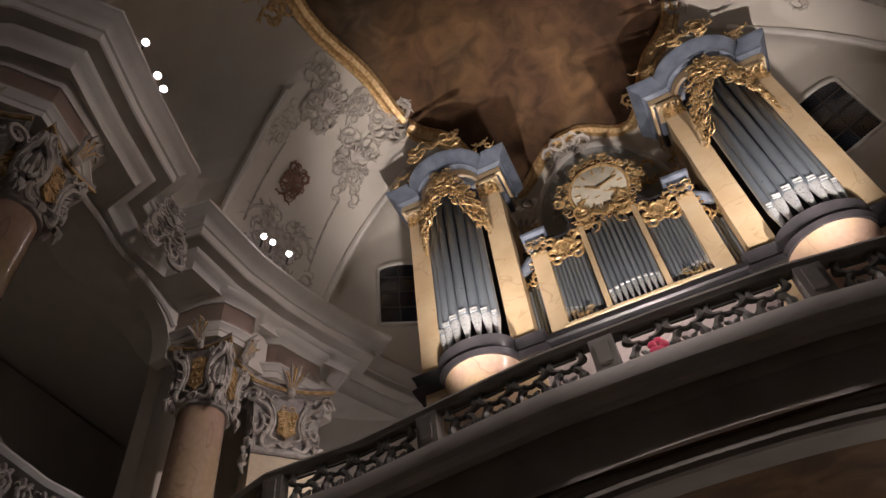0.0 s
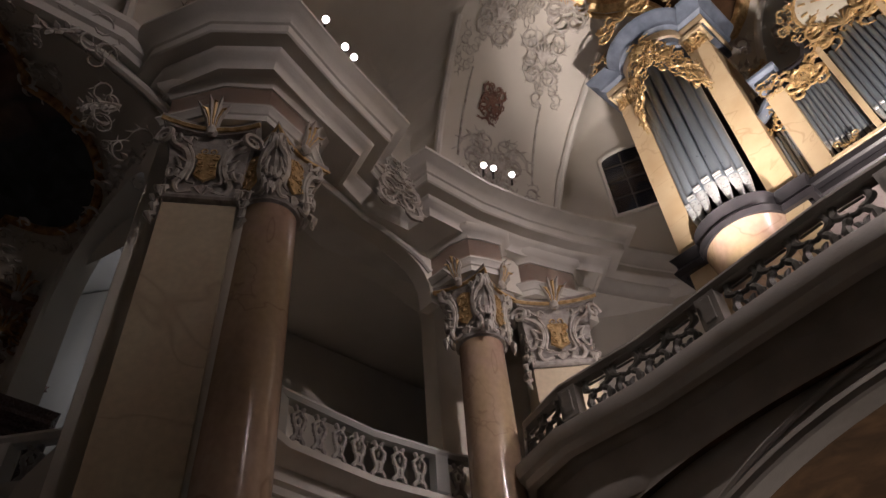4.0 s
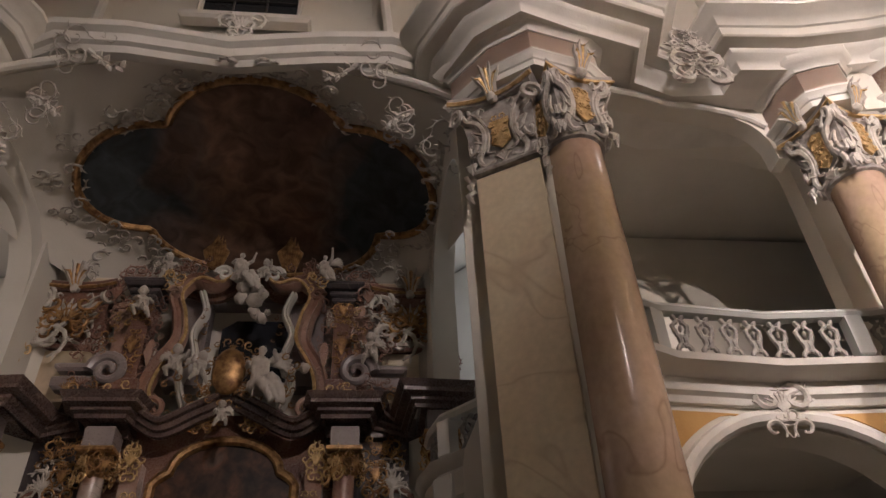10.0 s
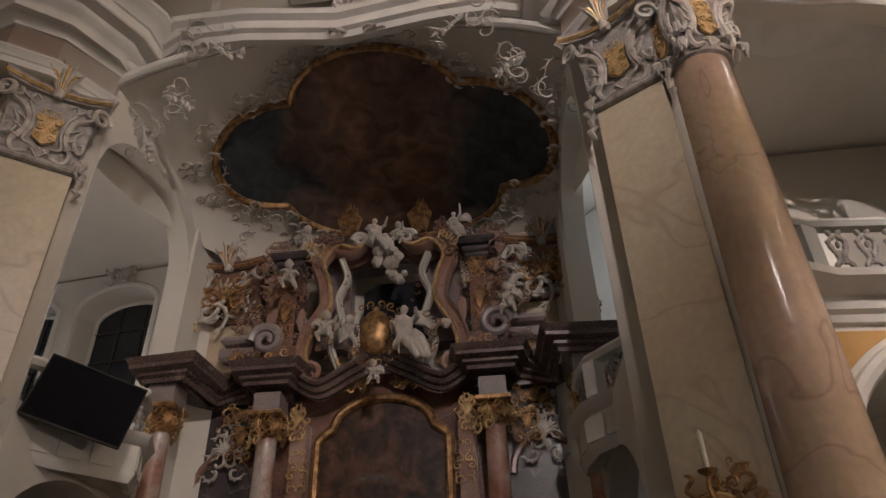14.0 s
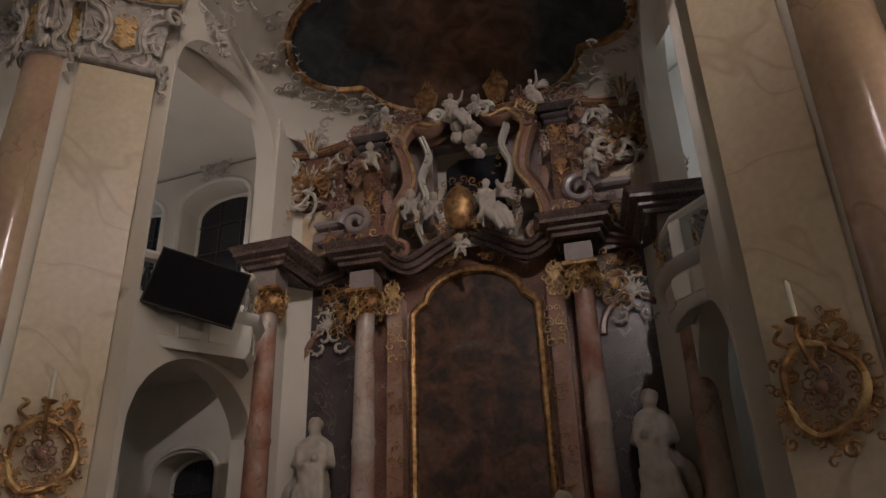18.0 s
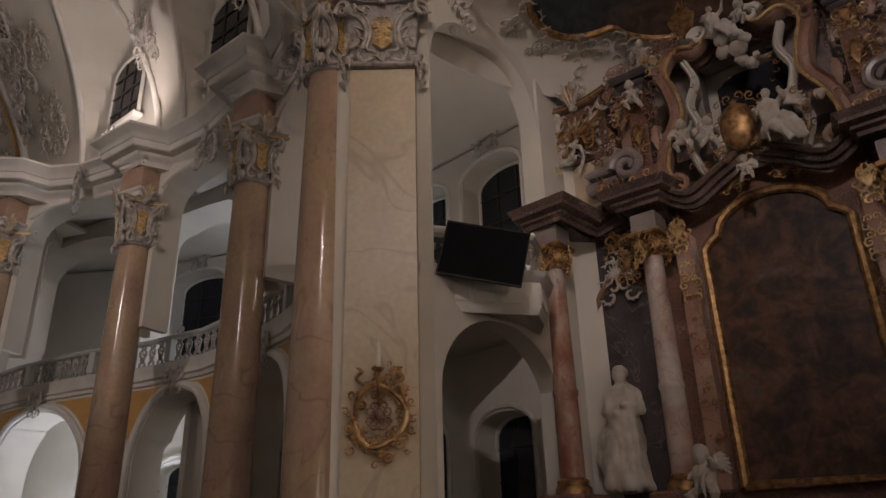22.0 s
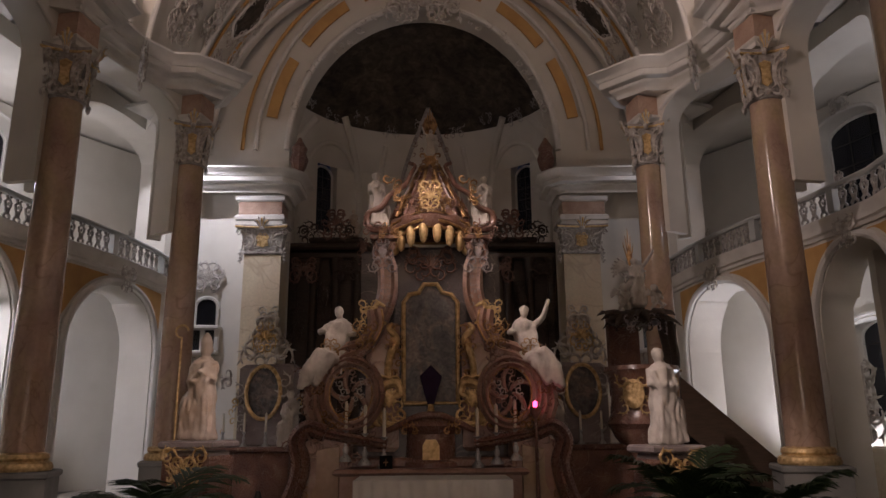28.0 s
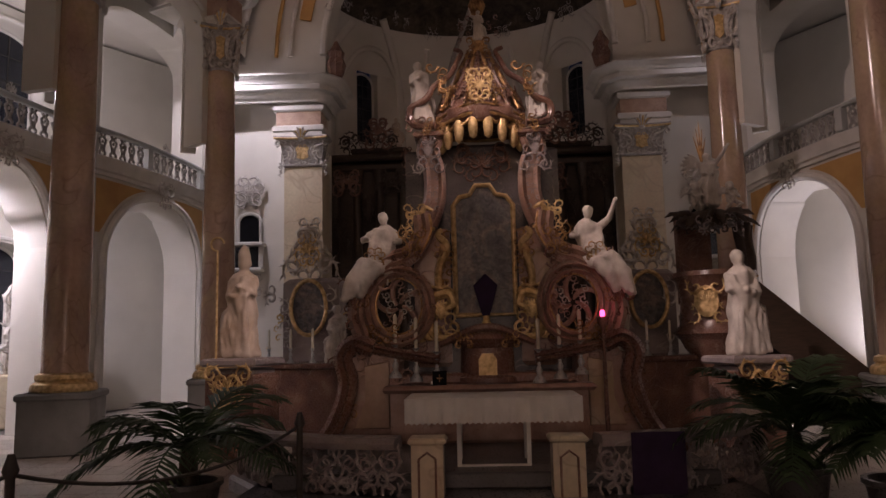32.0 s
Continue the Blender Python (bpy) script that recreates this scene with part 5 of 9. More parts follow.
def statue(name, m, h, label, kind="standing", mat=None, seed=0, wings=False, arm=0.5, mitre=False):
    ob = new(name, figure(h, kind, seed, wings, arm, mitre).mesh(name, mat or STATUE, 0))
    ob.matrix_world = m
    skin = ob.modifiers.new("skin", "REMESH")
    skin.mode, skin.voxel_size = "VOXEL", h * 0.018
    FIGURES.append((ob, h, seed))
    return tagged(ob, label, "statue")


def carve_figures():
    """One skin over all limbs and folds of each figure, creased like carved cloth below the neck."""
    graph = bpy.context.evaluated_depsgraph_get()
    skins = [bpy.data.meshes.new_from_object(ob.evaluated_get(graph)) for ob, h, seed in FIGURES]
    for (ob, h, seed), me in zip(FIGURES, skins):
        n = len(me.vertices)
        co, nr = np.empty(n * 3), np.empty(n * 3)
        me.vertices.foreach_get("co", co)
        me.vertex_normals.foreach_get("vector", nr)
        co = co.reshape(-1, 3)
        push = []
        for x, y, z in (co / h).tolist():
            k = abs(noise.noise((x * 13 + seed, y * 13, z * 4.5))) + 0.5 * abs(noise.noise((x * 26, y * 26 + seed, z * 9)))
            push.append(h * (0.03 * k - 0.008 if z < 0.84 else 0.004 * noise.noise((x * 40, y * 40, z * 40))))
        co += nr.reshape(-1, 3) * np.array(push)[:, None]
        me.vertices.foreach_set("co", co.ravel())
        me.update()
        me.shade_smooth()
        ob.modifiers.clear()
        ob.data = me


def clouds(n, size, seed=0):
    rnd = random.Random(seed)
    g = Geo()
    for i in range(n):
        g.ball((rnd.uniform(-1, 1) * size, rnd.uniform(-0.3, 0.2) * size, rnd.uniform(-0.5, 0.5) * size), rnd.uniform(0.25, 0.5) * size, None, 10, 7, 0.35, seed + i)
    return g


def strapwork(w, h, r=0.022):
    """One openwork panel of a balustrade: mirrored S-straps, a ring, a cross bar."""
    g = Geo()
    for s in (1, -1):
        pts = bezier([(s * 0.12 * w, 0, 0.0), (s * 0.4 * w, 0, 0.12 * h), (s * 0.14 * w, 0, 0.34 * h), (s * 0.34 * w, 0, 0.58 * h), (s * 0.4 * w, 0, 0.74 * h), (s * 0.16 * w, 0, 0.84 * h), (s * 0.3 * w, 0, h)], 4)
        g.tube(pts, [r * (1.0 + 0.5 * math.sin(i * 0.9) ** 2) for i in range(len(pts))], 6)
        g.tube([(s * 0.06 * w, 0, 0.5 * h), (s * 0.22 * w, 0, 0.46 * h), (s * 0.36 * w, 0, 0.5 * h)], r * 0.9, 6)
        g.tube([(s * 0.06 * w, 0, 0.2 * h), (s * 0.2 * w, 0, 0.26 * h), (s * 0.14 * w, 0, 0.34 * h)], r * 0.9, 6)
    ring = [(0.13 * w * math.cos(t), 0, 0.36 * h + 0.12 * h * math.sin(t)) for t in np.linspace(0, 2 * math.pi, 13)]
    g.tube(ring, r, 6)
    g.ball((0, 0, 0.66 * h), (0.09 * w, 0.03, 0.09 * h), None, 8, 6)
    g.box((0, 0, 0.88 * h), (0.5 * w, 0.03, 0.035), bevel=0.008)
    return g.mesh("openwork_panel", TRIM)


STRAP_STONE = strapwork(0.2, 0.66, 0.022)
STRAP_STONE.materials[0] = STRAPGREY


def lyre(w, h, r):
    """A bold lyre-shaped baluster of flat straps with open gaps."""
    g = Geo()
    for s in (1, -1):
        pts = bezier([(s * 0.1 * w, 0, 0.0), (s * 0.42 * w, 0, 0.1 * h), (s * 0.46 * w, 0, 0.36 * h), (s * 0.3 * w, 0, 0.52 * h), (s * 0.22 * w, 0, 0.6 * h), (s * 0.56 * w, 0, 0.74 * h), (s * 0.5 * w, 0, h)], 4)
        g.tube(pts, [r * (0.9 + 0.45 * math.sin(i * 0.7) ** 2) for i in range(len(pts))], 6)
        g.tube([(s * 0.04 * w, 0, 0.16 * h), (s * 0.12 * w, 0, 0.3 * h), (s * 0.22 * w, 0, 0.36 * h)], [r, r * 0.8, r * 0.4], 6)
        g.ball((s * 0.52 * w, 0, 0.3 * h), r * 1.1, None, 6, 4)
        g.ball((s * 0.56 * w, 0, 0.02 * h), r * 1.3, None, 6, 4)
    g.tube([(-0.22 * w, 0, 0.6 * h), (0, 0, 0.55 * h), (0.22 * w, 0, 0.6 * h)], r * 0.9, 6)
    g.box((0, 0, 0.86 * h), (0.8 * w, 0.03, 0.05 * h), bevel=0.006)
    return g.mesh("openwork_panel", TRIM)


STRAP_DARK = lyre(0.28, 0.62, 0.036)
STRAP_DARK.materials[0] = BALUSTER


def walk_path(path, step):
    """Points and headings at even steps along a plan path."""
    L = lengths(path)
    n = max(1, round(L[-1] / step))
    out = []
    for k in range(n):
        p, d = point_on(path, L[-1] * (k + 0.5) / n)
        out.append((p, math.degrees(math.atan2(d.y, d.x))))
    return out


def balustrade(name, path, z0, z1, label, mat, strap, railmat, step=0.4, category="balustrade"):
    th = thing(name, label, category)
    part("rail", Geo().sweep(path, [(-0.06, z1 - 0.1), (0.06, z1 - 0.1), (0.09, z1 - 0.05), (0.07, z1 - 0.01), (0.0, z1), (-0.07, z1 - 0.01), (-0.09, z1 - 0.05)], side=1), railmat, th)
    part("base", Geo().sweep(path, [(-0.08, z0 - 0.02), (0.08, z0 - 0.02), (0.08, z0 + 0.03), (0.06, z0 + 0.05), (-0.06, z0 + 0.05)], side=1), railmat, th)
    k = (z1 - z0 - 0.16) / 0.62
    for i, (p, a) in enumerate(walk_path(path, step)):
        if i % (5 if step > 0.3 else 8) == 4:
            part("post", Geo().box((0, 0, (z0 + z1) / 2), (min(0.24, step * 0.62), 0.14, z1 - z0 - 0.14), bevel=0.02).box((0, -0.08, (z0 + z1) / 2), (0.12, 0.03, (z1 - z0) * 0.5), bevel=0.01),
                 railmat, th, m=pose(p.x, p.y, 0, 0, 0, a))
        else:
            part("openwork_panel", strap, mat, th, m=pose(p.x, p.y, z0 + 0.045, 0, 0, a) @ Matrix.Diagonal((1, 1, k if strap is STRAP_DARK else k * 0.94, 1)))
    return th


# galleries along the arcades
for sx in (1, -1):
    for path, bays in ((ARC_AD, BAYS_AD), (ARC_BC, BAYS_BC[:3])):
        fwd = 0.3 if path is ARC_AD else 0.06
        pp = [(p[0] * sx + fwd * sx, p[1]) for p in path]
        balustrade("gallery_balustrade", pp if sx == 1 else pp[::-1], DECK + 0.06, RAIL + 0.05, "grey stone gallery balustrade with openwork straps", STRAPGREY, STRAP_STONE, GREYSTUCCO, 0.29)
        fas = [(0, 5.0), (0.06, 5.0), (0.08, 5.07), (0.14, 5.1), (0.15, 5.24), (fwd + 0.12, 5.3), (fwd + 0.14, 5.37), (0, 5.38)]
        setting("trim_gallery", Geo().sweep([(p[0] * sx, p[1]) for p in path], fas, side=sx), TRIM, "white moulded gallery edge", "trim")
        for s0, s1, a, b, c, e in bays:
            # archivolt, ochre spandrels, key cartouche
            pts = []
            mid = (s0 + s1) / 2
            L = lengths(path)[-1]

            def pos(s, z, out=0.05):
                p, d = point_on(path, min(max(s, 0), L - 1e-4))
                nn = Vector((-d.y, d.x))
                q = p + nn * out
                return (q.x * sx, q.y, z)
            hw = (s1 - s0) / 2
            for t in np.linspace(0, math.pi, 25):
                pts.append(pos(mid - (hw + 0.1) * math.cos(t), a + (b + 0.1) * math.sin(t)))
            pts = [pos(s0 - 0.1, GROUND), pos(s0 - 0.1, a * 0.5)] + pts + [pos(s1 + 0.1, a * 0.5), pos(s1 + 0.1, GROUND)]
            setting("trim_archivolt", Geo().tube(pts, 0.085, 8).tube([Vector(p) + Vector((0.02 * sx, 0, 0)) for p in pts], 0.05, 6), TRIM, "white moulded arch surround", "trim")
            for k in (-1, 1):
                ya = mid + k * hw * 0.32
                yb = mid + k * (hw + 0.3)
                n = 12
                top = 4.93
                vs, fs = [], []
                for i in range(n + 1):
                    s = ya + (yb - ya) * i / n
                    u = min(1, abs(s - mid) / (hw + 0.24))
                    zb = a + (b + 0.24) * math.sqrt(1 - u * u)
                    zb = min(top - 0.02, max(zb, a + 0.55))
                    vs += [pos(s, zb, 0.012), pos(s, top, 0.012), pos(s, zb, -0.02), pos(s, top, -0.02)]
                for i in range(n):
                    o = 4 * i
                    fs += [(o, o + 4, o + 5, o + 1), (o + 1, o + 5, o + 7, o + 3), (o, o + 2, o + 6, o + 4)]
                setting("ochre_panel", Geo().add(vs, fs), OCHRE, "ochre painted spandrel panel above the arch", "panel")
            p, d = point_on(path, mid)
            yaw = math.degrees(math.atan2(d.y, d.x * sx)) + (180 if sx == 1 else 0)
            for z, w, h, sd in ((a + b + 0.18, 0.6, 0.62, 3), (RAIL + 0.08, 0.4, 0.22, 5)):
                c0 = pos(mid, z, 0.1)
                thing("rocaille_cartouche", "grey stucco rocaille cartouche on a gallery front", "ornament", pose(*c0, 0, 0, yaw), "gallery cartouches", geo=rocaille(w, h, sd, 4), mat=ROCAILLE)

for i, (wt, h) in enumerate(crested):
    part("crest", rocaille(0.95, 0.45, 60 + i, 6, True, True, 0.8), ROCAILLE, wt, "grey stucco crest", Matrix.Translation((0, -0.62, h + 0.3)))
# conch balconies
for sx in (1, -1):
    for k in (1, -1):
        path = [(-5.95, YC + (3.17 + 0.06 * k) * k), (-6.5, YC + (2.95 + 0.2 * k) * k), (-7.1, YC + (2.46 + 0.19 * k) * k), (-7.5, YC + (2.5 + 0.06 * k) * k), (-7.8, YC + (2.62 - 0.06 * k) * k)]
        pp = [(p[0] * sx, p[1]) for p in path]
        pp = pp if sx * k == 1 else pp[::-1]
        balustrade("conch_balcony", pp, 4.62, 5.17, "pale stone balcony balustrade beside the side altar", STRAPGREY, STRAP_STONE, TRIM, 0.28)
        fas = [(0.02, 4.12), (0.05, 4.12), (0.1, 4.2), (0.1, 4.5), (0.16, 4.54), (0.2, 4.62), (-0.14, 4.62), (-0.14, 4.2)]
        b = setting("trim_balcony", Geo().sweep(pp, fas, side=1), TRIM, "white curved balcony front with panels", "trim")
        for p, a in walk_path(pp, 0.3):
            part("panel_moulding", Geo().box((0, 0, 0), (0.24, 0.02, 0.24), bevel=0.006), WHITE, b, m=pose(p.x, p.y, 4.35, 0, 0, a) @ Matrix.Translation((0, 0.105, 0)))
        g = Geo()
        vs = [(p[0] * sx, p[1], z) for p in path for z in (4.2, 4.6)] + [(p[0] * sx, YC + 4.2 * k, z) for p in path for z in (4.2, 4.6)]
        n = len(path)
        g.add(vs, [q for i in range(n - 1) for q in ((2 * i, 2 * i + 2, 2 * i + 2 + 2 * n, 2 * i + 2 * n), (2 * i + 1, 2 * i + 1 + 2 * n, 2 * i + 3 + 2 * n, 2 * i + 3))])
        setting("gallery_floor_conch", g, WHITE, "white plastered underside of the conch balcony", "floor")

# conch fresco in a gilded scalloped frame: a union of lobes
MID = (-7.75, -1.46)
LOBES = ((-7.75, -1.46, 1.0, 2.05), (-7.78, -2.9, 0.9, 1.03), (-7.65, 0.0, 0.9, 1.0), (-7.1, -1.42, 0.95, 1.22), (-8.5, -1.46, 1.08, 1.7))


def lobed(t):
    """The farthest point on any lobe in direction t from the middle."""
    dx, dy = math.cos(t), math.sin(t)
    best = 0
    for cx, cy, a, b in LOBES:
        ox, oy = MID[0] - cx, MID[1] - cy
        A = (dx / a) ** 2 + (dy / b) ** 2
        B = 2 * (ox * dx / a ** 2 + oy * dy / b ** 2)
        C = (ox / a) ** 2 + (oy / b) ** 2 - 1
        q = B * B - 4 * A * C
        if q > 0:
            best = max(best, (-B + math.sqrt(q)) / (2 * A))
    return best * dx, best * dy


def onto(p, sx):
    return Vector((p.x, p.y, conch_z(p.x * sx, p.y) - 0.05))


for sx in (1,):
    fr = thing("conch_fresco", "dark ceiling painting of clouds in a scalloped gilt frame", "fresco", None)
    vs, fs, n, m = [], [], 144, 10
    for j in range(m + 1):
        for i in range(n):
            x, y = lobed(2 * math.pi * i / n)
            x, y = MID[0] + x * j / m, MID[1] + y * j / m
            vs.append((x * sx, y, conch_z(x, y) - 0.035))
    for j in range(m):
        fs += [(j * n + i, j * n + (i + 1) % n, (j + 1) * n + (i + 1) % n, (j + 1) * n + i) for i in range(n)]
    part("painted_surface", Geo().add(vs, fs), FRESCO2, fr)
    edge = [Vector(v) for v in vs[m * n:]] + [Vector(vs[m * n])]
    part("gilt_frame", Geo().tube(edge, 0.06, 8).tube([Vector((p.x, p.y, p.z - 0.03)) for p in edge], 0.035, 6), AGEDGOLD, fr, "gilded moulding")
    g = Geo()
    for i in range(0, n, 5):
        p = edge[i]
        out = (p - Vector((MID[0] * sx, MID[1], p.z))).normalized()
        yaw = math.degrees(math.atan2(out.y, out.x)) - 90
        g.add(*(lambda r: (r.v, r.f))(rocaille(0.5, 0.45, i + 2, 3, i % 8 == 0)), Matrix.Translation(onto(p + out * 0.2, sx)) @ pose(0, 0, 0, 72, 0, yaw))
    part("stucco_edging", g, ROCAILLE, fr, "grey rocaille edging")
    # sprays beside the fresco
    for k in (1, -1):
        for j, (dx, dy, z, rot) in enumerate(((-6.15, 2.35, 8.75, 20), (-6.4, 2.75, 8.5, 60), (-5.72, 1.6, 9.2, 10))):
            thing("stucco_spray", "white stucco leaf spray on the conch vault", "ornament",
                  pose(dx * sx, YC + dy * k, z, 35, 0, 90 * sx) @ Matrix.Scale(-k, 4, (1, 0, 0)) @ pose(0, 0, 0, 0, rot, 0), "conch sprays", geo=merge_geo(rocaille(0.75, 0.6, 800 + j, 6, False, False, 0.6), branch(0.45, j + 1, 8, 0.08)), mat=ROCAILLE)

# ---- organ gallery and organ ----
GAL = [(-5.55, 6.35), (-5.0, 5.72), (-4.3, 5.5), (-3.2, 5.5), (-2.2, 5.36), (-1.1, 5.22), (0.0, 5.2)]
GAL = GAL + [(-p[0], p[1]) for p in reversed(GAL[:-1])]
balustrade("organ_gallery_balustrade", GAL, 5.42, 5.95, "dark openwork balustrade of the organ gallery", IRON, STRAP_DARK, GALLERYRAIL, 0.37)
front = [(0.2, 4.5), (0.1, 4.55), (0.07, 4.7), (0.12, 4.8), (0.12, 5.06), (0.05, 5.1), (0.0, 5.2), (-0.08, 5.22), (-0.08, 5.42), (0.0, 5.44), (0.4, 5.44), (0.4, 4.5)]
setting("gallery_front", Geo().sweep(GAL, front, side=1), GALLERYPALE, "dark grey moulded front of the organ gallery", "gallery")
ledge = [(-0.07, 5.1), (-0.13, 5.12), (-0.15, 5.2), (-0.21, 5.23), (-0.24, 5.3), (-0.24, 5.37), (-0.07, 5.4), (-0.05, 5.1)]
setting("trim_gallery_ledge", Geo().sweep(GAL, ledge, side=1), TRIM, "pale ledge under the organ gallery balustrade", "trim")
g = Geo()
n = len(GAL)
g.add([(p[0], p[1] + 0.05, 5.44) for p in GAL] + [(p[0] * 1.02, 10.2, 5.44) for p in GAL], [(i, i + 1, i + 1 + n, i + n) for i in range(n - 1)])
setting("gallery_floor_organ", g, DARKWOOD, "dark wooden floor of the organ gallery", "floor")


def under(u, v):
    x = -5.6 + 11.2 * u
    yf = 5.2 + 0.02 * x * x
    y = yf + (9.9 - yf) * v
    z = 4.62 - 0.95 * (2 * u - 1) ** 4 + 0.25 * math.sin(math.pi * v) - 0.5 * (1 - math.sin(math.pi * min(1, v * 2 + 0.001) / 2)) * 0
    return (x, y, z)


setting("ceiling_under_gallery", Geo().grid(under, 40, 16), FRESCO, "brown frescoed vault under the organ gallery", "ceiling")
line = [(x, 5.33 + 0.02 * x * x, 4.5 - 1.9 * (abs(x) / 5.2) ** 2.6) for x in np.linspace(-5.2, 5.2, 41)]
# flat arch that carries the gallery
ga = Geo()
vs, fs = [], []
for i, p in enumerate(line):
    for dy in (0, 0.35):
        vs += [(p[0], p[1] + dy, p[2]), (p[0], p[1] + dy, 4.62)]
for i in range(len(line) - 1):
    o = 4 * i
    fs += [(o, o + 4, o + 5, o + 1), (o + 2, o + 3, o + 7, o + 6), (o, o + 2, o + 6, o + 4)]
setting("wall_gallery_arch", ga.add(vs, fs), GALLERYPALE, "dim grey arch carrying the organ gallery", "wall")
mould = [Vector((p[0], p[1] - 0.03, p[2])) for p in line]
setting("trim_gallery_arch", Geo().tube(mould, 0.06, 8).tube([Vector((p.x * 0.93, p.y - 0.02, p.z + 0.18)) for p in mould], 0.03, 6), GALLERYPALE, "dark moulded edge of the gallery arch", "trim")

OX, OY = -0.06, 7.6
organ = thing("organ", "yellow marbled organ case with tin pipes and gilded carving", "organ", pose(OX, OY, 0))


def pipe(x, y, z0, foot, z1, r, parent):
    """A flue pipe: conical foot, mouth, round body."""
    b = Geo().lathe([(r, z0 + foot), (r, z1), (r * 0.9, z1 + 0.01)], 14, Matrix.Translation((x, y, 0)))
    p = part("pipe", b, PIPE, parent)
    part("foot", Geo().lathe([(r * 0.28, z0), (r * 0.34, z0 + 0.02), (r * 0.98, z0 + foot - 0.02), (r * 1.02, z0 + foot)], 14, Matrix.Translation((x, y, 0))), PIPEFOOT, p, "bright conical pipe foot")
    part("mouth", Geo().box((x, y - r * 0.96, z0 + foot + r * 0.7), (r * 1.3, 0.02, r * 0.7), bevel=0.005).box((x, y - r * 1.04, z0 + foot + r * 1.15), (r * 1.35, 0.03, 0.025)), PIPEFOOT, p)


def tower(cx, mirror_seed):
    t = part("tower", Geo().box((cx, 0.5, 8.05), (1.75, 0.86, 0.1)), CASEDARK, organ)
    # pedestal
    part("pedestal", Geo().box((cx, 0.45, 6.78), (1.72, 0.9, 2.66), bevel=0.02), GREYM, t, "grey marbled pedestal")
    for s in (1, -1):
        part("pedestal_panel", Geo().box((cx + s * 0.68, -0.02, 7.3), (0.38, 0.1, 1.4), bevel=0.02), CASE, t)
    part("pedestal_drum", Geo().lathe([(0.5, 5.5), (0.56, 6.9), (0.5, 7.4), (0.56, 7.8), (0.6, 7.98)], 24, Matrix.Translation((cx, 0.1, 0)), (180, 360)), PINK, t, "pink marbled bowed drum")
    bow = [(cx - 0.95, 0.75), (cx - 0.95, -0.1), (cx - 0.52, -0.1)] + [(cx + 0.52 * math.cos(radians(a)), -0.1 + 0.36 * math.sin(radians(a))) for a in range(190, 360, 12)] + [(cx + 0.52, -0.1), (cx + 0.95, -0.1), (cx + 0.95, 0.75)]
    part("base_moulding", Geo().sweep(bow, [(-0.02, 7.95), (0.05, 7.95), (0.08, 8.03), (0.02, 8.11), (0.04, 8.21), (0.08, 8.27), (-0.02, 8.29)], side=-1), CASEDARK, t, "dark marbled base moulding")
    part("pipe_board", Geo().plate([(0.56 * math.cos(radians(a)), 0.4 * math.sin(radians(a))) for a in range(180, 361, 15)], 0.06, Matrix.Translation((cx, -0.08, 8.27)) @ pose(0, 0, 0, 90, 0, 0)), CASEDARK, t)
    for s in (1, -1):
        part("case_pilaster", Geo().box((cx + s * 0.7, 0.04, 10.03), (0.36, 0.28, 3.49), bevel=0.015), CASE, t, "yellow marbled pilaster")
        part("case_side", Geo().box((cx + s * 0.83, 0.55, 10.03), (0.08, 0.8, 3.49)), CASE, t)
        g = Geo()
        for i in range(3):
            leaf(g, Matrix.Translation((cx + s * 0.7 + (i - 1) * 0.13, -0.1, 11.72)), 0.15, 0.3, 0.1)
        g.add(*(lambda r: (r.v, r.f))(rocaille(0.42, 0.34, 11 + mirror_seed, 3, True)), Matrix.Translation((cx + s * 0.7, -0.12, 11.9)))
        part("pilaster_capital", g, GOLD, t, "gilded capital")
        part("pilaster_abacus", Geo().box((cx + s * 0.7, 0.02, 12.12), (0.44, 0.38, 0.1), bevel=0.02).box((cx + s * 0.7, 0.02, 12.26), (0.38, 0.32, 0.18), bevel=0.01), CASE, t)
    part("back_panel", Geo().box((cx, 0.35, 10.18), (1.3, 0.06, 3.84)), CASEDARK, t)
    for i in range(7):
        u = (i - 3) / 3
        a = radians(270 + 62 * u)
        r = 0.085 - 0.012 * abs(u)
        pipe(cx + 0.5 * math.cos(a) * 0.92, -0.12 + 0.31 * math.sin(a), 8.31, 0.44 - 0.05 * abs(u), 12.0 - 0.85 * abs(u), r, t)
    top = [(x, y) for x, y in bow]
    part("entablature", Geo().sweep(top, [(-0.1, 12.1), (-0.02, 12.1), (0.0, 12.2), (0.02, 12.4), (0.1, 12.46), (0.12, 12.56), (0.24, 12.66), (0.26, 12.74), (-0.1, 12.76)], side=-1), CASEBLUE, t, "blue-grey marbled cornice")
    part("cornice_band", Geo().sweep(top, [(0.0, 12.2), (0.045, 12.22), (0.045, 12.38), (0.0, 12.4)], side=-1), CASE, t)
    part("tower_roof", Geo().box((cx, 0.4, 12.7), (1.8, 0.9, 0.08)), CASEBLUE, t)
    part("crest", rocaille(1.25, 0.5, 21 + mirror_seed, 8), GOLD, t, "gilded carved crest", Matrix.Translation((cx, -0.7, 12.98)))
    for s in (1, -1):
        part("corner_crest", rocaille(0.4, 0.3, 23 + mirror_seed, 3), GOLD, t, "gilded corner leaf", Matrix.Translation((cx + s * 0.8, -0.36, 12.92)))
    g = Geo()
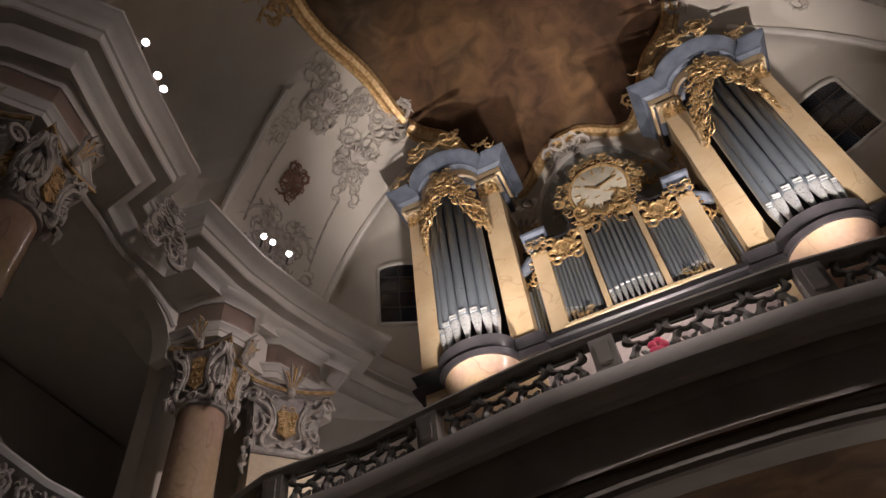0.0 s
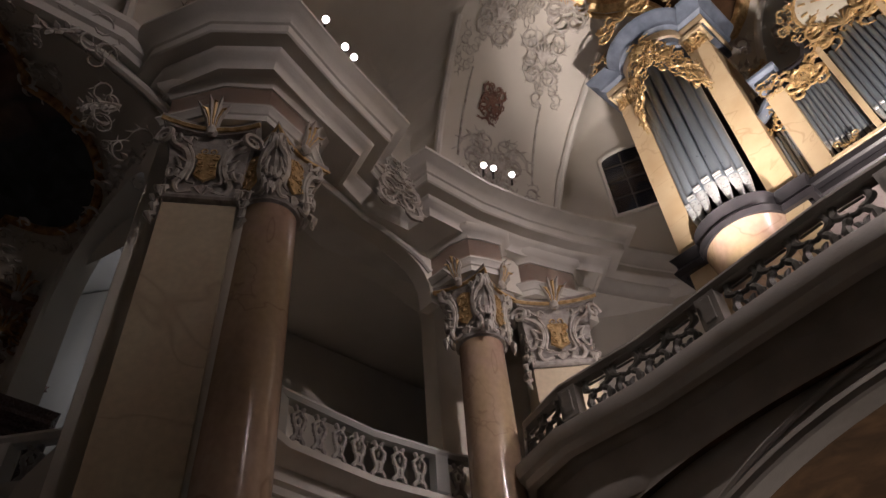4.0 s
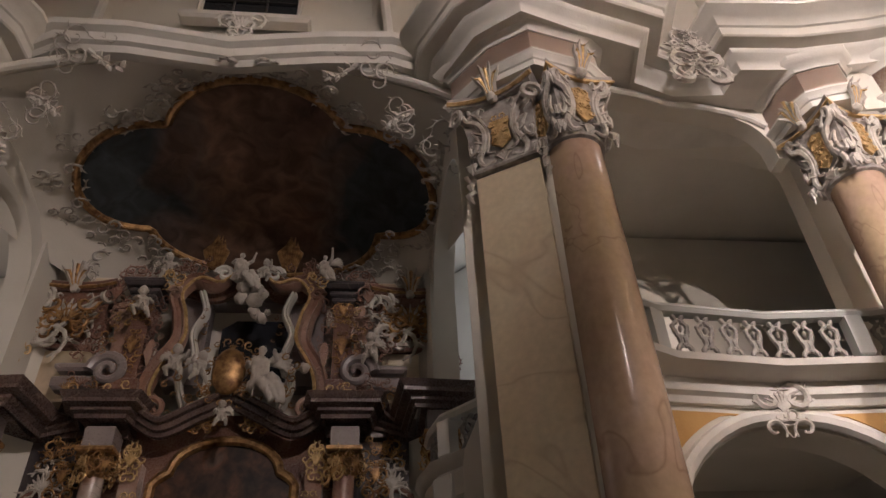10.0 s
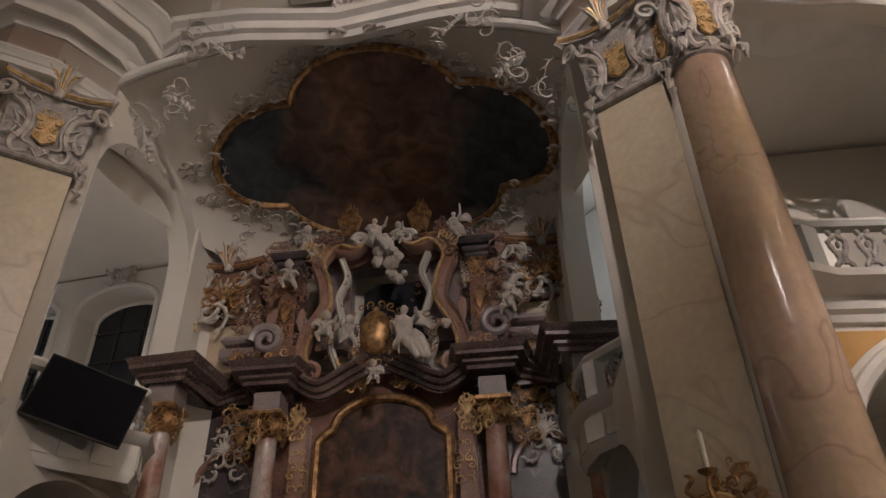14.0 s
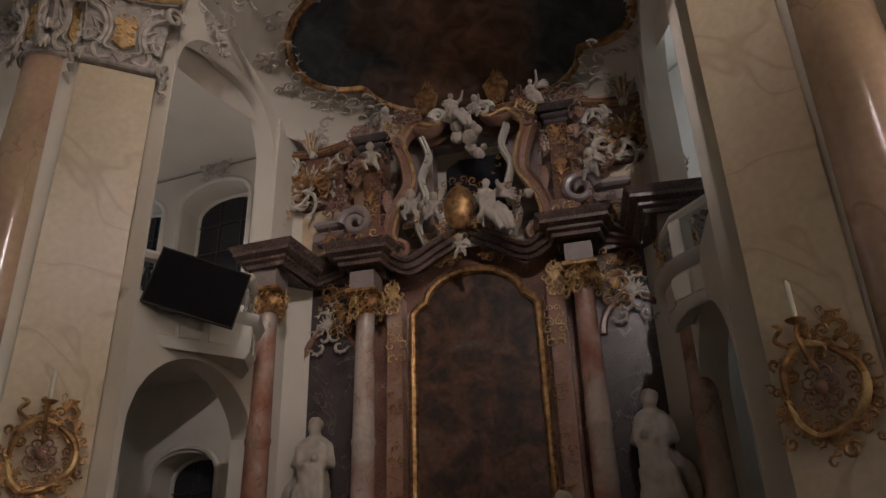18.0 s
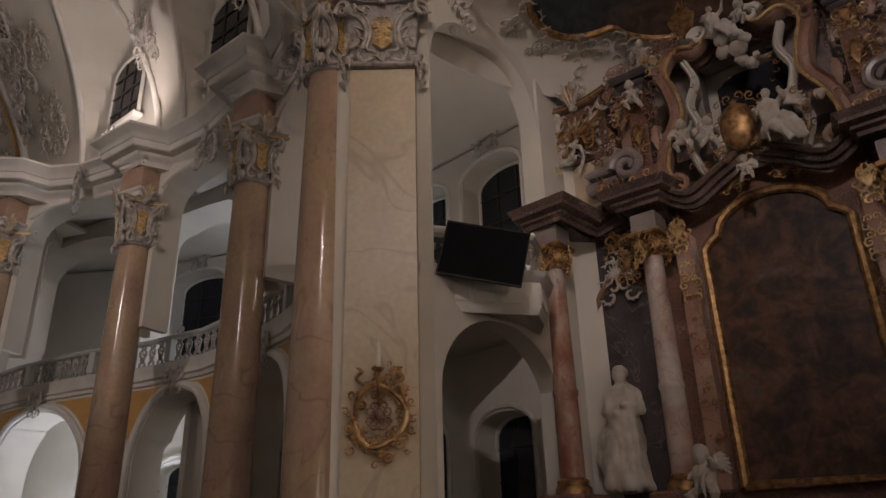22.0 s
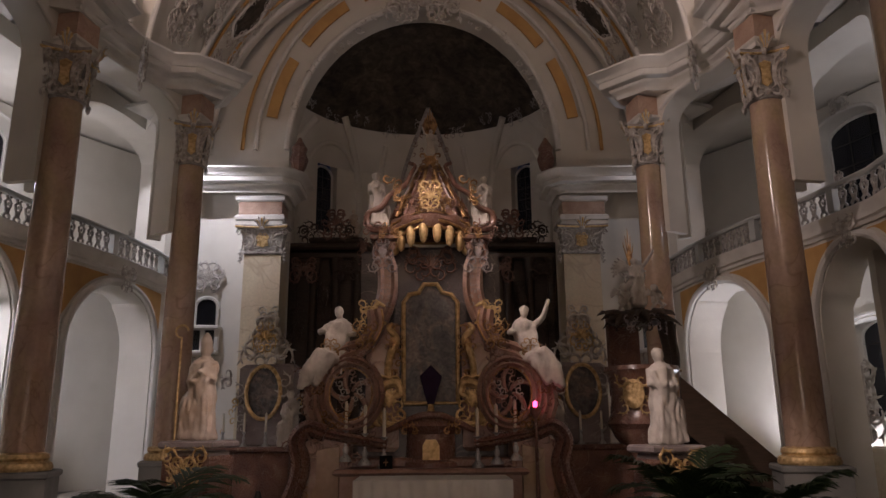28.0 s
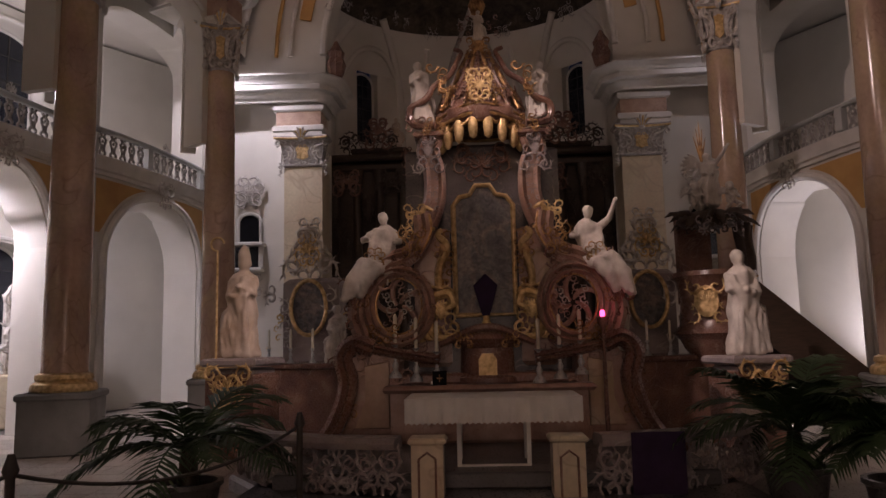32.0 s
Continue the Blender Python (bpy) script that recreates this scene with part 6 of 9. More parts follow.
    for i in range(13):
        u = (i - 6) / 6
        a = radians(270 + 70 * u)
        z = 12.02 - 1.15 * abs(u) ** 1.2
        m = Matrix.Translation((cx + 0.53 * math.cos(a), -0.16 + 0.36 * math.sin(a) - 0.03, z)) @ pose(0, 0, 0, 0, 0, 58 * u)
        g.add(*(lambda r: (r.v, r.f))(rocaille(0.36, 0.62, 31 + i + mirror_seed, 6, i % 3 == 0, True)), m)
    part("pipe_shade", g, GOLD, t, "gilded openwork pipe shade")


tower(-2.36, 0)
tower(2.44, 7)
# centre case
cc = part("centre_case", Geo().box((0.04, 0.55, 7.2), (3.2, 0.5, 2.0), bevel=0.02), GREYM, organ, "grey marbled lower case")
part("sill", Geo().box((0.04, 0.16, 8.2), (3.2, 0.42, 0.14), bevel=0.03).box((0.04, 0.2, 8.06), (3.1, 0.3, 0.14), bevel=0.03), CASEDARK, cc)
part("sill_band", Geo().box((0.04, 0.06, 8.31), (2.2, 0.2, 0.07), bevel=0.01), CASE, cc)
part("back_panel", Geo().box((0.04, 0.5, 9.4), (3.0, 0.06, 2.4)), CASEDARK, cc)
for s in (1, -1):
    x = 0.04 + s * 1.17
    part("case_pilaster", Geo().box((x, 0.1, 9.1), (0.26, 0.24, 1.7), bevel=0.012), CASE, cc, "yellow marbled pilaster")
    g = Geo().add(*(lambda r: (r.v, r.f))(rocaille(0.34, 0.3, 41, 3)), Matrix.Translation((x, -0.06, 9.98)))
    part("pilaster_capital", g, GOLD, cc, "gilded capital")
    part("pilaster_abacus", Geo().box((x, 0.1, 10.2), (0.32, 0.3, 0.22), bevel=0.02).box((x, 0.08, 10.36), (0.42, 0.38, 0.12), bevel=0.03), CASEBLUE, cc)
    part("finial", Geo().add(*(lambda r: (r.v, r.f))(rocaille(0.3, 0.22, 43, 3)), Matrix.Translation((x, 0.0, 10.52))), GOLD, cc, "gilded finial")
    part("divider", Geo().box((0.04 + s * 0.43, 0.04, 9.25), (0.08, 0.12, 1.85), bevel=0.02), CASE, cc)
    for i in range(5):
        pipe(0.04 + s * (1.33 + 0.055 * i), 0.22, 8.3, 0.2, 9.55 - 0.05 * i, 0.026, cc)
    part("pipe_shade", Geo().add(*(lambda r: (r.v, r.f))(rocaille(0.5, 0.6, 45, 7, False)), Matrix.Translation((0.04 + s * 1.46, 0.12, 9.6))), GOLD, cc, "gilded openwork pipe shade")
    top = bezier([(0.04 + s * 1.32, 0.12, 9.95), (0.04 + s * 1.5, 0.14, 9.85)], 4)
    for i in range(9):
        x = 0.04 + s * (0.5 + 0.065 * i)
        pipe(x, 0.16, 8.34 + 0.012 * i * (i > 3), 0.2 + 0.01 * i, 9.85 - 0.02 * i, 0.03, cc)
    part("pipe_shade", Geo().add(*(lambda r: (r.v, r.f))(rocaille(0.66, 0.56, 47, 8)), Matrix.Translation((0.04 + s * 0.76, 0.06, 9.86))), GOLD, cc, "gilded openwork pipe shade")
    part("foot_carving", Geo().add(*(lambda r: (r.v, r.f))(rocaille(0.5, 0.2, 49, 3)), Matrix.Translation((0.04 + s * 0.8, 0.02, 8.42))), GOLD, cc)
    crv = bezier([(0.04 + s * 1.02, 0.1, 10.2), (0.04 + s * 0.8, 0.1, 10.16), (0.04 + s * 0.6, 0.1, 10.2), (0.04 + s * 0.48, 0.06, 10.42), (0.04 + s * 0.5, 0.06, 10.62)], 5)
    part("scroll_cornice", Geo().tube(crv, [0.08] * (len(crv) - 4) + [0.1, 0.11, 0.1, 0.06], 8, flat=1.3), CASEDARK, cc, "dark marbled scroll")
    low = bezier([(0.04 + s * 1.3, 0.12, 9.95), (0.04 + s * 1.5, 0.1, 9.78), (0.04 + s * 1.62, 0.12, 9.9)], 5)
    part("side_cornice", Geo().tube(low, 0.07, 8, flat=1.4), CASEBLUE, cc)
for i in range(9):
    u = (i - 4) / 4
    pipe(0.04 + 0.085 * (i - 4), 0.05 - 0.06 * (1 - u * u), 8.36, 0.26, 10.12 - 0.16 * abs(u), 0.04, cc)
part("pipe_shade", Geo().add(*(lambda r: (r.v, r.f))(rocaille(0.9, 0.6, 51, 9)), Matrix.Translation((0.04, -0.08, 10.16))), GOLD, cc, "gilded openwork pipe shade")
part("centre_cornice", Geo().tube(bezier([(-0.46, 0.1, 10.42), (-0.2, 0.06, 10.32), (0.04, 0.04, 10.3), (0.28, 0.06, 10.32), (0.54, 0.1, 10.42)], 5), 0.07, 8), CASEDARK, cc)
clock = thing("organ_clock", "cream clock dial in a carved gilt frame on the organ", "clock", pose(OX + 0.1, OY - 0.1, 10.68, 12, 0, 0))
part("dial", Geo().lathe([(0.46, 0), (0.46, 0.05), (0.43, 0.07)], 32, pose(0, 0, 0, 90, 0, 0)), DIAL, clock)
g = Geo()
for i in range(16):
    a = 22.5 * i
    g.add(*(lambda r: (r.v, r.f))(rocaille(0.28, 0.24, 61 + i, 3, i % 4 == 0, True, 0.8)), pose(0, -0.04, 0, 0, a, 0) @ Matrix.Translation((0, 0, 0.54 + 0.05 * math.cos(radians(4 * a)))))
g.tube([(0.47 * math.cos(t), -0.05, 0.47 * math.sin(t)) for t in np.linspace(0, 2 * math.pi, 33)], 0.03, 6)
part("gilt_frame", g, GOLD, clock, "carved gilt frame")
for i in range(12):
    part("hour_mark", Geo().box((0, -0.075, 0.35), (0.03, 0.012, 0.1), pose(0, 0, 0, 0, 30 * i, 0)), GOLD, clock)
part("hour_hand", Geo().plate([(-0.02, -0.03), (0.02, -0.03), (0.014, 0.22), (-0.014, 0.22)], 0.012, Matrix.Translation((0, -0.08, 0)) @ pose(0, 0, 0, 0, -62, 0)), GOLD, clock)
part("minute_hand", Geo().plate([(-0.015, -0.05), (0.015, -0.05), (0.009, 0.34), (-0.009, 0.34)], 0.012, Matrix.Translation((0, -0.095, 0)) @ pose(0, 0, 0, 0, 76, 0)), GOLD, clock)
# red flower on the balustrade
fl = thing("red_flower", "pink-red flower ornament fixed to the gallery balustrade", "flower", pose(-0.1, 5.1, 5.5))
for i in range(5):
    part("petal", Geo().ball((0.05 * math.cos(1.257 * i), -0.02, 0.05 * math.sin(1.257 * i)), (0.045, 0.02, 0.045), None, 8, 5), glow("petal_red", (0.95, 0.10, 0.20), 0.0) if i == 0 else bpy.data.materials["petal_red"], fl)

# ---- side altars in the conches ----
def merge(g, src, m):
    return g.add(src.v, src.f, m)


def altar_column(parent, x, y, z0, z1, r):
    c = part("column", Geo().lathe([(r * 1.02, z0 + 0.2), (r, z0 + 0.9), (r * 0.98, z0 + 1.2), (r * 1.06, z0 + 1.22), (r * 1.06, z0 + 1.28), (r * 0.98, z0 + 1.3), (r * 0.84, z1 - 0.34)], 24, Matrix.Translation((x, y, 0))), ALTARRED, parent, "red and white mottled marble column")
    part("base", Geo().lathe([(r * 1.45, z0), (r * 1.45, z0 + 0.08), (r * 1.25, z0 + 0.12), (r * 1.3, z0 + 0.17), (r * 1.05, z0 + 0.2)], 24, Matrix.Translation((x, y, 0))), AGEDGOLD, c)
    g = Geo()
    for k, (hh, off) in enumerate(((0.2, 0), (0.3, 30))):
        for i in range(6):
            leaf(g, pose(x, y, z1 - 0.34, 0, 0, off + 60 * i) @ Matrix.Translation((0, -r * 0.86, 0)), r * 0.8, hh, 0.09)
    g.lathe([(r * 0.85, z1 - 0.34), (r * 0.85, z1 - 0.1), (r * 1.2, z1 - 0.04)], 16, Matrix.Translation((x, y, 0)))
    g.box((x, y, z1 - 0.02), (r * 2.9, r * 2.9, 0.07), bevel=0.015)
    part("capital", g, AGEDGOLD, c, "gilded capital")
    for i in range(4):
        part("capital_scroll", rocaille(r * 2.1, 0.4, 410 + i, 5, i % 2 == 0), GOLD if i % 2 else AGEDGOLD, c, "gilded scrollwork", pose(x, y, z1 - 0.2, 0, 0, 45 + 90 * i) @ Matrix.Translation((0, -r * 1.1, 0)))


ENTAB = [(0, 0), (0.03, 0), (0.04, 0.05), (0.09, 0.08), (0.09, 0.12), (0.19, 0.15), (0.19, 0.2), (0.22, 0.23), (0.25, 0.28), (0, 0.29)]
BOLD = [(-0.1, 0), (-0.1, 0.08), (-0.05, 0.1), (-0.04, 0.16), (0.02, 0.19), (0.03, 0.25), (0.07, 0.28), (0.1, 0.26), (0.1, 0)]
SLIM = [(-0.07, 0), (-0.07, 0.1), (-0.03, 0.14), (0.0, 0.1), (0.03, 0.14), (0.07, 0.1), (0.07, 0)]


def side_altar(m):
    """Local: x across, front -y, back wall at y = 0.6."""
    al = thing("side_altar", "dark marble side altar with red columns, painting and gilded carving", "altar", m)
    # substructure
    part("mensa", Geo().box((0, -1.2, 0.55), (2.6, 0.9, 1.1), bevel=0.03).box((0, -1.2, 1.13), (2.8, 1.0, 0.1), bevel=0.03), BROWNM, al)
    part("predella", Geo().box((0, -0.35, 0.95), (6.2, 0.9, 1.9), bevel=0.03), DARKM, al)
    for s in (1, -1):
        for x, y in ((1.5, -0.45), (2.68, -1.05)):
            ped = part("pedestal", Geo().box((s * x, y, 1.05), (0.56, 0.6, 2.1), bevel=0.03).box((s * x, y, 2.12), (0.66, 0.68, 0.12), bevel=0.03), BROWNM, al)
            part("pedestal_panel", Geo().box((s * x, y - 0.31, 1.2), (0.36, 0.03, 1.0), bevel=0.01), GREYM, ped)
            zt = 5.49 if x < 2 else 5.44
            altar_column(al, s * x, y, 2.18, zt, 0.155)
            part("impost_block", Geo().box((s * x, y, zt + 0.14), (0.36, 0.36, 0.28), bevel=0.015), GREYM, al, "pale marble impost")
        # wall panel and niche between the columns
        part("niche_panel", Geo().box((s * 2.1, -0.05, 3.9), (1.1, 0.3, 3.7), bevel=0.02), DARKM, al)
        part("niche_arch", Geo().tube([(s * 2.1 + 0.42 * math.cos(t), -0.22, 4.6 + 0.5 * math.sin(t)) for t in np.linspace(0, math.pi, 15)], 0.05, 6), BROWNM, al)
        merge_g = Geo()
        merge(merge_g, rocaille(0.55, 0.7, 71, 5), Matrix.Translation((s * 2.1, -0.25, 5.1)))
        part("console_carving", merge_g, ROCAILLE, al, "pale carved console")
        part("gilt_console", merge(Geo(), rocaille(0.5, 0.3, 73, 3), Matrix.Translation((s * 2.1, -0.3, 5.5))), AGEDGOLD, al)
        # entablature, breaking forward over the outer columns and sweeping up to the middle
        path = [(s * 3.15, 0.3), (s * 2.9, -1.26), (s * 2.38, -1.3), (s * 2.3, -0.4), (s * 1.85, -0.35), (s * 1.78, -0.72), (s * 1.22, -0.72), (s * 1.15, -0.3)]
        part("entablature", Geo().sweep([(x, y, 5.7 if abs(x) > 2.2 else 5.82) for x, y in path], ENTAB, side=s), ENTABM, al, "dark grey marble entablature")
        part("entablature_core", Geo().box((s * 2.2, 0.05, 5.86), (1.9, 0.8, 0.26)).box((s * 2.68, -0.75, 5.85), (0.5, 1.0, 0.24)).box((s * 1.5, -0.35, 5.96), (0.54, 0.7, 0.26)), ENTABM, al)
        sw = bezier([(s * 1.85, -0.4, 5.95), (s * 1.5, -0.4, 6.12), (s * 1.12, -0.4, 5.92), (s * 0.82, -0.4, 5.78), (s * 0.42, -0.4, 5.98), (0, -0.4, 6.2)], 7)
        part("swept_cornice", Geo().mould(sw, [(a * (-s), b) for a, b in BOLD]), ENTABM, al, "dark marble cornice swept over the painting")
        # upper storey: broad volutes, pilasters, scroll consoles, trophy capitals
        sc = bezier([(s * 0.98, -0.35, 5.95), (s * 1.16, -0.35, 6.3), (s * 1.06, -0.35, 6.72), (s * 0.86, -0.35, 7.1), (s * 0.9, -0.35, 7.5), (s * 1.0, -0.35, 7.85), (s * 0.8, -0.35, 8.12), (s * 0.5, -0.35, 8.05), (s * 0.34, -0.35, 8.2)], 6)
        part("volute", Geo().mould(sc, [(-0.1, 0), (-0.1, 0.14), (-0.06, 0.2), (-0.03, 0.14), (0.03, 0.14), (0.06, 0.2), (0.1, 0.14), (0.1, 0)]), ALTARPINK, al, "pink marbled volute")
        inner = bezier([(s * 0.62, -0.3, 6.1), (s * 0.74, -0.32, 6.5), (s * 0.6, -0.32, 6.85), (s * 0.68, -0.32, 7.25), (s * 0.56, -0.32, 7.6), (s * 0.66, -0.32, 7.95)], 6)
        part("inner_volute", Geo().mould(inner, [(a * 0.7, b) for a, b in SLIM]), TRIM, al, "pale stucco scroll beside the window")
        part("gilt_edge", Geo().tube([Vector((p[0] - s * 0.1, p[1] - 0.18, p[2])) for p in sc[3:]], 0.026, 6), GOLD, al)
        for q, (x, z, r) in enumerate(((0.98, 6.05, 0.17), (0.36, 8.2, 0.13), (1.0, 7.86, 0.1))):
            part("volute_eye", Geo().tube([(s * (x + p[0] * r), -0.52, z + p[2] * r) for p in spiral(1.4, 1.0, 16)], [0.05 * (1 - 0.5 * i / 16) for i in range(17)], 6), ALTARPINK if q != 1 else TRIM, al)
        for q, (x, z, w, hh) in enumerate(((1.16, 6.75, 0.2, 0.9), (1.6, 6.35, 0.3, 0.5), (1.66, 7.5, 0.3, 0.6), (1.2, 7.5, 0.24, 0.6), (1.62, 8.1, 0.4, 0.3), (0.9, 8.3, 0.4, 0.24))):
            part("carved_cluster", rocaille(w, hh, 660 + q, 7, q % 2 == 0, True), BROWNM if q % 2 else ALTARPINK, al, "carved marble cluster", Matrix.Translation((s * x, -0.5, z)))
        part("pilaster_shaft", Geo().box((s * 1.66, -0.2, 7.0), (0.2, 0.3, 1.5), bevel=0.03), ALTARPINK, al)
        part("panel_moulding", Geo().tube([(s * x, -0.05, z) for x, z in ((1.98, 8.05), (2.9, 8.05), (2.9, 8.45), (1.98, 8.45), (1.98, 8.05))], 0.03, 6), TRIM, al, "white stucco panel line")
        part("upper_pilaster", Geo().box((s * 1.4, -0.35, 6.98), (0.26, 0.36, 1.5), bevel=0.02).box((s * 1.4, -0.38, 6.36), (0.4, 0.46, 0.2), bevel=0.03), BROWNM, al)
        part("upper_capital", Geo().box((s * 1.4, -0.4, 7.82), (0.42, 0.46, 0.1), bevel=0.03).box((s * 1.4, -0.42, 7.95), (0.58, 0.58, 0.14), bevel=0.05).box((s * 1.4, -0.4, 7.72), (0.34, 0.42, 0.1), bevel=0.03), DARKM, al)
        part("pilaster_carving", merge(merge(Geo(), rocaille(0.3, 0.5, 76, 5), Matrix.Translation((s * 1.4, -0.56, 7.5))), rocaille(0.26, 0.7, 77, 6), Matrix.Translation((s * 1.4, -0.55, 6.9))), AGEDGOLD, al, "gilded carving on the pilaster")
        sp = [(s * 1.62 + p[0] * s, -0.6, 6.56 + p[2]) for p in spiral(1.6, 0.24, 24)]
        part("scroll_console", Geo().tube(sp, [0.075 * (1 - 0.5 * q / 24) for q in range(25)], 8).box((s * 2.0, -0.5, 6.62), (0.6, 0.2, 0.12), bevel=0.04).box((s * 2.05, -0.48, 6.4), (0.5, 0.2, 0.2), bevel=0.04), GREYM, al, "grey marble scroll console")
        tx = s * 2.36
        part("trophy_pilaster", Geo().box((tx, -0.22, 6.6), (0.8, 0.3, 0.75), bevel=0.02), CREAM, al, "cream pilaster beside the altar")
        part("trophy_cornice", Geo().box((tx, -0.2, 8.1), (1.1, 0.3, 0.24), bevel=0.03), CREAM, al)
        bell, orn, gil = flat_capital_meshes(0.82, 0.98)
        up = Matrix.Translation((tx, -0.36, 6.98))
        part("trophy_capital", merge(Geo(), bell, up), BROWNM, al)
        part("trophy_scrollwork", merge(merge(merge(Geo(), orn, up), rocaille(1.1, 0.9, 78, 7, True, False), Matrix.Translation((tx, -0.5, 7.4))), rocaille(0.5, 0.6, 86, 4), Matrix.Translation((tx, -0.5, 8.2))), ROCAILLE, al, "silvered scrollwork")
        part("trophy_gilding", merge(merge(Geo(), gil, up), rocaille(0.9, 0.6, 79, 7), Matrix.Translation((tx, -0.56, 7.35))), AGEDGOLD, al, "gilded trophy")
        g = Geo()
        for q in range(9):
            u = (q - 4) / 4
            g.tube([(s * 0.55 + 0.06 * u, -0.45, 8.35), (s * 0.55 + 0.16 * u, -0.5, 8.62), (s * 0.55 + (0.06 * u + 0.05 * math.sin(3 * q)), -0.46, 9.0 - 0.16 * abs(u))], [0.05, 0.045, 0.006], 6)
        merge(g, rocaille(0.28, 0.24, 83, 3), Matrix.Translation((s * 0.55, -0.46, 8.32)))
        part("flame", g, AGEDGOLD, al, "gilded flame ornament")
        for q, (x, z, w, hh) in enumerate(((1.9, 6.35, 0.5, 0.3), (1.72, 7.05, 0.4, 0.5), (1.15, 8.1, 0.5, 0.3), (0.75, 8.25, 0.4, 0.3), (1.75, 7.7, 0.4, 0.6), (2.9, 6.5, 0.3, 0.5), (2.0, 6.85, 0.35, 0.3))):
            part("upper_carving", rocaille(w, hh, 600 + q, 5, q % 2 == 0, False), BROWNM, al, "brown marble carving", Matrix.Translation((s * x, -0.62, z)))
        for q, (x, z, w, hh) in enumerate(((1.65, 6.95, 0.25, 0.4), (1.0, 7.95, 0.3, 0.3), (0.72, 6.5, 0.25, 0.5), (1.55, 7.35, 0.2, 0.4), (0.5, 6.2, 0.5, 0.2), (2.7, 6.75, 0.2, 0.3), (0.5, 7.2, 0.14, 0.6), (1.4, 6.2, 0.4, 0.24))):
            part("upper_gilding", rocaille(w, hh, 620 + q, 5, False, False), GOLD if q % 2 else AGEDGOLD, al, "gilded rocaille", Matrix.Translation((s * x, -0.7, z)))
        part("wall_stucco", rocaille(0.9, 0.6, 640, 8, True, True, 0.8), ROCAILLE, al, "grey stucco scrolls", Matrix.Translation((s * 1.95, -0.1, 8.72)))
        part("wall_stucco", rocaille(0.5, 0.5, 641, 5, False, False), ROCAILLE, al, "grey stucco scrolls", Matrix.Translation((s * 2.75, -0.1, 8.62)))
    for k in range(14):
        x = -2.9 + 5.8 * k / 13
        part("gilt_cresting", rocaille(0.36, 0.26, 500 + k, 3, k % 2 == 0, False), AGEDGOLD, al, "gilded cresting on the cornice", Matrix.Translation((x, -0.75 if abs(x) > 1.2 else -0.5, 6.16 + 0.06 * math.sin(k))))
    for s in (1, -1):
        for k, (x, z, w, hh) in enumerate(((1.06, 2.6, 0.18, 0.5), (1.08, 3.3, 0.18, 0.5), (1.06, 4.0, 0.22, 0.6), (1.08, 4.75, 0.24, 0.6), (1.14, 5.4, 0.34, 0.5), (1.95, 5.6, 0.5, 0.25), (0.35, 5.92, 0.4, 0.26), (1.9, 5.2, 0.3, 0.5))):
            part("gilt_border", rocaille(w, hh, 520 + k, 6, k > 3), GOLD if k in (3, 4) else AGEDGOLD, al, "gilded carving beside the painting", Matrix.Translation((s * x, -0.34, z)))
        part("frame_pilaster", Geo().box((s * 1.12, -0.2, 3.8), (0.22, 0.24, 3.3), bevel=0.03), ALTARPINK, al, "pink marble strip beside the frame")
    # painting
    out = [(-0.88, 0.0), (0.88, 0.0), (0.88, 2.95), (0.8, 3.05)] + [(0.68 * math.cos(t), 3.12 + 0.42 * math.sin(t)) for t in np.linspace(0.0, math.pi, 15)] + [(-0.8, 3.05), (-0.88, 2.95)]
    p = part("painting", Geo().plate(out, 0.06, Matrix.Translation((0, -0.14, 2.2))), CANVAS, al, "dark altar painting")
    fl = [Vector((x, -0.22, 2.2 + z)) for x, z in out]
    part("gilt_frame", Geo().tube(fl + [fl[0]], 0.065, 8).tube([v + Vector((0, -0.03, 0)) for v in fl + [fl[0]]], 0.035, 6), AGEDGOLD, p, "gilded frame")
    part("back_wall", Geo().box((0, 0.1, 4.0), (3.2, 0.4, 4.3)), BROWNM, al)
    # upper storey with window opening
    part("upper_back", Geo().box((-0.85, 0.15, 7.4), (0.5, 0.3, 1.5)).box((0.85, 0.15, 7.4), (0.5, 0.3, 1.5)).box((0, 0.15, 8.12), (1.3, 0.3, 0.16)), GREYM, al)
    part("window_pane", Geo().plate([(-0.4, 0), (0.8, 0), (0.8, 0.85), (0.6, 1.0), (-0.2, 1.0), (-0.4, 0.85)], 0.03, Matrix.Translation((0, 0.1, 6.75))), NIGHT, al)
    part("top_arch", Geo().mould(bezier([(-0.95, -0.1, 8.15), (-0.5, -0.12, 8.02), (0, -0.12, 8.3), (0.5, -0.12, 8.02), (0.95, -0.1, 8.15)], 6), BOLD), BROWNM, al)
    part("oval_cartouche", Geo().ball((-0.05, -0.7, 6.5), (0.22, 0.12, 0.34), None, 16, 10), AGEDGOLD, al, "gilded oval cartouche")
    g = Geo()
    for i in range(10):
        a = 36 * i
        merge(g, rocaille(0.22, 0.22, 91 + i, 2, i % 2 == 0), pose(-0.05, -0.66, 6.5, 0, a, 0) @ Matrix.Translation((0, 0, 0.36)))
    part("cartouche_frame", g, AGEDGOLD, al)
    return al


